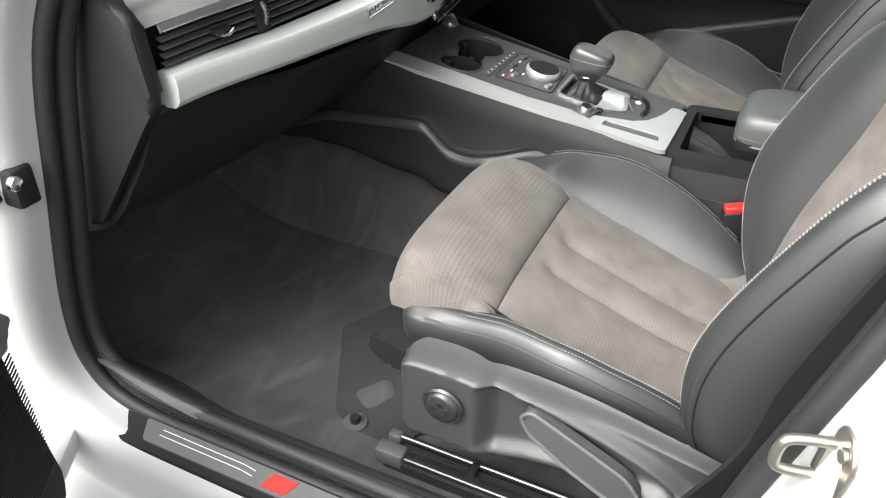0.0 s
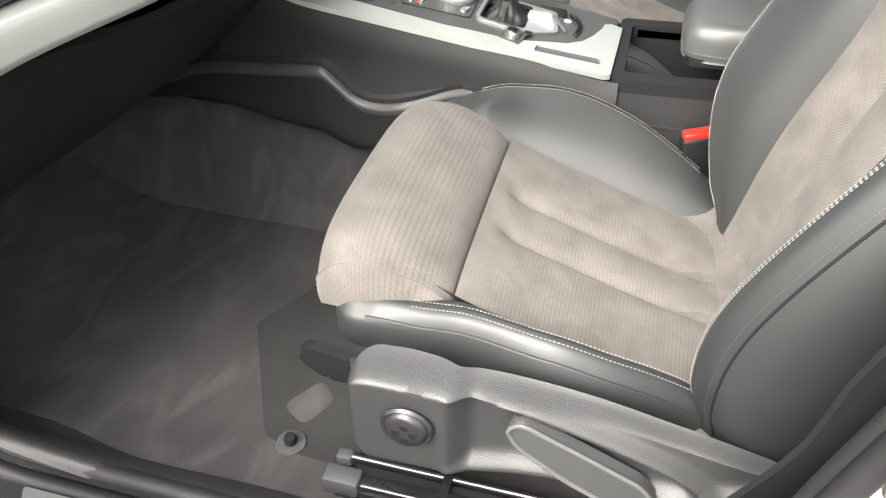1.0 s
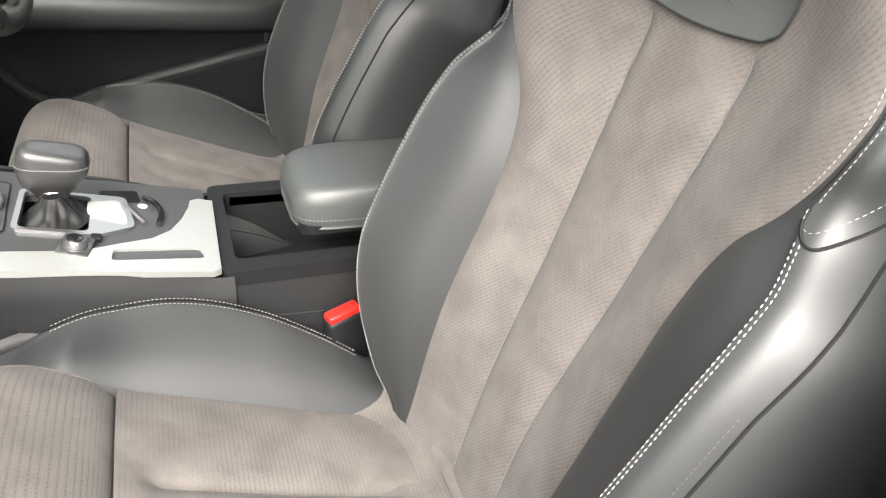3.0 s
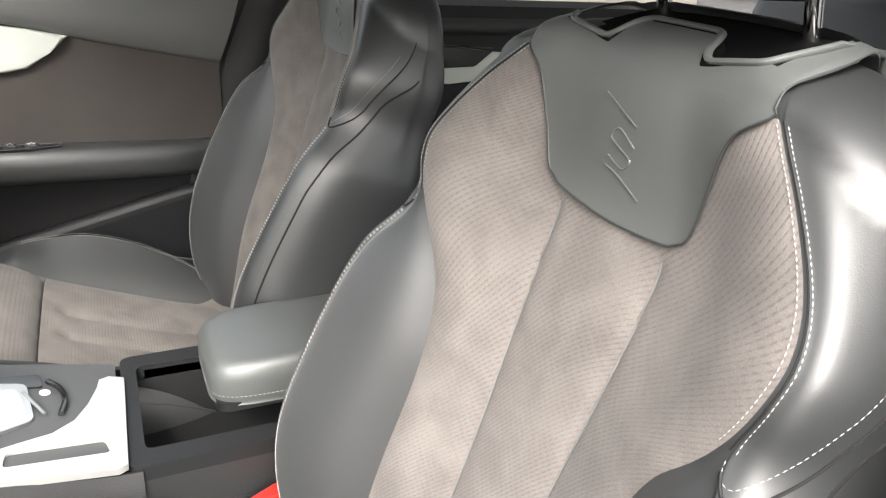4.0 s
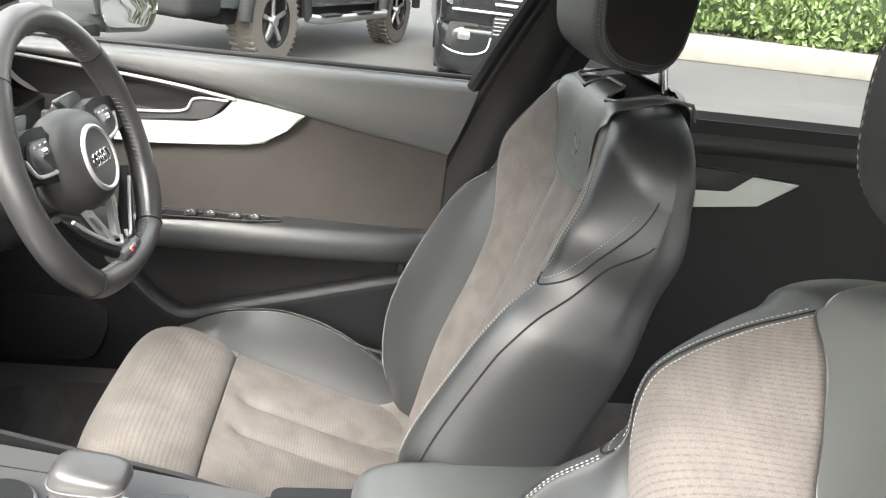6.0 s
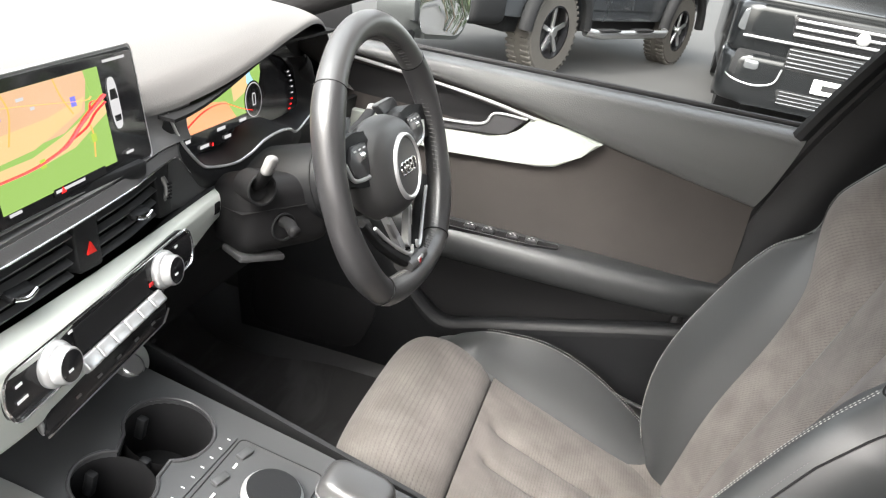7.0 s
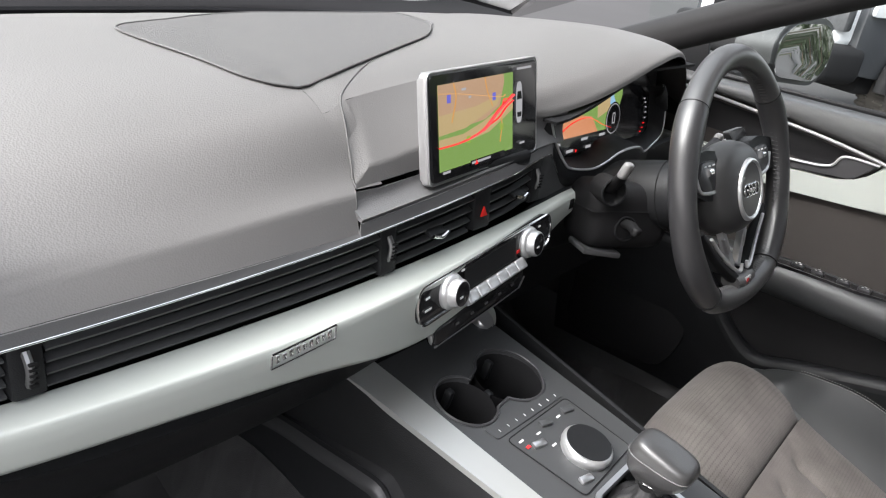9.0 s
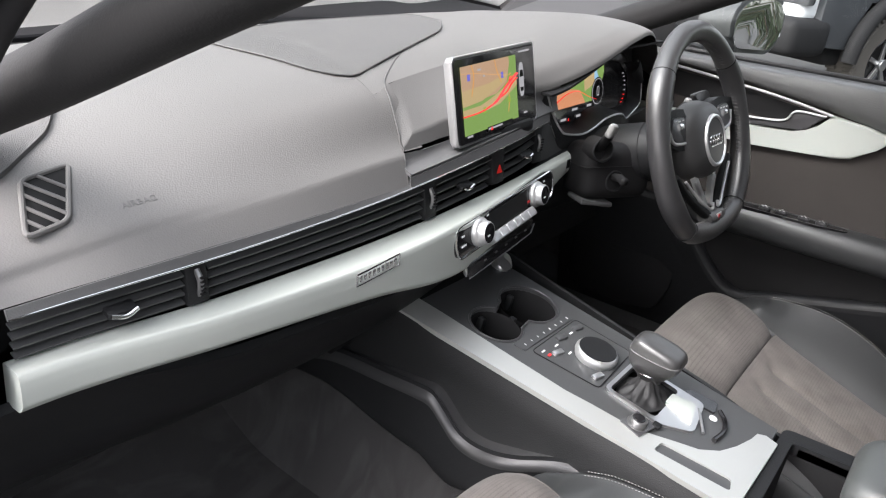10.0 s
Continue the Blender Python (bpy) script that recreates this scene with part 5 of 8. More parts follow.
M["leather_wheel"] = material("wheel_leather", (0.024, 0.024, 0.025), 0.33, grain=0.14, scale=900, kind="voronoi", vary=0.08, spec=0.9)


# ================= centre console =================
def cz(x, y):
    return 0.60 + 0.185 * (y - 0.19)


def build_console():
    c = thing("centre_console", "dark centre console with aluminium trim and cup holders", "centre console")
    cups = [(-0.068, 0.592, 0.042), (0.028, 0.592, 0.049)]
    hole = circle(0.028, 0.592, 0.049, 30, -2.55, 2.60) + circle(-0.068, 0.592, 0.042, 26, 0.58, 2 * math.pi - 0.62)
    deck = [(-0.136, 0.70), (0.098, 0.70), (0.10, 0.45), (0.098, 0.19), (-0.02, 0.19), (-0.10, 0.19), (-0.122, 0.40)]
    boot = rounded([(-0.052, 0.402), (0.045, 0.402), (0.045, 0.325), (-0.052, 0.325)], 0.008)
    part("deck", plate(deck, [hole, boot], cz, 0.012), "deck", c)
    for x, y, r in cups:
        part("cup_holder", lathe([(r * 0.9, -0.075), (r * 0.95, -0.01), (r, -0.004)], 32, Matrix.Translation((x, y, cz(x, y) - 0.002)) @ pose(0, 0, 0, 10.5), top=False), "black", c)
    part("cup_ring", tube([(x, y, cz(x, y) + 0.001) for x, y in hole], 0.0022, 8, closed=True), "gloss_soft", c)
    for x, y in ((-0.066, 0.622), (0.030, 0.630), (-0.020, 0.592)):
        part("cup_clip", box(0.01, 0.012, 0.03, 0.003, m=pose(x, y, cz(x, y) - 0.02, 10)), "plastic", c)
    # aluminium trim: band along the edge, widening at the rear
    slot = rounded([(-0.113, 0.302), (-0.089, 0.300), (-0.072, 0.206), (-0.096, 0.200)], 0.006)
    trim = [(-0.176, 0.712), (-0.126, 0.712), (-0.122, 0.66), (-0.117, 0.54), (-0.112, 0.44), (-0.105, 0.40), (-0.097, 0.34), (-0.084, 0.312), (-0.072, 0.290), (-0.056, 0.258), (-0.032, 0.236), (0.0, 0.222), (0.035, 0.212), (0.055, 0.209), (0.063, 0.198), (0.060, 0.180), (-0.119, 0.184), (-0.127, 0.194), (-0.150, 0.44)]
    part("trim", plate(trim, [slot], cz, 0.008, 0.003), "brushed", c, "satin aluminium console trim")
    part("slot_tray", plate(rounded([(-0.117, 0.306), (-0.085, 0.304), (-0.068, 0.202), (-0.100, 0.196)], 0.006), [], cz, 0.004, -0.014), "black", c)
    part("socket_lid", lathe([(0.0, 0.004), (0.0135, 0.004), (0.015, 0.002), (0.0165, 0.003), (0.0175, 0.0), (0.0175, -0.010)], 32, Matrix.Translation((0.086, 0.684, cz(0.086, 0.684) + 0.004)) @ pose(0, 0, 0, 35)), "silver_dark", c, "round metal socket lid")
    sb = part("start_button", lathe([(0.0, 0.008), (0.011, 0.008), (0.0125, 0.006), (0.013, 0.0), (0.0155, 0.0), (0.0165, -0.004)], 32, Matrix.Translation((-0.087, 0.338, cz(0, 0.338) + 0.006)) @ pose(0, 0, 0, 10.5)), "thumb_metal", c, "metal-ringed start button")
    part("button_base", box(0.040, 0.034, 0.003, 0.001, m=pose(-0.086, 0.338, cz(0, 0.338) + 0.0042, 10.5, 0, -12)), "gloss_soft", c)
    part("button_face", disc(0.009, 0.002, 28, 0.0008, Matrix.Translation((-0.087, 0.338, cz(0, 0.338) + 0.0135)) @ pose(0, 0, 0, 10.5)), "gloss", sb)
    part("release_key", box(0.012, 0.012, 0.006, 0.002, m=pose(-0.066, 0.318, cz(0, 0.318) + 0.005, 10)), "plastic", c)
    # menu controls
    kb = Matrix.Translation((0.002, 0.452, cz(0, 0.452))) @ pose(0, 0, 0, 10.5)
    dial = part("menu_dial", lathe([(0.0, 0.015), (0.0295, 0.015), (0.0312, 0.0142), (0.0335, 0.011), (0.0338, 0.006), (0.032, 0.003), (0.032, 0.0)], 48, kb), "bright", c, "chrome menu dial with a touch pad")
    part("dial_face", disc(0.0295, 0.0016, 44, 0.0005, kb @ pose(0, 0, 0.0146)), "plastic", dial)
    panel = rounded([(-0.076, 0.520), (0.062, 0.520), (0.066, 0.418), (-0.062, 0.412)], 0.008)
    part("menu_panel", plate(panel, [circle(0.002, 0.452, 0.034, 32)], cz, 0.004, 0.0015), "deck", c)
    part("menu_panel_line", tube([(x, y, cz(x, y) + 0.0015) for x, y in panel], 0.0008, 5, closed=True), "black", c)
    row = rounded([(-0.088, 0.548), (0.062, 0.541), (0.062, 0.524), (-0.085, 0.527)], 0.005)
    part("key_strip", plate(row, [], cz, 0.004, 0.002), "deck", c)
    for i in range(8):
        part("key_mark", box(0.0010, 0.004, 0.0008, m=pose(-0.072 + 0.0175 * i, 0.5345 - 0.0006 * i, cz(0, 0.534) + 0.002, 10)), "white_mark", c)
    for x, y, a in ((-0.045, 0.492, 0), (-0.04, 0.425, 0), (0.042, 0.505, 0), (-0.006, 0.508, 0)):
        part("toggle_key", box(0.020, 0.010, 0.006, 0.002, m=pose(x, y, cz(x, y) + 0.003, 10.5, 0, -15)), "silver_dark" if x < -0.01 else "deck", c)
    part("lamp_mark", box(0.007, 0.004, 0.001, m=pose(-0.062, 0.497, cz(0, 0.497) + 0.003, 10)), "red_mark", c)
    for x, y in ((-0.062, 0.508), (-0.03, 0.503), (-0.028, 0.48), (0.02, 0.505)):
        part("key_mark", box(0.008, 0.0025, 0.001, m=pose(x, y, cz(x, y) + 0.0025, 10)), "white_mark", c)
    # gear selector surround and trays behind it
    fr = rounded([(-0.056, 0.406), (0.049, 0.406), (0.047, 0.288), (-0.03, 0.276), (-0.058, 0.318)], 0.01)
    fi = rounded([(-0.050, 0.400), (0.043, 0.400), (0.040, 0.327), (-0.050, 0.327)], 0.008)
    part("selector_frame", plate(fr, [fi], cz, 0.006, 0.004), "silver_dark", c, "silver gear selector frame")
    part("selector_plate", plate(rounded([(-0.008, 0.330), (0.022, 0.330), (0.03, 0.296), (-0.022, 0.284)], 0.006), [], cz, 0.004, 0.007), "silver", c)
    part("tray", plate(rounded([(0.036, 0.322), (0.062, 0.318), (0.07, 0.275), (0.042, 0.27)], 0.005), [], cz, 0.004, 0.003), "gloss", c)
    part("tray_edge", tube([(-0.018, 0.266, cz(0, 0.266) + 0.003), (0.028, 0.290, cz(0, 0.29) + 0.004)], 0.0022, 8), "silver_dark", c)
    part("brake_switch", tube([(p.x, p.y, cz(0, p.y) + 0.004) for p in spline([(-0.02, 0.250, 0), (0.01, 0.246, 0), (0.035, 0.252, 0), (0.052, 0.266, 0)], 14)], 0.0035, 8), "gloss", c)
    part("parking_mark", disc(0.006, 0.001, 18, 0, Matrix.Translation((0.03, 0.268, cz(0, 0.268) + 0.001)) @ pose(0, 0, 0, 10.5)), "white_mark", c)
    # side walls, both sides
    for s in (-1, 1):
        tab = [
            (0.17, [(0.125, 0.592), (0.134, 0.56), (0.138, 0.52), (0.145, 0.46), (0.15, 0.40)]),
            (0.30, [(0.137, 0.618), (0.144, 0.59), (0.147, 0.55), (0.155, 0.50), (0.16, 0.42)]),
            (0.45, [(0.150, 0.646), (0.155, 0.615), (0.157, 0.575), (0.162, 0.53), (0.17, 0.45)]),
            (0.62, [(0.167, 0.677), (0.169, 0.645), (0.168, 0.61), (0.17, 0.57), (0.178, 0.50)]),
            (0.74, [(0.178, 0.70), (0.178, 0.665), (0.176, 0.63), (0.176, 0.59), (0.18, 0.52)]),
            (0.98, [(0.19, 0.72), (0.19, 0.68), (0.19, 0.63), (0.19, 0.58), (0.19, 0.50)]),
        ]
        f = sections(tab)

        def wall(y, v, s=s, f=f):
            p = f(y, v)
            k = 1.0 if s < 0 else 0.82
            return Vector((s * p.y * k, y, p.z))
        part("side_wall", grid(wall, lin(0.17, 0.98, 40), lin(0, 1, 26), 0.006), "console_side", c, "dark padded console side")
        tz = curve1([0.12, 0.25, 0.40, 0.47, 0.525, 0.56, 0.59, 0.612, 0.64, 0.70, 0.82, 0.95], [0.53, 0.55, 0.566, 0.552, 0.543, 0.550, 0.575, 0.592, 0.593, 0.588, 0.576, 0.53])
        hh = curve1([0.12, 0.40, 0.525, 0.612, 0.80, 0.95], [0.06, 0.08, 0.066, 0.095, 0.055, 0.02])

        def lower(y, v, s=s):
            q = spline([(0.165, 0.002, 0), (0.182, 0.002, 0), (0.191, -0.004, 0), (0.195, -0.15, 0), (0.20, -0.6, 0), (0.205, -1.0, 0), (0.20, -1.12, 0)], 19)[int(round(v * 18))]
            return Vector((s * (q.x - 0.045 * smooth(0.50, 0.36, y)), y, tz(y) + (q.y if q.y > -0.01 else q.y * hh(y))))
        lt = part("lower_trim", grid(lower, lin(0.30, 0.95, 80), lin(0, 1, 19), 0.004), "plastic", c, "smooth dark lower console trim")

        def ledge(y, v, s=s):
            q = spline([(0.128, 0.004, 0), (0.176, 0.005, 0), (0.190, 0.002, 0), (0.197, -0.006, 0), (0.198, -0.014, 0)], 11)[int(round(v * 10))]
            return Vector((s * (q.x - 0.045 * smooth(0.50, 0.36, y)), y, tz(y) + q.y))
        # top of the lower trim in a paler colour, for the light it catches
        part("ledge", grid(ledge, lin(0.30, 0.90, 80), lin(0, 1, 11), 0.003), "ledge", lt, "grey ledge, painted paler for the light on its top")
    # front bay below the climate panel
    part("bay_floor", grid(lambda x, v: Vector((x, 0.70 + 0.09 * v, 0.69)), lin(-0.17, 0.16, 6), lin(0, 1, 3), 0.006), "black", c)
    part("bay_back", grid(lambda x, v: Vector((x, 0.74, 0.68 + 0.10 * v)), lin(-0.18, 0.16, 6), lin(0, 1, 3), 0.006), "black", c)
    part("socket_cover", disc(0.0185, 0.008, 30, 0.002, frame_axes((0.109, 0.694, 0.686), (1, 0.2, 0), (0, 0.45, 1))), "silver", c, "silver socket cover")
    part("usb_socket", lathe([(0.011, 0), (0.011, 0.006), (0.008, 0.006), (0.008, -0.004), (0, -0.004)], 24, frame_axes((-0.118, 0.725, 0.705), (1, -0.3, 0), (0, 0.4, 1))), "plastic", c)
    # rear box with the open bin
    def boxtop(x, y):
        return 0.596 + 0.02 * (0.18 - y)
    rear = rounded([(-0.122, 0.184), (0.118, 0.184), (0.118, -0.28), (-0.122, -0.28)], 0.015)
    binh = rounded([(-0.092, 0.165), (0.088, 0.165), (0.088, -0.05), (-0.092, -0.05)], 0.01)
    part("box_rim", plate(rear, [binh], boxtop, 0.02), "plastic", c)
    part("bin", box(0.19, 0.22, 0.006, 0, m=pose(-0.002, 0.057, 0.50)), "black", c)
    for x in (-0.095, 0.091):
        part("bin_wall", box(0.006, 0.225, 0.10, 0, m=pose(x, 0.057, 0.54)), "black", c)
    part("bin_wall", box(0.19, 0.006, 0.10, 0, m=pose(-0.002, 0.168, 0.54)), "black", c)
    for s in (-1, 1):
        part("box_side", grid(lambda y, v, s=s: Vector((s * (0.121 + 0.03 * v), y, 0.583 - 0.28 * v)), lin(-0.28, 0.184, 8), lin(0, 1, 8), 0.006), "console_side", c)
        part("side_seam", tube([(s * 0.1285, y, 0.532 - 0.02 * (0.18 - y)) for y in lin(-0.26, 0.18, 6)], 0.0012, 6), "plastic", c)
    # gear selector
    g = thing("gear_selector", "leather-topped gear selector with a pleated boot", "gear selector")
    def kn(u, v):
        a = 2 * math.pi * u
        prof = [(0.0003, 0.0625), (0.020, 0.0615), (0.0275, 0.056), (0.0300, 0.045), (0.0295, 0.034), (0.0265, 0.022), (0.021, 0.012), (0.014, 0.0), (0.011, -0.02)]
        p = spline([(r, z, 0) for r, z in prof], 29)[int(round(v * 28))]
        e = 0.56
        cx, sy = math.copysign(abs(math.cos(a)) ** e, math.cos(a)), math.copysign(abs(math.sin(a)) ** e, math.sin(a))
        up = max(0.0, 1 - v * 1.6)
        return Vector((0.006 + cx * p.x * 0.95 - 0.012 * (1 - v), 0.365 + sy * p.x * 1.30 - 0.012 * (1 - v), 0.655 + p.y + 0.009 * sy * up * min(1.0, p.x / 0.026)))
    part("knob", grid(kn, lin(0, 1, 49), lin(0, 1, 29)), "leather_grip", g, "dimpled grey leather knob")
    part("knob_seam", tube([kn(u, 0.40) for u in lin(0, 1, 49)[:-1]], 0.0009, 6, closed=True), "dark_stitch", g)
    part("knob_collar", tube([(0.004 + 0.017 * math.cos(q), 0.364 + 0.021 * math.sin(q), 0.664) for q in lin(0, 2 * math.pi, 25)[:-1]], 0.003, 8, closed=True), "chrome", g)
    def bt(u, v):
        a = 2 * math.pi * u
        r = 0.045 - 0.032 * v
        r *= 1 + (0.16 * math.sin(6 * a + 4 * v) + 0.07 * math.sin(13 * a - 5 * v)) * v * (1 - v) * 3
        return Vector((-0.004 + 1.05 * r * math.cos(a), 0.364 + 0.85 * r * math.sin(a), 0.627 + 0.03 * v ** 1.4))
    part("boot", grid(bt, lin(0, 1, 73), lin(0, 1, 14)), "boot", g, "pleated black leather boot")
    # armrest
    a = thing("armrest", "padded grey leather armrest over the console bin", "armrest")
    def arm(u, v):
        ang = 2 * math.pi * u
        e = 0.35
        cx, sy = math.copysign(abs(math.cos(ang)) ** e, math.cos(ang)), math.copysign(abs(math.sin(ang)) ** e, math.sin(ang))
        prof = spline([(0.02, 0.062, 0), (0.7, 0.061, 0), (0.9, 0.056, 0), (0.985, 0.042, 0), (1.0, 0.024, 0), (0.985, 0.006, 0), (0.9, 0.0, 0), (0.05, 0.0, 0)], 29)[int(round(v * 28))]
        x, y = 0.022 + 0.083 * cx * prof.x, -0.085 + 0.172 * sy * prof.x
        return Vector((x, y, 0.604 + prof.y + 0.06 * (0.09 - y) * 0.35))
    part("cushion", grid(arm, lin(0, 1, 73), lin(0, 1, 29)), "leather_grey", a)
    edge = [arm(u, 0.66) for u in lin(0, 1, 120)]
    part("stitching", stitches(edge, 0.0042, 0.0012, 0.0006), "stitch", a)
    part("lower_shell", plate(rounded([(-0.055, 0.08), (0.10, 0.08), (0.10, -0.26), (-0.055, -0.26)], 0.02), [], lambda x, y: 0.610 + 0.02 * (0.09 - y), 0.012), "plastic", a)


M["brushed"] = material("brushed_trim", (0.50, 0.51, 0.49), 0.38, metal=0.6, grain=0.03, scale=1200, vary=0.03, wear=0.02)
M["deck"] = material("console_deck", (0.0504, 0.0518, 0.0532), 0.42, grain=0.08, scale=900, vary=0.05)
M["console_side"] = material("console_side", (0.013, 0.0135, 0.014), 0.45, grain=0.25, scale=700, kind="voronoi")
M["boot"] = material("boot_leather", (0.018, 0.018, 0.0185), 0.6, grain=0.1, scale=900, kind="voronoi", spec=0.3)
# paler than the trim's plastic: light on the ledge painted in
M["ledge"] = material("ledge_lit_grey", (0.034, 0.034, 0.035), 0.42, grain=0.1, scale=900, kind="voronoi")
M["silver_dark"] = material("silver_frame", (0.5, 0.5, 0.5), 0.3, metal=0.9, vary=0.03)


# ================= seats =================
SH = 0.245  # half width of the bolster crest
cush_h = curve1([-0.06, 0.0, 0.1, 0.2, 0.29, 0.36, 0.41, 0.44], [0.43, 0.447, 0.474, 0.508, 0.542, 0.575, 0.592, 0.592])
bol_r = curve1([-0.12, 0.0, 0.08, 0.15, 0.24, 0.32, 0.38, 0.43], [0.01, 0.028, 0.055, 0.068, 0.060, 0.026, -0.014, -0.048])
bol_x = curve1([-0.12, 0.02, 0.1, 0.2, 0.3, 0.37, 0.43], [0.215, 0.230, 0.248, 0.262, 0.262, 0.252, 0.238])
# the bolster on the door's side stands lower and closer in
bol_r_door = curve1([-0.12, 0.0, 0.07, 0.13, 0.19, 0.28, 0.34, 0.39, 0.43], [0.005, 0.030, 0.052, 0.060, 0.056, 0.018, -0.022, -0.048, -0.070])
bol_x_door = curve1([-0.12, 0.02, 0.08, 0.14, 0.2, 0.28, 0.34, 0.39, 0.43], [0.190, 0.202, 0.214, 0.226, 0.228, 0.209, 0.200, 0.196, 0.192])
PLEAT = 0.039  # offset of the two pleats from the cushion's middle


def cushion_pt(s, y):
    """Across the cushion: |s| 0..1 is the insert, 1..2 the bolster, 2..3 its side."""
    k, sg = abs(s), (1 if s >= 0 else -1)
    door = SEAT_SIDE[1] and sg == SEAT_SIDE[0]
    h = cush_h(y)
    r, c = (bol_r_door(y), bol_x_door(y)) if door else (bol_r(y), bol_x(y))
    w = min(0.166 + 0.006 * smooth(0.04, 0.2, y), c - 0.02)
    if k <= 1:
        x = w * s
        pleat = sum(math.exp(-((x - q) / 0.0055) ** 2) for q in (PLEAT, -PLEAT))
        roll = sum(math.exp(-((x - q) / 0.02) ** 2) for q in (PLEAT, -PLEAT))
        run = smooth(0.0, 0.03, y) * (1 - smooth(0.262, 0.288, y))
        puff = 0.007 * (1 - (k ** 4)) - (0.008 * pleat + 0.006 * roll) * run
        return Vector((x, y, h + puff - 0.004 * (k ** 6)))
    kf = 1 - 0.5 * smooth(0.32, 0.43, y)
    if door:
        prof = [(w - 0.014, min(-0.026, r - 0.02)), (w + 0.35 * (c - w), min(0.45 * r, r - 0.005)), (c - 0.010, min(0.95 * r, r - 0.001)), (c, r), (c + 0.010, r - 0.007), (c + 0.019, r - 0.028 * kf), (c + 0.021, r - 0.066 * kf), (c + 0.010, r - 0.110 * kf), (c - 0.02, r - 0.135 * kf)]
    else:
        prof = [(w - 0.014, min(-0.026, r - 0.02)), (w + 0.3 * (c - w), min(0.35 * r, r - 0.005)), (c - 0.012, min(0.93 * r, r - 0.001)), (c, r), (c + 0.012, r - 0.010), (c + 0.024, r - 0.032 * kf), (c + 0.028, r - 0.070 * kf), (c + 0.02, r - 0.115 * kf), (c - 0.02, r - 0.135 * kf)]
    p = along(prof, (k - 1) / 2)
    return Vector((sg * p.x, y, max(h + p.y, 0.40)))


def bolster_pt(s, y):
    """The cushion's bolster, closed by a rounded nose in front."""
    if y <= 0.400:
        return cushion_pt(s, y)
    t = (y - 0.400) / 0.040
    p = cushion_pt(s, 0.400)
    sg = 1 if s >= 0 else -1
    a = t * math.pi / 2
    return Vector((sg * (0.17 + (abs(p.x) - 0.17) * max(0.0, math.cos(a)) ** 0.8), 0.400 + 0.042 * math.sin(a), p.z - 0.6 * max(0.0, p.z - 0.505) * (1 - math.cos(a))))


def front_pt(s, v):
    """Thigh support: s across -1..1 (past that the rounded ends), v from the joint over the front edge and down."""
    k = min(1.0, abs(s))
    end = max(0.0, abs(s) - 1) / 0.25
    prof = [(0.3045, 0.531), (0.309, 0.548), (0.33, 0.568), (0.37, 0.588), (0.415, 0.600), (0.445, 0.597), (0.466, 0.578), (0.472, 0.555), (0.463, 0.538), (0.436, 0.531)]
    p = spline([(a, b, 0) for a, b in prof], 37)[int(round(v * 36))]
    w = 0.174 + 0.008 * smooth(0.31, 0.40, p.x)
    drop = (0.008 * k ** 6 * smooth(0.36, 0.45, p.x) + 0.012 * k ** 8) * (smooth(0.53, 0.585, p.y) if p.x > 0.42 else 1.0)
    fwd = -0.012 * k ** 4 * smooth(0.36, 0.45, p.x)
    x, y, z = w * k, p.x + fwd, p.y - drop + 0.005 * (1 - k * k)
    if end:
        a = end * math.pi / 2
        x += 0.016 * math.sin(a)
        y += (0.385 - y) * 0.10 * (1 - math.cos(a))
        z -= max(0.0, z - 0.520) * 0.95 * (1 - math.cos(a))
    return Vector((math.copysign(x, s), y, z))


def along(prof, t):
    """A point of a smooth line through (a, b) pairs, t from 0 to 1."""
    n = len(prof) - 1
    q = max(0.0, min(1.0, t)) * n
    k = min(int(q), n - 1)
    f = q - k
    a, b, c, d = (Vector((*prof[max(0, min(n, i))], 0)) for i in (k - 1, k, k + 1, k + 2))
    if k == 0:
        a = b * 2 - c
    if k == n - 1:
        d = c * 2 - b
    return 0.5 * (2 * b + (c - a) * f + (2 * a - 5 * b + 4 * c - d) * f * f + (3 * b - a - 3 * c + d) * f**3)


# backrest: height z along the back, s across
def back_base(z):
    return Vector((0, -0.022 - 0.300 * (z - 0.45) - 0.03 * (z - 0.75) ** 2 + 0.012 * math.exp(-((z - 0.6) / 0.12) ** 2) + 0.022 * smooth(0.96, 1.08, z), z))


BACK_N = Vector((0, 0.955, 0.29))
fab_w = curve1([0.44, 0.55, 0.66, 0.76, 0.82, 0.855, 0.885, 0.91, 0.935, 0.96, 0.99, 1.03, 1.06, 1.09, 1.14], [0.137, 0.138, 0.140, 0.140, 0.150, 0.166, 0.192, 0.209, 0.219, 0.221, 0.207, 0.175, 0.145, 0.116, 0.086])
fab_d = curve1([0.44, 0.55, 0.66, 0.76, 0.83, 0.875, 0.91, 0.935, 0.96, 0.99, 1.03, 1.06, 1.09, 1.14], [0.018, 0.02, 0.024, 0.028, 0.033, 0.044, 0.053, 0.057, 0.056, 0.047, 0.032, 0.020, 0.010, -0.015])
rid_w = curve1([0.44, 0.50, 0.58, 0.68, 0.78, 0.84, 0.885, 0.91, 0.935, 0.96, 0.99, 1.03, 1.06, 1.09, 1.14], [0.187, 0.200, 0.213, 0.225, 0.231, 0.230, 0.219, 0.217, 0.225, 0.227, 0.213, 0.181, 0.151, 0.122, 0.092])
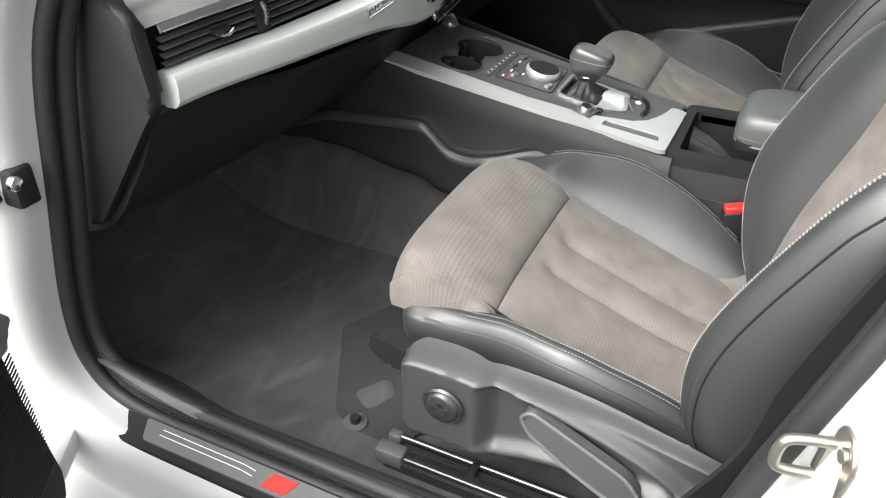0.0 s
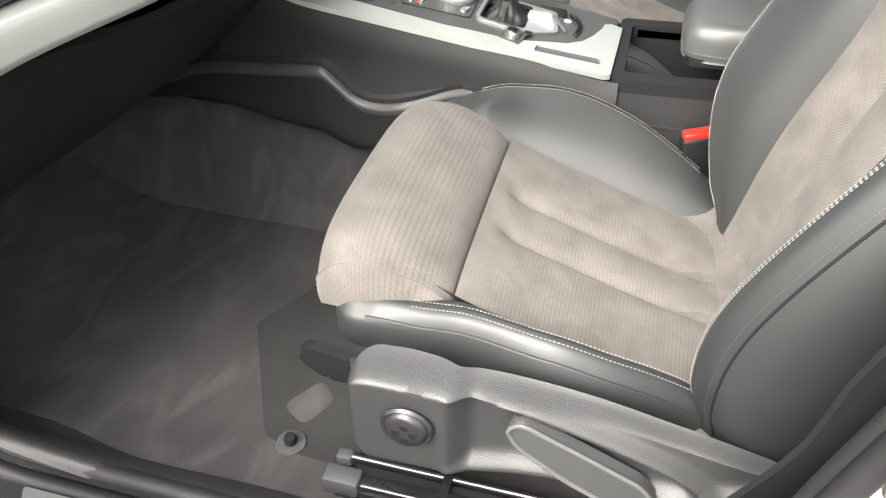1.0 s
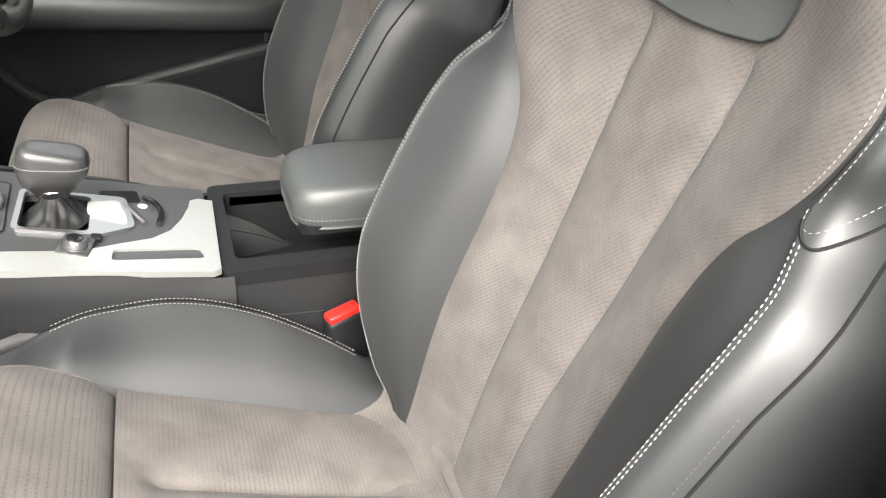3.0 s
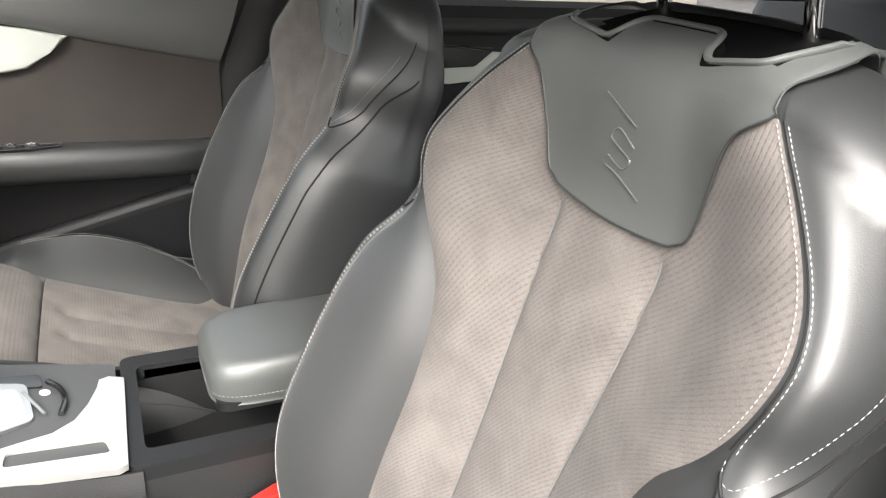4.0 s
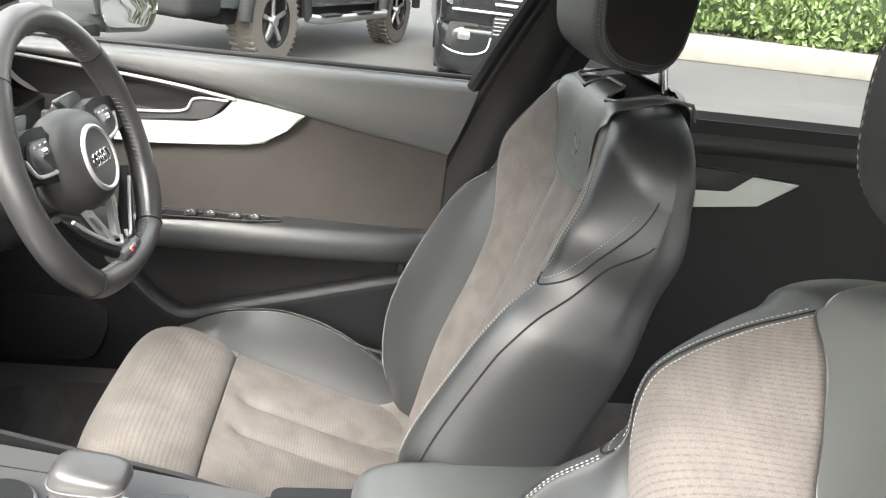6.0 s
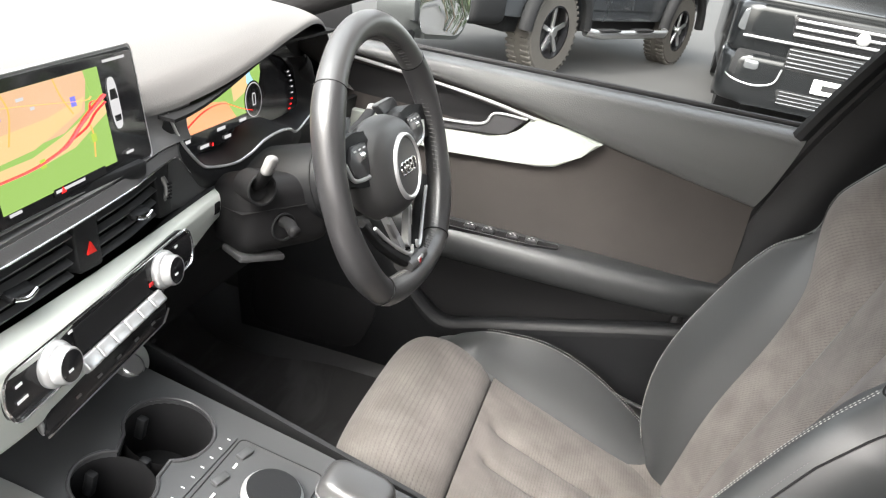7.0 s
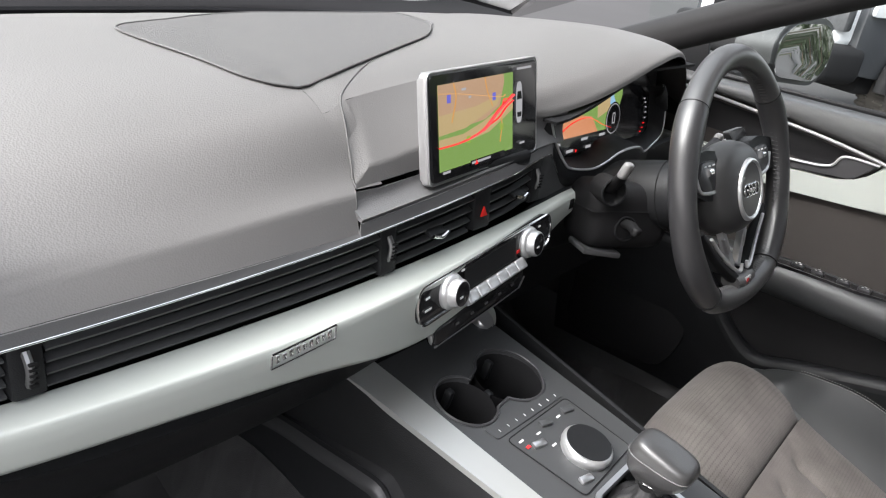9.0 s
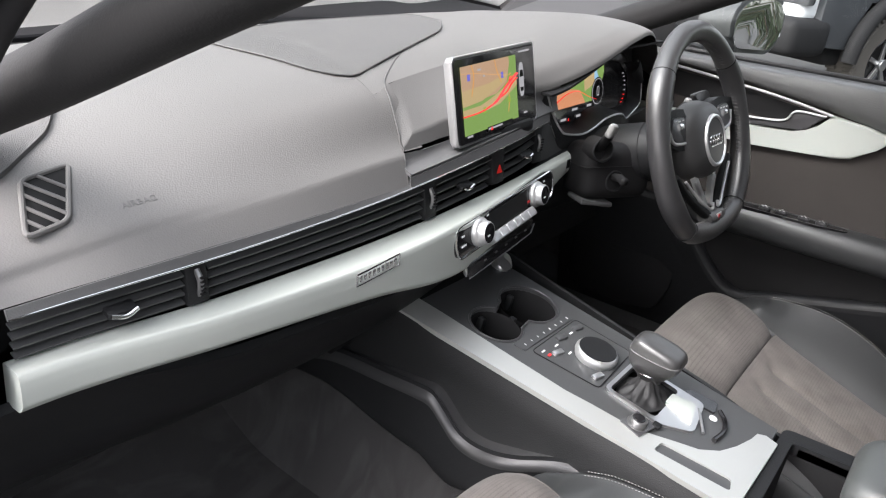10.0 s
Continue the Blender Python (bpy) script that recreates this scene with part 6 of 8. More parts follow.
rid_d = curve1([0.44, 0.50, 0.58, 0.68, 0.78, 0.84, 0.885, 0.91, 0.935, 0.96, 0.99, 1.03, 1.06, 1.09, 1.14], [0.055, 0.085, 0.104, 0.108, 0.098, 0.082, 0.058, 0.053, 0.057, 0.056, 0.047, 0.032, 0.020, 0.010, -0.015])
out_w = curve1([0.44, 0.55, 0.7, 0.83, 0.87, 0.91, 0.96, 1.01, 1.06, 1.10, 1.14], [0.240, 0.257, 0.267, 0.270, 0.260, 0.250, 0.252, 0.236, 0.208, 0.176, 0.145])
seam_x = curve1([0.44, 0.57, 0.66, 0.76, 0.86, 0.95], [0.042, 0.043, 0.048, 0.056, 0.063, 0.066])


SEAT_SIDE = [1, False]  # the side that faces the door, and whether its bolster is worn low, for the seat being built


def back_pt(s, z):
    k, sg = abs(s), (1 if s >= 0 else -1)
    fw, fd, rw, rd, ow = fab_w(z), fab_d(z), rid_w(z), rid_d(z), out_w(z)
    inner = smooth(0.66, 0.44, z) if sg != SEAT_SIDE[0] else 0.0
    rw, rd, ow = rw - 0.024 * inner, rd - 0.030 * inner, ow - 0.050 * inner
    if sg == SEAT_SIDE[0]:
        more = 0.012 * smooth(0.90, 0.85, z)
        rw, ow = rw + more, ow + more
    b = back_base(z)
    if k <= 1:
        x = fw * s
        pl = sum(math.exp(-((x - q) / 0.0045) ** 2) + 0.7 * math.exp(-((x - q) / 0.016) ** 2) for q in (seam_x(z), -seam_x(z)))
        d = fd * smooth(0.30, 1.0, k) ** 1.15 - 0.0042 * pl * (1 - smooth(0.94, 0.97, z)) + 0.004 * (1 - k * k)
        return b + BACK_N * d + Vector((sg * fw * k, 0, 0))
    prof = [(fw, fd), (fw + 0.35 * (rw - fw), fd + 0.5 * (rd - fd)), (rw - min(0.006, 0.3 * (rw - fw)), rd - min(0.004, 0.2 * (rd - fd))), (rw, rd), (rw + 0.45 * (ow - rw), rd - 0.007), (ow - 0.004, rd - 0.040), (ow, rd - 0.085), (ow - 0.004, -0.05), (ow - 0.02, -0.085), (ow - 0.08, -0.10), (0.02, -0.105)]
    p = along(prof, (k - 1) / 2)
    return b + BACK_N * p.y + Vector((sg * p.x, 0, 0))


def shoulder_pt(s, z):
    """The backrest's side, domed over at the top."""
    z0 = 1.070 - 0.050 * smooth(1.5, 2.2, abs(s))
    if z <= z0:
        return back_pt(s, z)
    a = (z - z0) / (1.112 - z0) * math.pi / 2
    p = back_pt(s, z0)
    c = Vector((math.copysign(0.085, p.x), -0.262, 1.099))
    k = 1 - max(0.0, math.cos(a))
    return Vector((p.x + (c.x - p.x) * k, p.y + (c.y - p.y) * k, p.z + (c.z - p.z) * math.sin(a)))


def on_back(s, z, lift):
    e = 0.004
    a = back_pt(s + e * 4, z) - back_pt(s - e * 4, z)
    b = back_pt(s, z + e) - back_pt(s, z - e)
    n = a.cross(b).normalized()
    if n.y < 0:
        n = -n
    return back_pt(s, z) + n * lift


def build_seat(cx, label, outer):
    SEAT_SIDE[:] = outer, outer < 0
    seat = thing("car_seat", label, "car seat", "front seats")
    seat.location = (cx, 0, 0)
    # cushion
    part("seat_insert", grid(cushion_pt, lin(-1, 1, 61), lin(-0.07, 0.3035, 64), uv=(0.178, 1.0)), "fabric", seat, "taupe suede insert with woven emboss")
    for sg in (-1, 1):
        part("end_seam", tube([front_pt(sg * 1.05, v) for v in lin(0.1, 0.86, 29)], 0.0011, 6), "fabric", seat)
    part("thigh_support", grid(front_pt, lin(-1.25, -1.02, 6) + lin(-1, 1, 41) + lin(1.02, 1.25, 6), lin(0, 1, 37), uv=(0.182, 0.26)), "fabric_thigh", seat, "taupe suede thigh support")
    for sg in (-1, 1):
        part("seat_bolster", grid(lambda s, y, sg=sg: bolster_pt(sg * s, y), lin(1, 3, 41), lin(-0.12, 0.44, 80)), "leather", seat, "black leather side bolster")
        for off in (-0.004, 0.006):
            line = []
            for y in lin(0.035, 0.345 if sg == outer else 0.372, 90):
                p = cushion_pt(sg * 1.66, y)
                line.append(p + Vector((sg * off, 0, 0.0012)))
            part("stitching", stitches(line, 0.0036, 0.0010, 0.00065), "stitch", seat, "pale double stitching")
        pipe = [cushion_pt(sg * 2.12, y) + Vector((sg * 0.001, 0, 0)) for y in lin(-0.02, 0.395, 60)]
        part("piping", tube(pipe, 0.0016, 6), "leather", seat)
    part("rear_cover", grid(lambda x, y: Vector((x, y, 0.455 + 0.012 * smooth(0.0, -0.10, y) + 0.03 * smooth(0.15, 0.24, abs(x)) * smooth(0.06, -0.02, y))), lin(-0.232, 0.232, 30), lin(-0.12, 0.05, 14), 0.008), "fabric", seat, "suede fabric between cushion and backrest")
    part("rear_roll", tube(spline([(-0.165, -0.030, 0.470), (-0.10, -0.030, 0.468), (0.0, -0.030, 0.467), (0.10, -0.030, 0.468), (0.165, -0.030, 0.470)], 24), 0.013, 10, flat=0.8), "fabric", seat, "suede roll along the foot of the backrest")
    # front apron below the thigh support
    part("apron", grid(lambda s, v: Vector((0.20 * s, 0.434 - 0.03 * s ** 4 - 0.09 * v, 0.522 - 0.13 * v)), lin(-1, 1, 16), lin(0, 1, 5), 0.004), "plastic", seat)
    # backrest
    part("back_insert", grid(back_pt, lin(-1, 1, 81), lin(0.445, 1.078, 110), uv=(0.165, 1.08)), "fabric_back", seat, "taupe suede back insert with woven emboss")
    for sg in (-1, 1):
        part("back_bolster", grid(lambda s, z, sg=sg: shoulder_pt(sg * s, z), lin(1, 3, 61), lin(0.44, 1.112, 118)), "leather", seat, "black leather back bolster")
        part("shoulder_cap", grid(lambda s, z, sg=sg: shoulder_pt(sg * s, z), lin(0.72, 1.02, 10), lin(1.068, 1.112, 18)), "leather", seat)
        for off in (-0.03, 0.03):
            part("stitching", stitches([on_back(sg * (1.60 + off), z, 0.0008) for z in lin(0.47, 0.885, 110)], 0.0036, 0.0010, 0.0006), "stitch", seat)
        for at in (0.985, 1.60):
            part("stitching", stitches([on_back(sg * at, z, 0.0008) for z in lin(0.905, 1.066, 60)], 0.0034, 0.0007, 0.00042), "stitch", seat)
        part("ridge_seam", tube([on_back(sg * 1.3, z, 0.0001) for z in lin(0.905, 1.068, 60)], 0.0006, 6), "black", seat)
        part("side_seam", tube([on_back(sg * 1.90, z, 0.0004) for z in lin(0.46, 0.80, 50)] + [on_back(sg * p.x, p.y, 0.0004) for p in spline([(1.90, 0.80, 0), (1.94, 0.87, 0), (2.06, 0.93, 0), (2.24, 0.975, 0)], 24)[1:]], 0.0013, 6), "black", seat)
        part("stitching", stitches([on_back(sg * 1.86, z, 0.0006) for z in lin(0.46, 0.80, 60)], 0.0034, 0.0007, 0.0003), "dark_stitch", seat)
        sweep = spline([(1.52, 0.894, 0), (1.64, 0.884, 0), (1.76, 0.886, 0), (1.90, 0.905, 0), (2.02, 0.945, 0), (2.10, 0.99, 0), (2.12, 1.03, 0), (2.10, 1.066, 0)], 60)
        part("shoulder_seam", tube([on_back(sg * p.x, p.y, 0.0004) for p in sweep], 0.0011, 6), "black", seat)
        part("stitching", stitches([on_back(sg * (p.x - 0.05), p.y + 0.006, 0.0006) for p in sweep], 0.0034, 0.0007, 0.00034), "stitch", seat)
    for sg in (-1, 1):
        part("insert_seam", tube([on_back(sg * seam_x(z) / fab_w(z), z, 0.0006) for z in lin(0.46, 0.955, 60)], 0.0008, 5), "dark_stitch", seat)
    # leather shield below the headrest, flaring to the shoulders
    half = curve1([0.0, 0.06, 0.15, 0.5, 0.8, 1.0], [0.072, 0.084, 0.090, 0.100, 0.112, 0.138])

    cap = spline([(-0.186, 1.072, 0), (-0.1905, 1.084, 0), (-0.200, 1.0945, 0), (-0.218, 1.103, 0), (-0.245, 1.110, 0), (-0.275, 1.113, 0), (-0.298, 1.098, 0), (-0.306, 1.050, 0)], 33)

    def shield(u, v):
        """From the lower edge up to the bend (v = 0.5), then over the top to the rear."""
        if v <= 0.5:
            z = 0.962 + (1.072 - 0.962) * v * 2 + 0.006 * u * u * (1 - v * 2)
            return on_back(max(-1.02, min(1.02, u * half(v * 2) / fab_w(z))), z, 0.0035)
        p = on_back(max(-1.02, min(1.02, u * half(1.0) / fab_w(1.072))), 1.072, 0.0035)
        q = cap[int(round((v - 0.5) * 2 * 32))]
        t = (v - 0.5) * 2
        fall = 0.014 * abs(u) ** 4 * smooth(0.0, 0.5, t)
        return Vector((p.x * (1 - 0.03 * t - 0.22 * smooth(0.5, 1.0, t)), p.y + (q.x - cap[0].x), p.z + (q.y - cap[0].y) - fall))
    def in_well(p):
        return -0.262 < p.y < -0.190 - 0.026 * (1 - smooth(0.038, 0.052, abs(p.x))) and abs(p.x) < 0.111 and p.z > 1.08
    skin = grid(shield, lin(-1, 1, 81), lin(0, 1, 65))
    bmesh.ops.delete(skin, geom=[f for f in skin.faces if in_well(f.calc_center_median())], context="FACES")
    part("shield", skin, "leather_grey", seat, "smooth grey leather shield with an embossed badge")
    part("shield_edge", tube([shield(-1, v) for v in lin(0.80, 0, 52)] + [shield(u, 0) for u in lin(-0.9, 0.9, 16)] + [shield(1, v) for v in lin(0, 0.80, 52)], 0.0009, 6), "leather", seat)
    for sg in (-1, 1):
        part("stitching", stitches([shield(sg * 1.03, v) + Vector((0, 0, 0.0012)) for v in lin(0.56, 0.80, 34)], 0.0034, 0.0007, 0.00036), "dark_stitch", seat)
    em = [on_back(a / fab_w(z), z, 0.0034) for a, z in ((0.03, 1.052), (0.012, 1.045), (-0.012, 1.035))]
    part("emboss", tube(spline(em, 10), 0.0013, 8, flat=0.5), "leather_grey", seat)
    em = [on_back(a / fab_w(z), z, 0.0034) for a, z in ((-0.014, 1.020), (0.006, 1.030), (0.014, 1.022), (0.002, 1.016), (-0.012, 1.010), (-0.004, 1.002), (0.014, 1.008))]
    part("emboss", tube(spline(em, 30), 0.0013, 8, flat=0.5), "leather_grey", seat)
    em = [on_back(a / fab_w(z), z, 0.0034) for a, z in ((0.016, 1.000), (-0.002, 0.996), (-0.03, 0.985))]
    part("emboss", tube(spline(em, 10), 0.0013, 8, flat=0.5), "leather_grey", seat)
    well = rounded([(0.116, -0.222), (0.106, -0.187), (0.050, -0.190), (0.040, -0.216), (-0.040, -0.216), (-0.050, -0.190), (-0.106, -0.187), (-0.116, -0.222), (-0.108, -0.292), (0.108, -0.292)], 0.010)

    def top_z(x, y):
        u = x / 0.137
        d = y - shield(u, 0.5).y + cap[0].x
        k = next((i for i in range(32) if cap[i + 1].x <= d), 31)
        f = max(0.0, min(1.0, (cap[k].x - d) / (cap[k].x - cap[k + 1].x)))
        return shield(u, 0.5 + k / 64).z * (1 - f) + shield(u, 0.5 + (k + 1) / 64).z * f

    def recess(x, v):
        y = -0.189 - 0.026 * (1 - smooth(0.038, 0.052, abs(x)))
        return Vector((x, y, top_z(x, y) + 0.001)).lerp(Vector((x, y - 0.016, 1.060)), v)
    # the recess is coloured near-black to stand for the shade inside it
    part("headrest_guide", join(grid(recess, lin(-0.104, 0.104, 61), lin(0, 1, 4), 0.002), grid(lambda x, v: Vector((x * (1 - 0.25 * v), -0.19 - 0.080 * v, top_z(max(-0.09, min(0.09, x)), -0.19 - 0.080 * v) - 0.014 + 0.008 * v)), lin(-0.112, 0.112, 24), lin(0, 1, 10), 0.002)), "recess_shade", seat, "recess round the headrest posts, its deep shade painted near-black")
    part("guide_rim", tube([(x, y, top_z(x, y) + 0.0012) for x, y in well[5:43]], 0.0028, 10, flat=0.9), "leather_grey", seat, "moulded rim of the recess")
    # headrest
    hr = part("headrest", headrest_mesh(), "leather", seat, "black leather headrest")
    for sg in (-1, 1):
        part("post", tube([(sg * 0.074, -0.262, 1.08), (sg * 0.074, -0.250, 1.13), (sg * 0.074, -0.235, 1.20)], 0.006, 12), "chrome", hr, "chrome headrest post")
        seam = [hr_side(sg, y, z) for y, z in hr_loop()]
        part("seam_piping", tube(seam, 0.0018, 6, closed=True), "leather", hr)
        st = [Vector((sg * 0.1124, -0.205 + (y + 0.205) * 0.941, 1.237 + (z - 1.237) * 0.924)) for y, z in hr_loop()]
        part("stitching", stitches(st + st[:1], 0.0042, 0.0012, 0.00048), "stitch", hr)
        if sg != outer:
            part("side_panel", prism([((y + 0.205) * 0.84, (z - 1.237) * 0.84) for y, z in hr_loop()], sg * 0.0035, 0.001, m=frame_axes((sg * 0.118, -0.205, 1.237), (0, 1, 0), (0, 0, 1))), "black", hr, "matt black side panel")
            continue
        part("side_button", lathe([(0.0, 0.004), (0.011, 0.004), (0.0125, 0.006), (0.014, 0.006), (0.0155, 0.002), (0.019, 0.0055), (0.0225, 0.004), (0.024, 0.0)], 36, frame_axes((sg * 0.118, -0.209, 1.177), (0, sg, 0), (0, 0, 1)) ), "leather", hr, "round button on the headrest side")
    # rear shell of the backrest and lower frame
    part("side_foot", box(0.44, 0.30, 0.06, 0.02, m=pose(0, 0.17, 0.37)), "black", seat)
    for x in (outer * 0.285, outer * -0.22):
        rail = part("seat_rail", box(0.048, 0.56, 0.022, 0.004, m=pose(x, 0.135, 0.327)), "gloss", seat, "black steel seat rail")
        part("rail_end", box(0.026, 0.045, 0.026, 0.005, m=pose(x + outer * 0.012, 0.405, 0.338)), "plastic_light", rail, "grey plastic end cap")
        part("rail_end", box(0.016, 0.02, 0.022, 0.004, m=pose(x - outer * 0.016, 0.412, 0.340)), "plastic_light", rail)
        part("outer_bar", box(0.020, 0.53, 0.012, 0.004, 3, m=pose(x + outer * 0.013, 0.118, 0.344)), "rail", rail, "bright-edged steel bar")
        part("inner_bar", tube([(x - outer * 0.017, -0.14, 0.345), (x - outer * 0.017, 0.41, 0.345)], 0.0048, 12), "rail", rail)
        part("rail_groove", box(0.014, 0.54, 0.004, 0.001, m=pose(x - outer * 0.004, 0.125, 0.340)), "black", rail)
        part("clip", box(0.040, 0.012, 0.010, 0.002, m=pose(x - outer * 0.002, 0.285, 0.346)), "gloss", rail)
        for k in range(3):
            part("rail_slot", box(0.010, 0.003, 0.002, m=pose(x + outer * 0.013, 0.365 - 0.008 * k, 0.3502)), "black", rail)
    if outer:
        valance(seat, outer)
    return seat


def hr_loop():
    return rounded([(-0.146, 1.136), (-0.250, 1.126), (-0.264, 1.225), (-0.255, 1.332), (-0.185, 1.348), (-0.132, 1.245)], 0.05, 9)


def hr_side(sg, y, z):
    return Vector((sg * 0.1175, -0.205 + (y + 0.205) * 0.875, 1.237 + (z - 1.237) * 0.875))


def headrest_mesh():
    prof = hr_loop()
    cy, cz_ = -0.205, 1.237
    n = len(prof)
    ks = lin(-1, 1, 41)

    def f(u, s):
        i = int(round(u * n)) % n
        y, z = prof[i]
        k = abs(s)
        if k < 0.6:
            x, q = s / 0.6 * 0.086, 1.0 + 0.03 * (1 - (k / 0.6) ** 2)
        elif k < 0.85:
            a = (k - 0.6) / 0.25 * math.pi / 2
            x, q = math.copysign(0.086 + 0.0305 * math.sin(a), s), 1.0 - 0.13 * (1 - math.cos(a))
        else:
            t = (k - 0.85) / 0.15
            x, q = math.copysign(0.1165 + 0.0025 * math.sin(t * math.pi / 2), s), 0.87 * (1 - t) + 0.01
        flat = 1 - 0.02 * k
        return Vector((x, cy + (y - cy) * q, cz_ + (z - cz_) * q * flat))
    us = [i / n for i in range(n + 1)]
    return grid(f, us, ks)


def valance(seat, sg):
    """Plastic side cover with switch, lever and pull handle; sg is the side."""
    x0 = 0.279
    top = curve1([-0.06, 0.04, 0.14, 0.27, 0.34, 0.375, 0.394], [0.490, 0.510, 0.532, 0.549, 0.552, 0.545, 0.515])
    bot = curve1([-0.06, 0.0, 0.06, 0.12, 0.2, 0.27, 0.36, 0.394], [0.46, 0.43, 0.412, 0.418, 0.412, 0.396, 0.404, 0.44])
    crest = curve1([-0.06, 0.0, 0.06, 0.14, 0.22, 0.30], [0.435, 0.446, 0.480, 0.509, 0.530, 0.543])

    def cover(y, v):
        z = top(y) + (bot(y) - top(y)) * v
        edge = smooth(0, 0.10, v) * smooth(1, 0.90, v) * smooth(0.394, 0.380, y)
        pad = 0.028 * smooth(0.252, 0.280, y) * smooth(0.394, 0.374, y) * smooth(0.400, 0.425, z) * smooth(0.556, 0.538, z)
        ridge = 0.016 * math.exp(-((z - crest(y)) / 0.010) ** 2) * smooth(0.29, 0.25, y)
        low = 0.016 * math.exp(-((z - bot(y) - 0.022) / 0.012) ** 2) * smooth(0.29, 0.25, y)
        return Vector((sg * (x0 - 0.014 + 0.020 * edge + pad + ridge + low), y, z))
    v = part("side_cover", grid(cover, lin(-0.06, 0.394, 110), lin(0, 1, 60), 0.004), "valance", seat, "dark grey plastic seat side cover")
    hm = frame_axes((sg * (x0 + 0.016), 0, 0), (0, 1, 0), (0, 0, 1))
    lever = rounded([(0.219, 0.512), (0.206, 0.489), (0.156, 0.453), (0.096, 0.422), (0.066, 0.428), (0.062, 0.442), (0.082, 0.468), (0.139, 0.495), (0.205, 0.525)], 0.010)
    ph = part("pull_handle", prism(lever, sg * 0.016, 0.006, 3, m=hm), "plastic_light", v, "grey pull lever")
    part("handle_rim", tube([hm @ Vector((y * 0.985 + 0.002, z, sg * 0.0165)) for y, z in lever], 0.0026, 8, closed=True), "rim_plastic", ph, "raised lip of the lever")
    sm = frame_axes((sg * (x0 + 0.0395), 0.316, 0.492), (0, sg, 0), (0, 0, 1))
    sw = part("lumbar_switch", lathe([(0.0, 0.009), (0.017, 0.008), (0.021, 0.006), (0.023, 0.002), (0.0255, 0.003), (0.028, 0.0)], 40, sm), "gloss_grey", v, "round four-way lumbar switch")
    for dx, dy in ((0.009, 0), (-0.009, 0), (0, 0.009), (0, -0.009)):
        part("dimple", disc(0.0048, 0.0012, 18, 0.0005, sm @ pose(dx, dy, 0.0078)), "plastic", sw)
    part("front_lever", prism(rounded([(0.375, 0.498), (0.412, 0.500), (0.440, 0.507), (0.462, 0.500), (0.455, 0.482), (0.428, 0.462), (0.375, 0.464)], 0.010), sg * 0.016, 0.005, 3, m=frame_axes((sg * 0.240, 0, 0), (0, 1, 0), (0, 0, 1))), "plastic", v)


# darker than any black plastic: the recess's shade is put into the colour
M["recess_shade"] = material("recess_shade_black", (0.0025, 0.0025, 0.0027), 0.85, vary=0.0, spec=0.1)
M["rail"] = material("rail_steel", (0.10, 0.10, 0.105), 0.22, metal=0.9, vary=0.1, big=60)
M["leather_grey"] = material("leather_smooth", (0.066, 0.071, 0.069), 0.44, grain=0.10, scale=900, kind="voronoi", vary=0.06, spec=0.8, wear=0.03)
M["plastic_light"] = material("grey_plastic", (0.048, 0.049, 0.05), 0.5, grain=0.15, scale=900, kind="voronoi")
M["rim_plastic"] = material("pale_grey_plastic", (0.085, 0.086, 0.087), 0.42, vary=0.05)
M["gloss_grey"] = material("switch_black", (0.02, 0.02, 0.021), 0.3, vary=0.05)


def build_buckles():
    for x, y, z in ((-0.156, 0.046, 0.543),):
        b = thing("belt_buckle", "black seat-belt buckle with a red release button", "belt buckle")
        m = frame_axes((x, y, z), (0.30, -0.93, 0.15), (-0.10, 0.20, 1))
        part("body", box(0.05, 0.085, 0.024, 0.006, 3, m=m @ pose(0, -0.045, 0)), "plastic", b)
        part("release_button", box(0.045, 0.012, 0.019, 0.004, 3, m=m @ pose(0, 0.0, 0)), "red", b, "red release button")
        part("stem", box(0.02, 0.10, 0.01, 0.003, m=m @ pose(0, -0.13, 0)), "black", b)


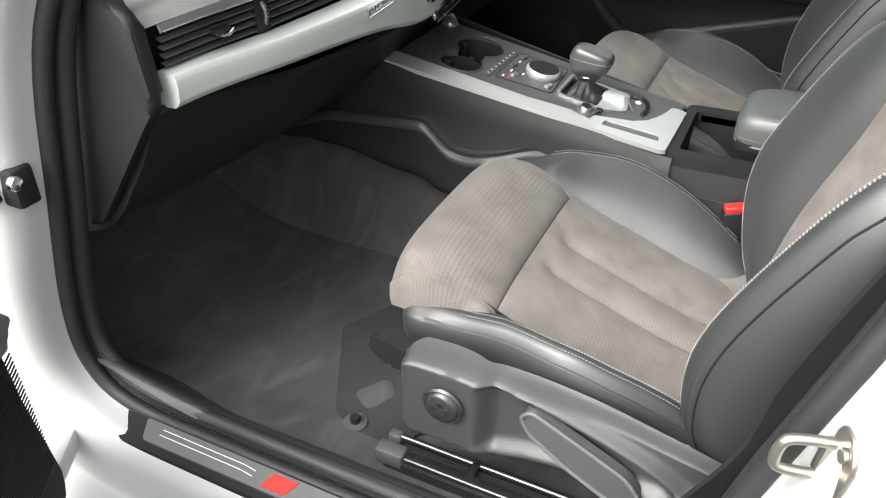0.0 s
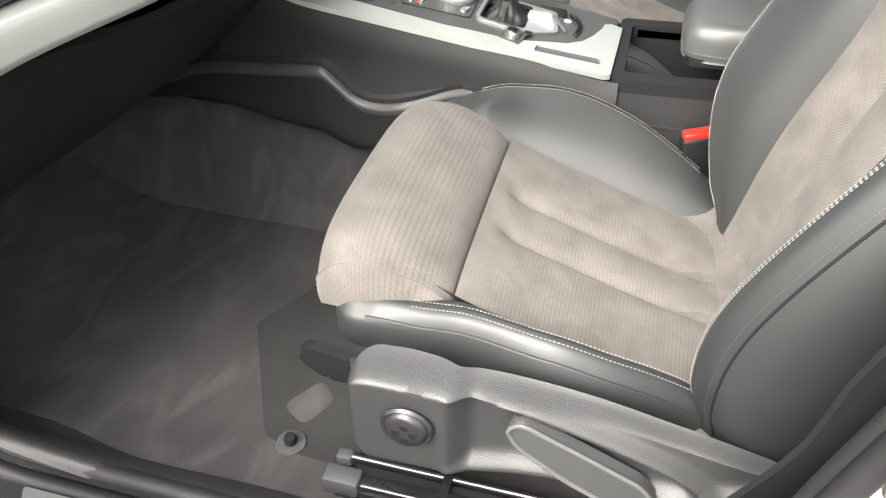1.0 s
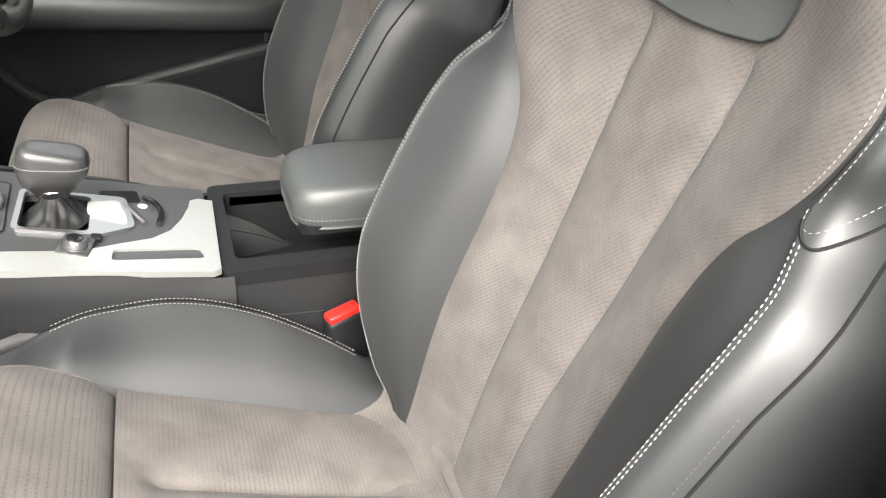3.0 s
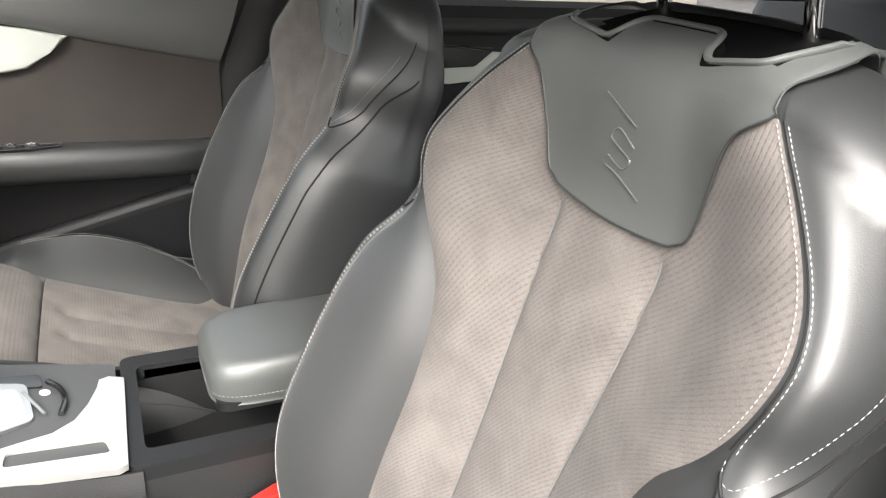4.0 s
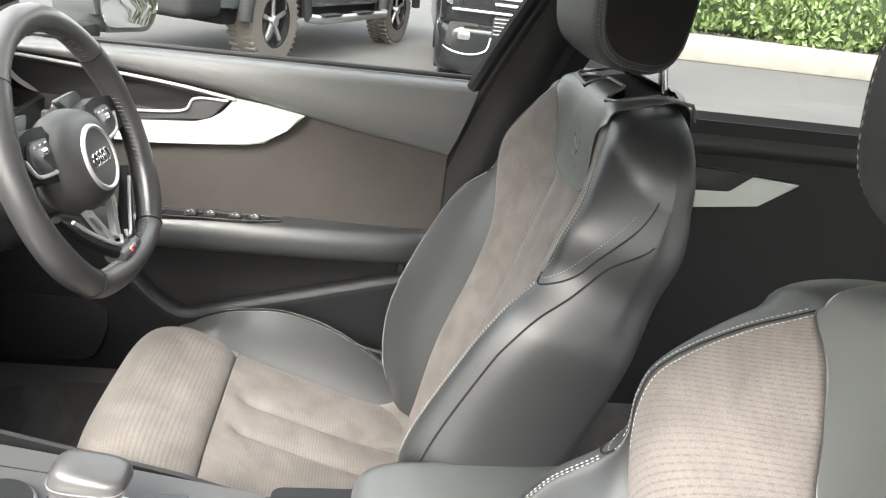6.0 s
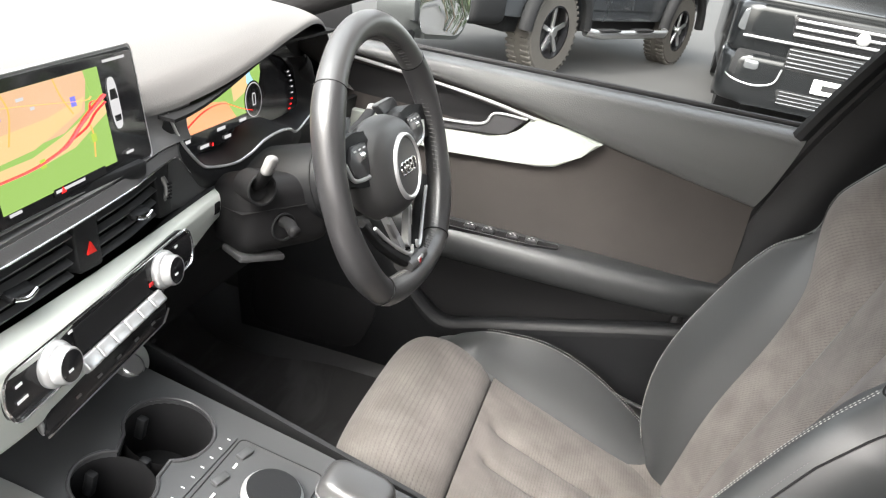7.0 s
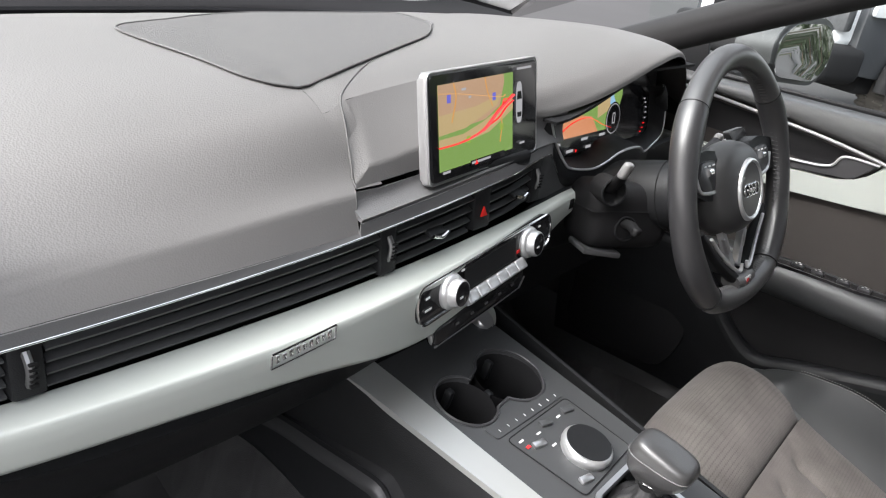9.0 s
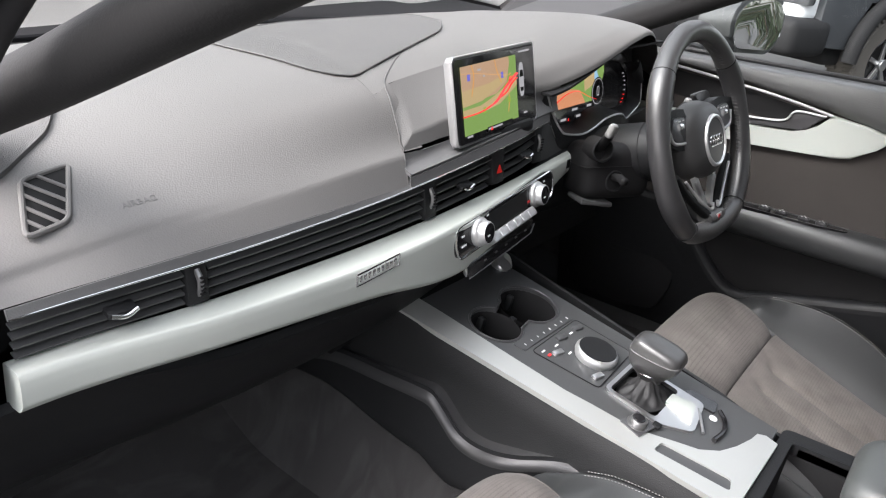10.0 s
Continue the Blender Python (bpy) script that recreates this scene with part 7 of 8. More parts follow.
# ================= far door =================
def build_far_door():
    d = thing("front_door_closed", "closed driver's door with suede panel and aluminium trim", "car door")
    crease = curve1([-0.12, -0.06, 0.1, 0.22, 0.34, 0.55, 0.72, 0.85], [0.870, 0.880, 0.908, 0.931, 0.955, 0.982, 0.996, 1.003])
    belt = curve1([-0.12, 0.85], [1.019, 1.014])
    rear = -0.055

    def upper(y, v):
        zt, zb = belt(y), crease(y)
        p = spline([(0.79, 1.0, 0), (0.765, 1.005, 0), (0.742, 0.99, 0), (0.722, 0.90, 0), (0.712, 0.6, 0), (0.712, 0.28, 0), (0.728, 0.02, 0), (0.745, 0.0, 0)], 29)[int(round(v * 28))]
        return Vector((p.x, y - 0.03 * (1 - p.y) * 0 + (zt - zb) * (p.y - 0.0) * (-0.35) * smooth(0.25, -0.1, y), zb + (zt - zb) * p.y))
    part("upper_pad", grid(upper, lin(rear, 0.86, 50), lin(0, 1, 29), 0.008), "door_pad", d, "grey soft upper door pad")
    part("belt_seal", tube([(0.772, y, belt(y) + 0.006) for y in lin(-0.16, 0.86, 12)], 0.005, 8), "rubber", d)
    arm = curve1([-0.06, 0.0, 0.25, 0.46, 0.56, 0.66], [0.728, 0.725, 0.729, 0.728, 0.722, 0.70])

    def panel(y, v):
        zt, zb = crease(y) + 0.004, arm(y) - 0.01
        return Vector((0.742 - 0.006 * math.sin(v * math.pi), y, zt + (zb - zt) * v))
    part("suede_panel", grid(panel, lin(rear, 0.80, 40), lin(0, 1, 14), 0.008), "suede_door", d, "dark taupe suede door panel")
    armx = curve1([-0.06, 0.05, 0.25, 0.45, 0.56, 0.66], [0.70, 0.678, 0.662, 0.665, 0.685, 0.72])

    def rest(y, v):
        p = spline([(0.0, 0.0, 0), (0.45, 0.004, 0), (0.85, 0.001, 0), (1.0, -0.014, 0), (0.98, -0.04, 0), (0.80, -0.06, 0), (0.3, -0.072, 0)], 25)[int(round(v * 24))]
        x = 0.742 - (0.742 - armx(y)) * p.x
        return Vector((x, y, arm(y) + p.y))
    part("door_armrest", grid(rest, lin(rear, 0.66, 44), lin(0, 1, 25), 0.008), "leather", d, "black padded door armrest")
    sw = part("switch_panel", plate(rounded([(0.672, 0.50), (0.705, 0.50), (0.708, 0.245), (0.690, 0.245), (0.676, 0.30)], 0.008), [], lambda x, y: arm(y) + 0.003, 0.006, 0.004), "gloss", d, "gloss black window switch panel")
    for y in (0.295, 0.33, 0.375, 0.41):
        part("window_switch", box(0.016, 0.022, 0.008, 0.003, m=pose(0.69, y, arm(y) + 0.010)), "gloss_grey", sw)
        for dx, dy in ((-0.004, -0.004), (-0.004, 0.004), (0.004, 0.0)):
            part("marking", box(0.0022, 0.0036, 0.0006, m=pose(0.69 + dx, y + dy, arm(y) + 0.0142)), "white_mark", sw)
    part("panel_edge", tube([(x, y, arm(y) + 0.0078) for x, y in rounded([(0.672, 0.50), (0.705, 0.50), (0.708, 0.245), (0.690, 0.245), (0.676, 0.30)], 0.008)], 0.0006, 6, closed=True), "plastic_light", sw)
    part("mirror_knob", disc(0.009, 0.01, 20, 0.002, pose(0.688, 0.465, arm(0.46) + 0.006)), "chrome", sw)
    # lower pocket
    lip = curve1([-0.06, 0.01, 0.2, 0.36, 0.43, 0.49, 0.55, 0.62], [0.642, 0.632, 0.582, 0.54, 0.522, 0.56, 0.63, 0.69])

    def pocket(y, v):
        zt = arm(y) - 0.068
        return Vector((0.752 + 0.01 * v, y, zt + (0.38 - zt) * v))
    part("pocket_back", grid(pocket, lin(rear, 0.88, 30), lin(0, 1, 8), 0.008), "black", d)

    def lower(y, v):
        zt = lip(y)
        p = spline([(0.735, 0.0, 0), (0.705, 0.006, 0), (0.692, -0.012, 0), (0.690, -0.05, 0), (0.705, -0.5, 0), (0.74, -1.0, 0)], 25)[int(round(v * 24))]
        t = -p.y if p.y < -0.05 else 0
        return Vector((p.x, y, zt + (p.y if p.y > -0.05 else -0.05 - (zt - 0.05 - 0.36) * (t - 0.05) / 0.95)))
    part("door_pocket", grid(lower, lin(rear, 0.88, 60), lin(0, 1, 25), 0.008), "plastic", d, "dark plastic door pocket")
    part("speaker_field", prism(rounded([(0.60, 0.40), (0.84, 0.40), (0.84, 0.62), (0.66, 0.64), (0.56, 0.52)], 0.04), 0.012, 0.004, m=frame_axes((0.70, 0, 0), (0, 1, 0), (0, 0, 1))), "black", d)
    # aluminium trim with the door handle recess
    tr = [(0.80, 0.895), (0.50, 0.897), (0.41, 0.903), (0.378, 0.908), (0.360, 0.926), (0.340, 0.950), (0.28, 0.943), (0.214, 0.931), (0.245, 0.902), (0.286, 0.874), (0.32, 0.867), (0.36, 0.866), (0.475, 0.858), (0.80, 0.850)]
    tm = frame_axes((0.738, 0, 0), (0, 1, 0), (0, 0, 1))
    part("trim", prism([(y, z) for y, z in tr], -0.022, 0.005, 3, m=tm), "silver", d, "satin aluminium door trim")
    part("handle_recess", prism(rounded([(0.80, 0.985), (0.53, 0.970), (0.36, 0.946), (0.40, 0.915), (0.80, 0.902)], 0.006), -0.008, 0.002, m=tm), "black", d)
    part("chrome_line", tube([(0.714, y, z) for y, z in spline2(((0.84, 1.000), (0.69, 0.991), (0.53, 0.977), (0.43, 0.966), (0.338, 0.951)), 30)], 0.0030, 8), "bright", d)
    h = part("door_handle", prism(rounded([(0.62, 0.911), (0.50, 0.914), (0.427, 0.922), (0.407, 0.945), (0.348, 0.946), (0.384, 0.911), (0.50, 0.900), (0.62, 0.898)], 0.005), -0.018, 0.003, m=tm @ pose(0, 0, -0.004)), "gloss_soft", d, "dark door pull handle")
    part("handle_edge", tube([(0.7145, y, z) for y, z in spline2(((0.62, 0.912), (0.50, 0.915), (0.428, 0.923), (0.407, 0.946), (0.350, 0.947)), 30)], 0.0024, 8), "bright", h)
    part("outer_skin", box(0.04, 1.0, 0.66, 0.02, m=pose(0.86, 0.42, 0.66)), "paint", d)
    # window glass
    def win(y, v):
        return Vector((0.79 - 0.13 * v, y, 1.0 + 0.37 * v))
    g = part("side_window", grid(win, lin(-0.22, 0.85, 8), lin(0, 1, 6)), "glass", d)
    g.visible_shadow = False
    # mirror corner
    part("mirror_corner", prism([(0.86, 1.0), (0.70, 1.0), (0.72, 1.08), (0.80, 1.09)], 0.012, 0.003, m=frame_axes((0.765, 0, 0), (0, 1, 0), (0, 0, 1))), "plastic", d)

    # B pillar and rear door beyond
    bp = thing("pillar_trim_centre", "dark plastic trim of the centre pillar with belt slide", "pillar trim", kind="structure")
    def pil(u, v):
        z = 0.33 + 1.03 * v
        y0 = -0.02 - 0.0 * v - 0.17 * smooth(0.45, 1.0, v) - 0.10 * smooth(0.1, 0.55, v)
        y0 = curve1([0.33, 0.45, 0.6, 0.7, 0.88, 1.0, 1.2, 1.36], [0.10, 0.06, 0.0, -0.015, -0.07, -0.115, -0.20, -0.27])(z)
        x = curve1([0.33, 1.0, 1.36], [0.735, 0.735, 0.63])(z)
        w = 0.17 - 0.05 * v
        return Vector((x - 0.018 * math.sin(u * math.pi), y0 - w * u, z))
    part("cover", grid(pil, lin(0, 1, 12), lin(0, 1, 30), 0.006), "plastic", bp)
    part("cover_joint", tube([pil(u, 0.545) + Vector((-0.002, 0, 0)) for u in lin(0.02, 1, 10)], 0.0015, 6), "black", bp)
    part("seal_bead", tube([pil(0, v) + Vector((0.004, 0.012, 0)) for v in lin(0, 1, 30)], 0.012, 8), "rubber", bp)
    part("pillar_edge", tube([pil(0, v) + Vector((0.004, 0.03, 0)) for v in lin(0.64, 1, 14)], 0.014, 8), "plastic", bp)
    belt_ = spline([pil(0.55, 0.95) + Vector((-0.02, 0, 0)), pil(0.6, 0.7) + Vector((-0.03, 0, 0)), pil(0.5, 0.3) + Vector((-0.03, 0, 0))], 20)
    bt = thing("seat_belt", "black woven seat belt hanging at the pillar", "seat belt")
    part("strap", tube(belt_, 0.022, 8, flat=0.06), "black", bt)
    part("belt_guide", box(0.03, 0.06, 0.05, 0.01, m=pose(0.675, -0.29, 1.15)), "plastic", bt)

    r = thing("rear_door_closed", "closed rear door with dark lining and aluminium trim", "car door")
    part("lining", grid(lambda y, v: Vector((0.735 - 0.02 * math.sin(v * 3.0), y, 1.0 - 0.64 * v)), lin(-1.2, -0.2, 12), lin(0, 1, 16), 0.01), "black", r)
    part("upper_pad", grid(lambda y, v: Vector((0.76 - 0.045 * math.sin(v * 2.4), y, 1.012 - 0.09 * v)), lin(-1.2, -0.22, 20), lin(0, 1, 10), 0.008), "plastic", r)
    part("trim", prism([(-0.50, 0.90), (-0.62, 0.905), (-0.755, 0.895), (-0.68, 0.845), (-0.55, 0.832), (-0.5, 0.84)], -0.02, 0.004, m=frame_axes((0.722, 0, 0), (0, 1, 0), (0, 0, 1))), "silver", r, "satin aluminium door trim")
    part("handle_recess", prism(rounded([(-0.50, 0.915), (-0.66, 0.912), (-0.61, 0.872), (-0.5, 0.868)], 0.006), -0.024, 0.003, m=frame_axes((0.722, 0, 0), (0, 1, 0), (0, 0, 1))), "plastic", r)
    part("chrome_line", tube([(0.70, y, z) for y, z in ((-0.5, 0.92), (-0.75, 0.90))], 0.003, 8), "chrome", r)
    part("outer_skin", box(0.04, 1.0, 0.66, 0.02, m=pose(0.86, -0.7, 0.66)), "paint", r)
    g = part("side_window", grid(lambda y, v: Vector((0.79 - 0.13 * v, y, 1.0 + 0.37 * v)), lin(-1.1, -0.42, 6), lin(0, 1, 6)), "glass", r)
    g.visible_shadow = False
    # near-side rear door and centre pillar, closing the cabin
    n = thing("rear_door_near", "closed rear passenger door with dark lining", "car door")
    part("lining", grid(lambda y, v: Vector((-0.735, y, 1.0 - 0.66 * v)), lin(-1.2, -0.22, 8), lin(0, 1, 8), 0.02), "plastic", n)
    part("side_window", grid(lambda y, v: Vector((-0.79 + 0.13 * v, y, 1.0 + 0.37 * v)), lin(-1.1, -0.42, 6), lin(0, 1, 6)), "glass", n).visible_shadow = False
    q = thing("pillar_trim_near", "dark plastic trim of the near centre pillar", "pillar trim", kind="structure")
    part("cover", grid(lambda u, v: Vector((-pil(u, v).x - 0.015, pil(u, v).y - 0.02, pil(u, v).z)), lin(0, 1, 12), lin(0, 1, 30), 0.006), "plastic", q)
    # rear bench
    b = thing("rear_bench", "dark rear bench seat behind the front seats", "bench seat")
    part("seat_pad", box(1.3, 0.5, 0.2, 0.06, 4, m=pose(0, -0.98, 0.45)), "plastic", b)
    part("back_pad", box(1.3, 0.16, 0.62, 0.06, 4, m=pose(0, -1.32, 0.78, 20)), "plastic", b)


M["door_pad"] = material("door_soft_pad", (0.075, 0.077, 0.076), 0.45, grain=0.25, scale=600, kind="voronoi", vary=0.05)
M["suede_door"] = material("door_suede", (0.047, 0.042, 0.039), 0.95, grain=0.3, scale=900, vary=0.18, big=12, spec=0.15, sheen=0.3)


# ================= small things on the floor =================
def build_floor_things():
    p = thing("mat_plug", "round black floor mat fixing stud", "mat fixing")
    part("flange", lathe([(0.0, 0.004), (0.012, 0.004), (0.019, 0.003), (0.020, 0.0)], 32, Matrix.Translation((-0.655, 0.499, 0.305))), "plastic_light", p)
    part("stud", lathe([(0.0, 0.016), (0.007, 0.015), (0.0085, 0.012), (0.008, 0.003)], 24, Matrix.Translation((-0.655, 0.499, 0.305))), "plastic", p)
    # thin sheet darker than the carpet round it, with one paler spot
    m = thing("carpet_overlay", "dark carpet patch in front of the seat", "carpet patch")
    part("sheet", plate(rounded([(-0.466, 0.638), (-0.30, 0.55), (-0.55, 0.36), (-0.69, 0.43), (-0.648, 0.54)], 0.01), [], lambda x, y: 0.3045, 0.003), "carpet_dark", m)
    part("paler_spot", plate(rounded([(-0.60, 0.535), (-0.545, 0.50), (-0.575, 0.47), (-0.625, 0.495)], 0.015), [], lambda x, y: 0.3052, 0.0006), "carpet", m, "paler spot on the dark patch")


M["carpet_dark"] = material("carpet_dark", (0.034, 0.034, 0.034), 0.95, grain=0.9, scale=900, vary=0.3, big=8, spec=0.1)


# ================= outside =================
def vehicle_wheel(parent, m, r, w, rim_mat):
    t = part("wheel", lathe([(r * 0.60, -w / 2), (r * 0.93, -w / 2), (r, -w / 2 + 0.03), (r, w / 2 - 0.03), (r * 0.93, w / 2), (r * 0.60, w / 2)], 40, m, top=False, bottom=False), "tyre", parent, "black off-road tyre")
    lugs = []
    for i in range(44):
        a = 2 * math.pi * i / 44
        for s in (-1, 1):
            lugs.append(box(r * 0.07, 0.03, w * 0.36, 0.004, 1, m @ pose(0, 0, 0, 0, 0, math.degrees(a + s * 0.03)) @ pose(0, r * 1.0, s * w * 0.3)))
    part("tread", join(*lugs), "tyre", t)["kind"] = "stuff"
    part("rim", lathe([(0.0, -0.02), (r * 0.5, -0.05), (r * 0.60, -0.02), (r * 0.62, w / 2 - 0.01), (r * 0.56, w / 2), (r * 0.54, w / 2 - 0.06)], 36, m, top=False), "gloss", t)
    for i in range(5):
        a = 2 * math.pi * i / 5
        part("rim_spoke", box(r * 0.1, r * 0.5, 0.03, 0.01, 2, m @ pose(0, 0, w / 2 - 0.04, 0, 0, math.degrees(a)) @ pose(0, r * 0.3, 0)), rim_mat, t)
    part("hub", disc(r * 0.12, 0.03, 20, 0.006, m @ pose(0, 0, w / 2 - 0.03)), rim_mat, t)


def build_off_roader():
    """Grey off-road car parked across the yard; the front wheel is the nearer."""
    v = thing("parked_off_roader", "dark grey off-road car with black wheels and side steps", "parked car")
    f, r = Vector((6.75, 1.0, 0)), Vector((9.45, -0.21, 0))
    m = frame_axes(f, r - f, (0, 0, 1)) @ pose(0, 0, 0)
    # local: x to the rear, y up, z towards the viewer
    L = (r - f).length
    for x in (0.0, L):
        vehicle_wheel(v, m @ Matrix.Translation((x, 0.41, -0.12)), 0.41, 0.27, "silver_dark")
    side = [(-0.95, 0.55), (-0.50, 0.52), (-0.50, 0.75), (-0.38, 0.95), (0.38, 0.95), (0.52, 0.72), (0.55, 0.50), (L - 0.55, 0.50), (L - 0.52, 0.75), (L - 0.38, 0.95), (L + 0.38, 0.95), (L + 0.50, 0.72), (L + 0.80, 0.62), (L + 0.85, 1.15), (0.75, 1.15), (-0.95, 1.10)]
    part("lower_body", prism(side, -1.75, 0.03, 2, m=m @ pose(0, 0, -0.03)), "grey_paint", v)
    part("cabin", prism(rounded([(0.75, 1.14), (1.15, 1.82), (L + 0.72, 1.82), (L + 0.85, 1.14)], 0.06), -1.6, 0.03, 2, m=m @ pose(0, 0, -0.10)), "grey_paint", v)
    part("window", prism(rounded([(1.0, 1.2), (1.28, 1.7), (1.95, 1.7), (1.95, 1.2)], 0.04), 0.01, m=m @ pose(0, 0, -0.10)), "gloss", v)
    part("window", prism(rounded([(2.05, 1.2), (2.05, 1.7), (2.9, 1.7), (2.9, 1.2)], 0.04), 0.01, m=m @ pose(0, 0, -0.10)), "gloss", v)
    for x0, x1 in ((0.62, 1.55), (1.58, 2.42)):
        part("door", prism(rounded([(x0, 0.62), (x1, 0.62), (x1, 1.12), (x0, 1.12)], 0.04), 0.012, 0.005, m=m @ pose(0, 0, -0.03)), "grey_paint", v)
        part("door_handle", box(0.16, 0.03, 0.03, 0.01, m=m @ pose(x1 - 0.15, 1.02, 0.0)), "black", v)
    part("crease", box(L - 1.2, 0.02, 0.02, 0.004, m=m @ pose(L / 2, 0.83, -0.02)), "silver_dark", v)
    st = part("side_step", tube([m @ Vector(p) for p in ((0.55, 0.42, 0.03), (0.75, 0.40, 0.10), (L - 0.7, 0.40, 0.10), (L - 0.5, 0.42, 0.03))], 0.045, 12), "silver_dark", v, "tubular metal side step")
    for x in (0.9, 1.7):
        part("step_pad", box(0.4, 0.02, 0.10, 0.008, m=m @ pose(x, 0.445, 0.10)), "black", st)
    for x in (0.0, L):
        part("wheel_arch", tube([m @ Vector((x + 0.54 * math.cos(a), 0.41 + 0.56 * math.sin(a), 0.03)) for a in lin(0.05, math.pi - 0.05, 20)], 0.07, 10, flat=0.8), "black", v, "black plastic wheel arch")
    part("bumper", box(0.5, 0.30, 1.7, 0.08, 3, m=m @ pose(-1.05, 0.62, -0.85)), "black", v)
    part("bonnet_front", box(0.35, 0.45, 1.5, 0.08, 3, m=m @ pose(-0.95, 0.95, -0.85)), "white_metal", v)
    part("front_wing", prism(rounded([(-0.92, 1.00), (-0.30, 1.02), (0.30, 1.02), (0.66, 0.86), (0.72, 1.24), (-0.88, 1.22)], 0.03), 0.03, 0.012, m=m @ pose(0, 0, -0.03)), "white_metal", v, "pale silver front wing")
    part("grille", box(0.03, 0.25, 1.1, 0.02, 2, m=m @ pose(-1.13, 0.95, -0.85)), "gloss", v)
    part("headlight", box(0.10, 0.24, 0.3, 0.03, 2, m=m @ pose(-1.09, 0.98, -0.2)), "lamp_glass", v)
    part("mirror", box(0.2, 0.2, 0.22, 0.05, 3, m=m @ pose(0.95, 1.25, 0.1)), "black", v)
    part("underbody", box(L + 1.2, 0.2, 1.5, 0.03, 2, m=m @ pose(L / 2, 0.48, -0.9)), "black", v)


def build_dark_suv():
    """Black car facing the yard beside the off-roader."""
    v = thing("parked_dark_car", "shiny black estate car parked nose out", "parked car")
    m = frame_axes((6.02, -0.46, 0), (-0.05, -1.0, 0), (0, 0, 1))
    # local: x along the nose, y up, z to the viewer
    part("bumper", prism(rounded([(0.0, 0.0), (1.9, 0.0), (1.9, 0.75), (0.0, 0.75)], 0.22, 8), 0.40, 0.07, 4, m=m @ Matrix.Translation((0, 0.24, 0)) @ pose(0, 0, 0, -90)), "dark_paint", v)
    part("front", prism(rounded([(0.02, 0.03), (1.88, 0.03), (1.88, 0.80), (0.02, 0.80)], 0.18, 8), 0.40, 0.06, 4, m=m @ Matrix.Translation((0, 0.62, 0)) @ pose(0, 0, 0, -90)), "dark_paint", v)
    part("bonnet", prism(rounded([(0.06, 0.0), (1.84, 0.0), (1.78, 1.2), (0.12, 1.2)], 0.12), 0.09, 0.04, 3, m=m @ Matrix.Translation((0, 0.98, -0.12)) @ pose(0, 0, 0, -84)), "dark_paint", v)
    part("cabin", prism(rounded([(0.15, 1.0), (0.35, 1.75), (1.55, 1.75), (1.75, 1.0)], 0.1), -2.2, 0.05, 3, m=m @ pose(0, 0, -1.4)), "dark_paint", v)
    part("body", box(1.86, 0.72, 3.7, 0.1, 4, m=m @ pose(0.95, 0.66, -2.5)), "dark_paint", v)
    gr = part("grille", prism(rounded([(0.46, 0.80), (1.44, 0.80), (1.48, 0.98), (0.42, 0.98)], 0.03), 0.02, 0.006, m=m @ pose(0, 0, -0.04)), "gloss", v)
    for i in range(3):
        part("grille_bar", box(0.98, 0.022, 0.03, 0.006, m=m @ pose(0.95, 0.835 + 0.055 * i, -0.012)), "silver_dark", gr)
    part("badge", disc(0.05, 0.02, 24, 0.006, m @ pose(0.95, 0.89, 0.0)), "silver_dark", gr)
    lo = part("intake", prism(rounded([(0.46, 0.57), (1.44, 0.57), (1.44, 0.74), (0.46, 0.74)], 0.03), 0.012, 0.004, m=m @ pose(0, 0, -0.006)), "black", v)
    for i in range(5):
        part("grille_bar", box(0.96, 0.012, 0.014, 0.003, m=m @ pose(0.95, 0.592 + 0.032 * i, 0.008)), "grey_paint", lo)
    lw = part("intake", prism(rounded([(0.50, 0.29), (1.40, 0.29), (1.44, 0.41), (0.46, 0.41)], 0.03), 0.012, 0.004, m=m @ pose(0, 0, -0.004)), "black", v)
    for i in range(4):
        part("grille_bar", box(0.92, 0.010, 0.012, 0.003, m=m @ pose(0.95, 0.305 + 0.030 * i, 0.010)), "grey_paint", lw)
    part("number_plate", box(0.52, 0.11, 0.012, 0.004, m=m @ pose(0.97, 0.485, 0.012)), "plate_white", v, "pale number plate")
    part("plate_bars", box(0.38, 0.045, 0.004, 0, m=m @ pose(0.97, 0.485, 0.02)), "black", v)
    for x in (0.20, 1.70):
        part("lamp_bay", prism(rounded([(x - 0.13, 0.46), (x + 0.15, 0.46), (x + 0.15, 0.66), (x - 0.11, 0.66)], 0.03), 0.02, 0.006, m=m @ pose(0, 0, -0.035)), "black", v)
        part("fog_lens", prism(rounded([(x - 0.03, 0.52), (x + 0.08, 0.52), (x + 0.08, 0.59), (x - 0.03, 0.59)], 0.02), 0.02, 0.006, m=m @ pose(0, 0, -0.018)), "lamp_glass", v)
        part("headlight", prism(rounded([(x - 0.16, 0.80), (x + 0.18, 0.78), (x + 0.20, 0.96), (x - 0.13, 0.97)], 0.04), 0.02, 0.006, m=m @ pose(0, 0, -0.07)), "lamp_glass", v)
    part("bumper_crease", tube([m @ Vector(p) for p in spline([(0.0, 0.62, -0.30), (0.06, 0.45, -0.06), (0.25, 0.40, 0.012), (0.42, 0.44, 0.012), (0.46, 0.56, 0.010)], 20)], 0.008, 8), "silver_dark", v)
    part("wing_trim", box(1.70, 0.02, 0.02, 0.006, m=m @ pose(0.95, 0.765, 0.0)), "silver_dark", v)
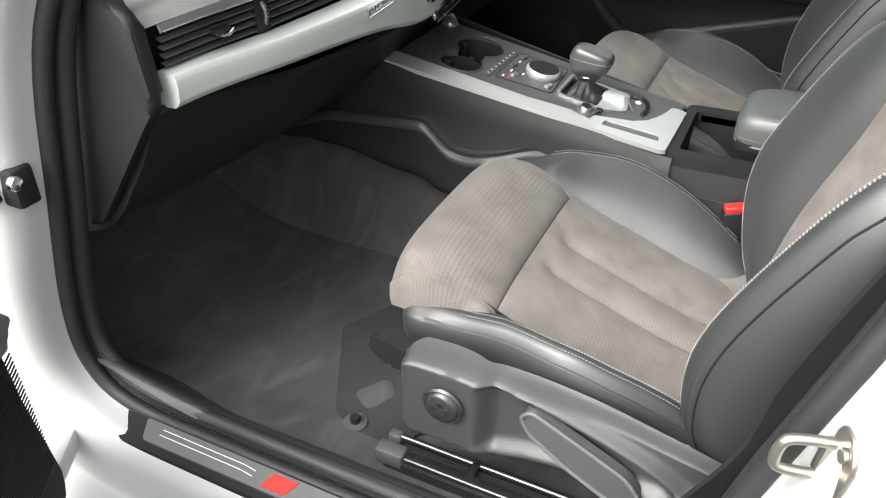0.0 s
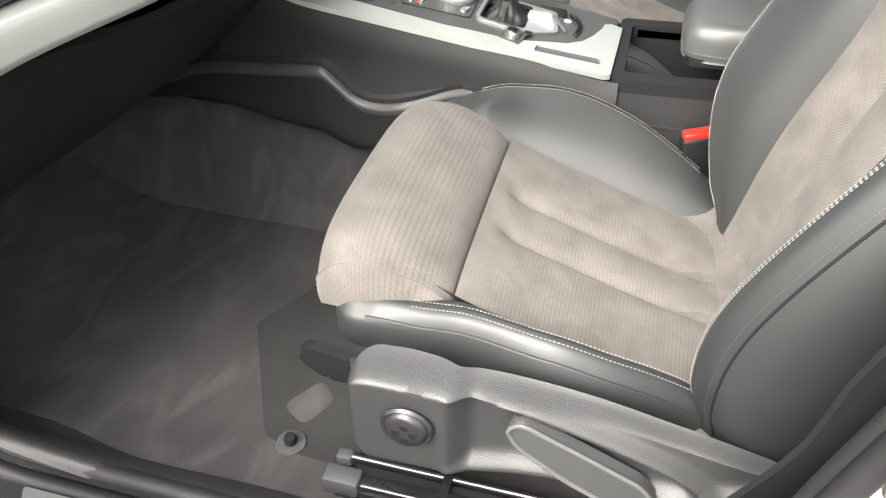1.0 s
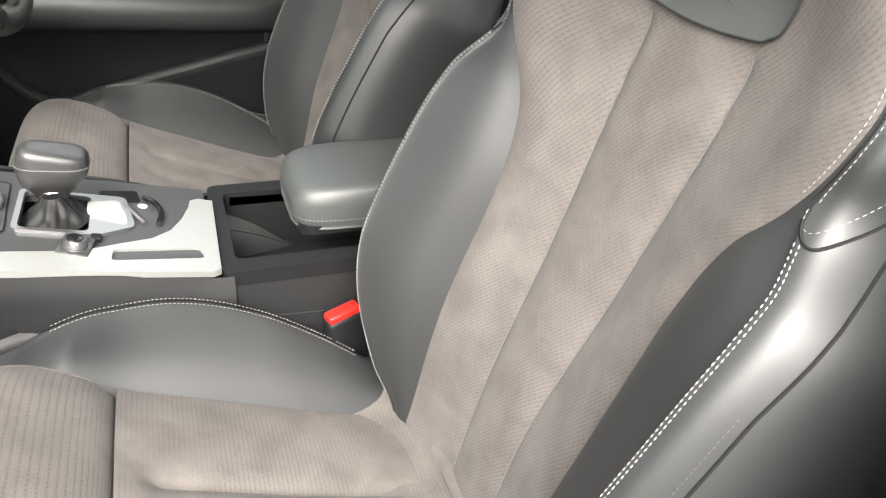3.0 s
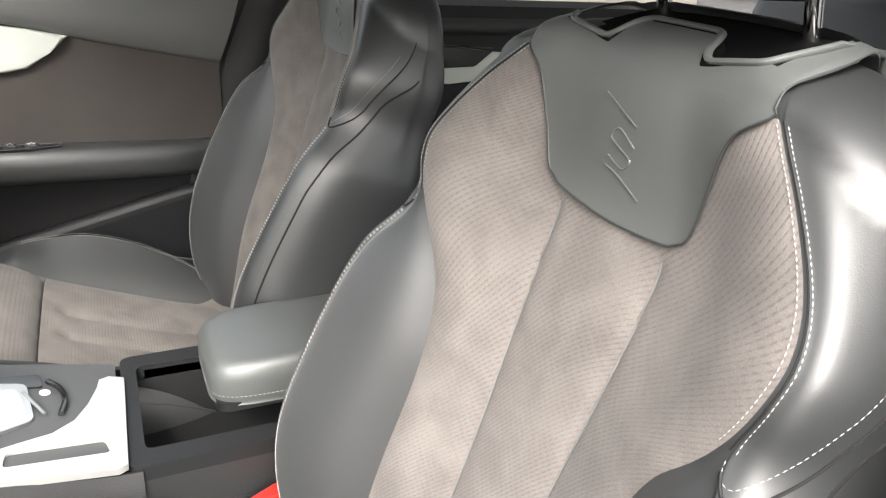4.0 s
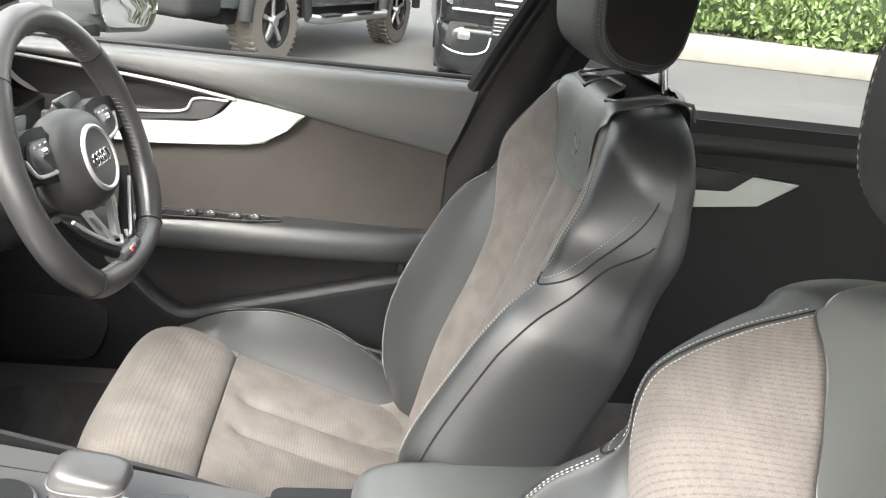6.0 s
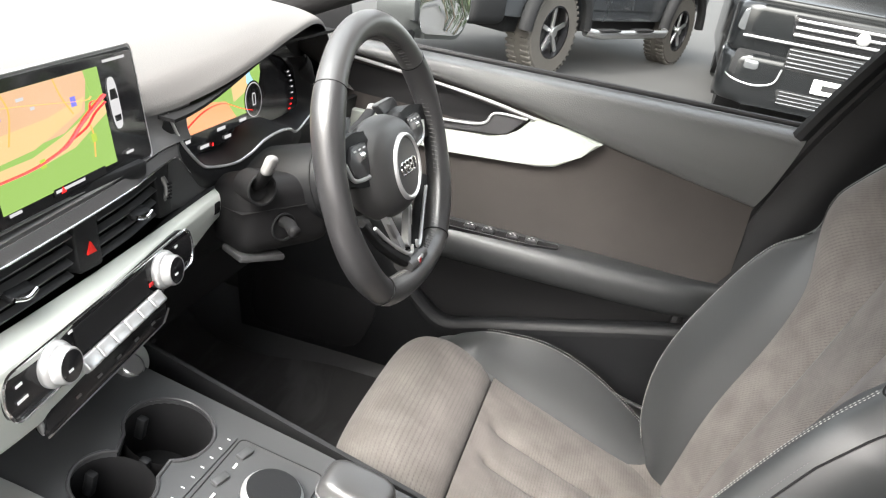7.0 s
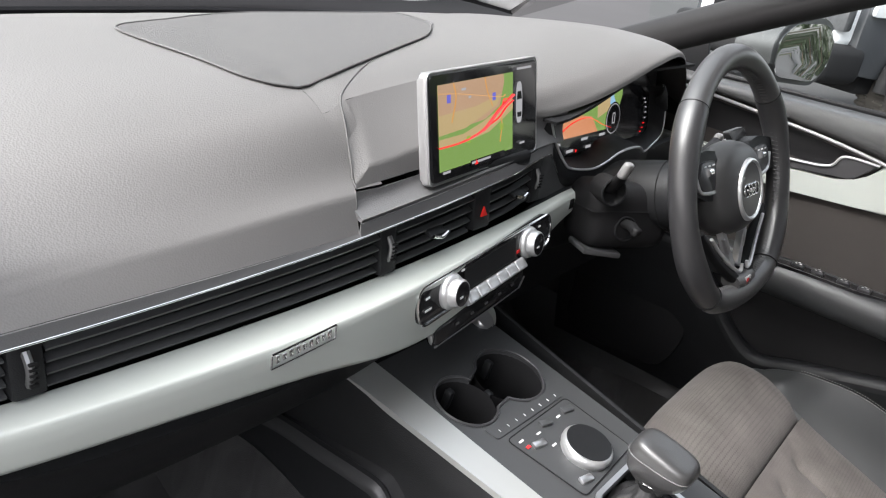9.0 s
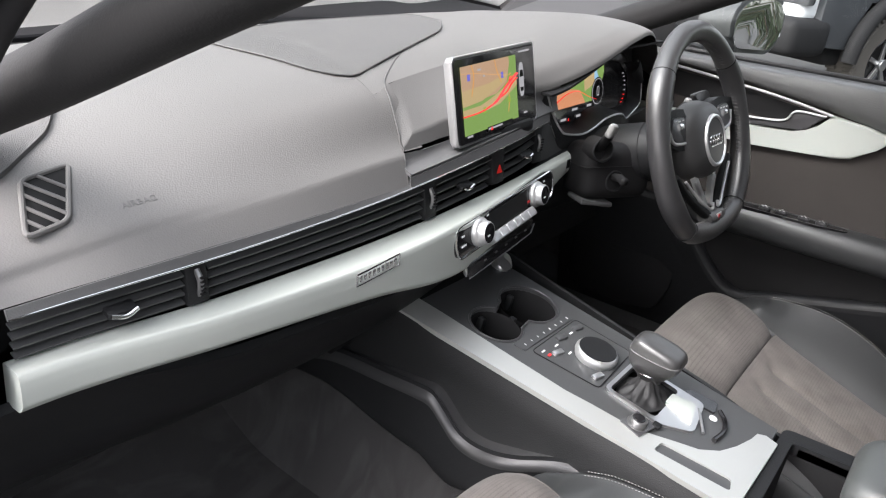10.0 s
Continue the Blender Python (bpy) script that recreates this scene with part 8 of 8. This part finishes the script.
    for z in (-0.85, -3.4):
        for x in (0.12, 1.73):
            part("wheel", lathe([(0.0, -0.06), (0.18, -0.08), (0.33, -0.11), (0.345, 0), (0.33, 0.11), (0.18, 0.08), (0.0, 0.06)], 30, m @ frame_axes((x + (0.06 if x < 1 else -0.06), 0.345, z), (0, 0, 1), (0, 1, 0))), "black", v)


def build_hedge():
    w = thing("garden_wall", "low stone wall below the hedge", "wall")
    part("body", box(0.4, 6.6, 0.42, 0.03, 2, m=pose(11.6, -7.5, 0.21)), "stone", w)
    h = thing("hedge", "clipped green hedge above the low wall", "hedge", kind="stuff")
    rng = random.Random(5)
    bm = bmesh.new()
    for i in range(6800):
        y = rng.uniform(-10.8, -4.4)
        a = rng.uniform(-0.3, math.pi + 0.3)
        rr = 1.0 + 0.25 * noise.noise((y * 0.8, a * 2, 3)) + rng.uniform(-0.15, 0.06)
        c = Vector((11.9 - math.sin(a) * 0.6 * rr, y, 1.15 + 0.75 * -math.cos(a) * rr))
        q = Matrix.Translation(c) @ pose(0, 0, 0, rng.uniform(0, 360), rng.uniform(0, 360), rng.uniform(0, 360))
        s = rng.uniform(0.035, 0.08)
        vs = [bm.verts.new(q @ Vector(p)) for p in ((-s, 0, 0), (0, -s * 0.5, 0.01), (s, 0, 0), (0, s * 0.5, 0.01))]
        bm.faces.new(vs)
    part("leaves", bm, "hedge", h)["kind"] = "stuff"
    part("core", box(0.8, 6.3, 1.3, 0.25, 3, m=pose(12.0, -7.6, 1.1)), "hedge_core", h)


def build_trees():
    """Row of trees behind the hedge, seen in the door mirror."""
    rng = random.Random(11)
    for k in range(9):
        t = thing("tree", "leafy dark tree behind the hedge", "tree", "trees behind the hedge")
        cx, cy = (14.4, -5.0 - 3.0 * k) if k < 4 else (13.2 - 2.2 * (k - 4), -15.0 - 0.8 * (k - 4))
        cx, cy = cx + rng.uniform(-0.6, 0.6), cy + rng.uniform(-0.8, 0.8)
        part("trunk", tube(spline([(cx, cy, 0), (cx + 0.1, cy, 1.5), (cx - 0.1, cy + 0.1, 3.2), (cx, cy, 5.0)], 12), [0.22 - 0.013 * i for i in range(12)], 10), "bark", t)
        for a in lin(0, 5.2, 5):
            part("limb", tube([(cx, cy, 2.6 + 0.2 * a), (cx + 0.8 * math.cos(a), cy + 0.8 * math.sin(a), 3.6 + 0.2 * a), (cx + 1.5 * math.cos(a), cy + 1.5 * math.sin(a), 4.3 + 0.2 * a)], [0.09, 0.06, 0.03], 7), "bark", t)
        bm = bmesh.new()
        for i in range(1500):
            d = Vector((rng.gauss(0, 1), rng.gauss(0, 1), rng.gauss(0, 1))).normalized()
            rr = (1.9 + 0.8 * noise.noise(d * 2.2 + Vector((k, 0, 0)))) * rng.uniform(0.5, 1.0)
            q = Matrix.Translation((cx + d.x * rr * 1.25, cy + d.y * rr * 1.25, (3.9 if k < 3 else 2.5) + d.z * rr * 1.35)) @ pose(0, 0, 0, rng.uniform(0, 360), rng.uniform(0, 360), 0)
            s = rng.uniform(0.08, 0.18)
            bm.faces.new([bm.verts.new(q @ Vector(p)) for p in ((-s, 0, 0), (0, -s * 0.55, 0.02), (s, 0, 0), (0, s * 0.55, 0.02))])
        part("crown", bm, "tree_leaves", t)["kind"] = "stuff"


M["tree_leaves"] = material("tree_leaves", (0.022, 0.035, 0.014), 0.7, vary=0.6, big=20)
M["bark"] = material("bark", (0.10, 0.08, 0.06), 0.9, grain=0.8, scale=30, vary=0.3)
M["white_metal"] = material("white_metal", (0.6, 0.62, 0.63), 0.3, coat=0.5, vary=0.04)
M["lamp_glass"] = material("lamp_glass", (0.14, 0.145, 0.15), 0.08, metal=0.6, vary=0.3, big=30)
M["plate_white"] = material("number_plate", (0.7, 0.7, 0.66), 0.5)
M["hedge_core"] = material("hedge_core", (0.02, 0.035, 0.01), 0.9)


def build_outside_near():
    # own bonnet beyond the windscreen
    b = thing("bonnet", "white painted bonnet of the car", "bonnet")
    part("skin", grid(lambda x, y: Vector((x, y, 1.0 - 0.10 * (y - 1.3) - 0.10 * (y - 1.3) ** 2 - 0.03 * (x / 0.7) ** 2)), lin(-0.75, 0.75, 16), lin(1.32, 2.35, 14), 0.02), "paint", b)
    wp = thing("wiper_cowl", "black scuttle with wipers below the windscreen", "scuttle")
    part("scuttle", grid(lambda x, v: Vector((x, 1.24 + 0.1 * v, 0.985 + 0.01 * v)), lin(-0.74, 0.74, 6), lin(0, 1, 3), 0.02), "black", wp)
    part("wiper_arm", tube([(-0.6, 1.27, 1.015), (0.0, 1.28, 1.02), (0.5, 1.26, 1.015)], 0.008, 8), "black", wp)
    # door mirror on the far side
    mr = thing("door_mirror", "grey door mirror reflecting trees and cars", "door mirror")
    m = frame_axes((0.985, 0.600, 1.075), (0.93, -0.28, 0), (0, 0.1, 1))
    out = rounded([(-0.10, -0.06), (0.07, -0.07), (0.115, -0.02), (0.115, 0.045), (0.07, 0.072), (-0.06, 0.065), (-0.11, 0.02)], 0.035, 7)
    part("housing", prism(out, -0.09, 0.03, 4, m=m), "mirror_shell", mr, "grey mirror housing")
    part("mirror_glass", prism([(x * 0.80 - 0.012, y * 0.84) for x, y in out], 0.004, 0.001, m=m @ pose(0, 0, 0.009, 0, -4, 0)), "mirror", mr, "mirror glass")
    part("foot", box(0.14, 0.04, 0.035, 0.01, m=pose(0.85, 0.66, 1.015, 0, 0, -10)), "black", mr)
    part("indicator_mark", box(0.012, 0.014, 0.002, m=m @ pose(0.098, -0.02, 0.001)), "white_mark", mr)


M["mirror_shell"] = material("mirror_shell", (0.045, 0.047, 0.047), 0.4, vary=0.05)

build_setting()
build_near_side()
build_dashboard()
build_screen()
build_cluster()
build_wheel()
build_console()
near_seat = build_seat(-0.412, "black leather and taupe suede passenger sports seat", -1)
far_seat = build_seat(0.352, "black leather and taupe suede driver's sports seat", 1)
far_seat.location.y = -0.012
build_buckles()
build_far_door()
build_floor_things()
build_off_roader()
build_dark_suv()
build_hedge()
build_trees()
build_outside_near()
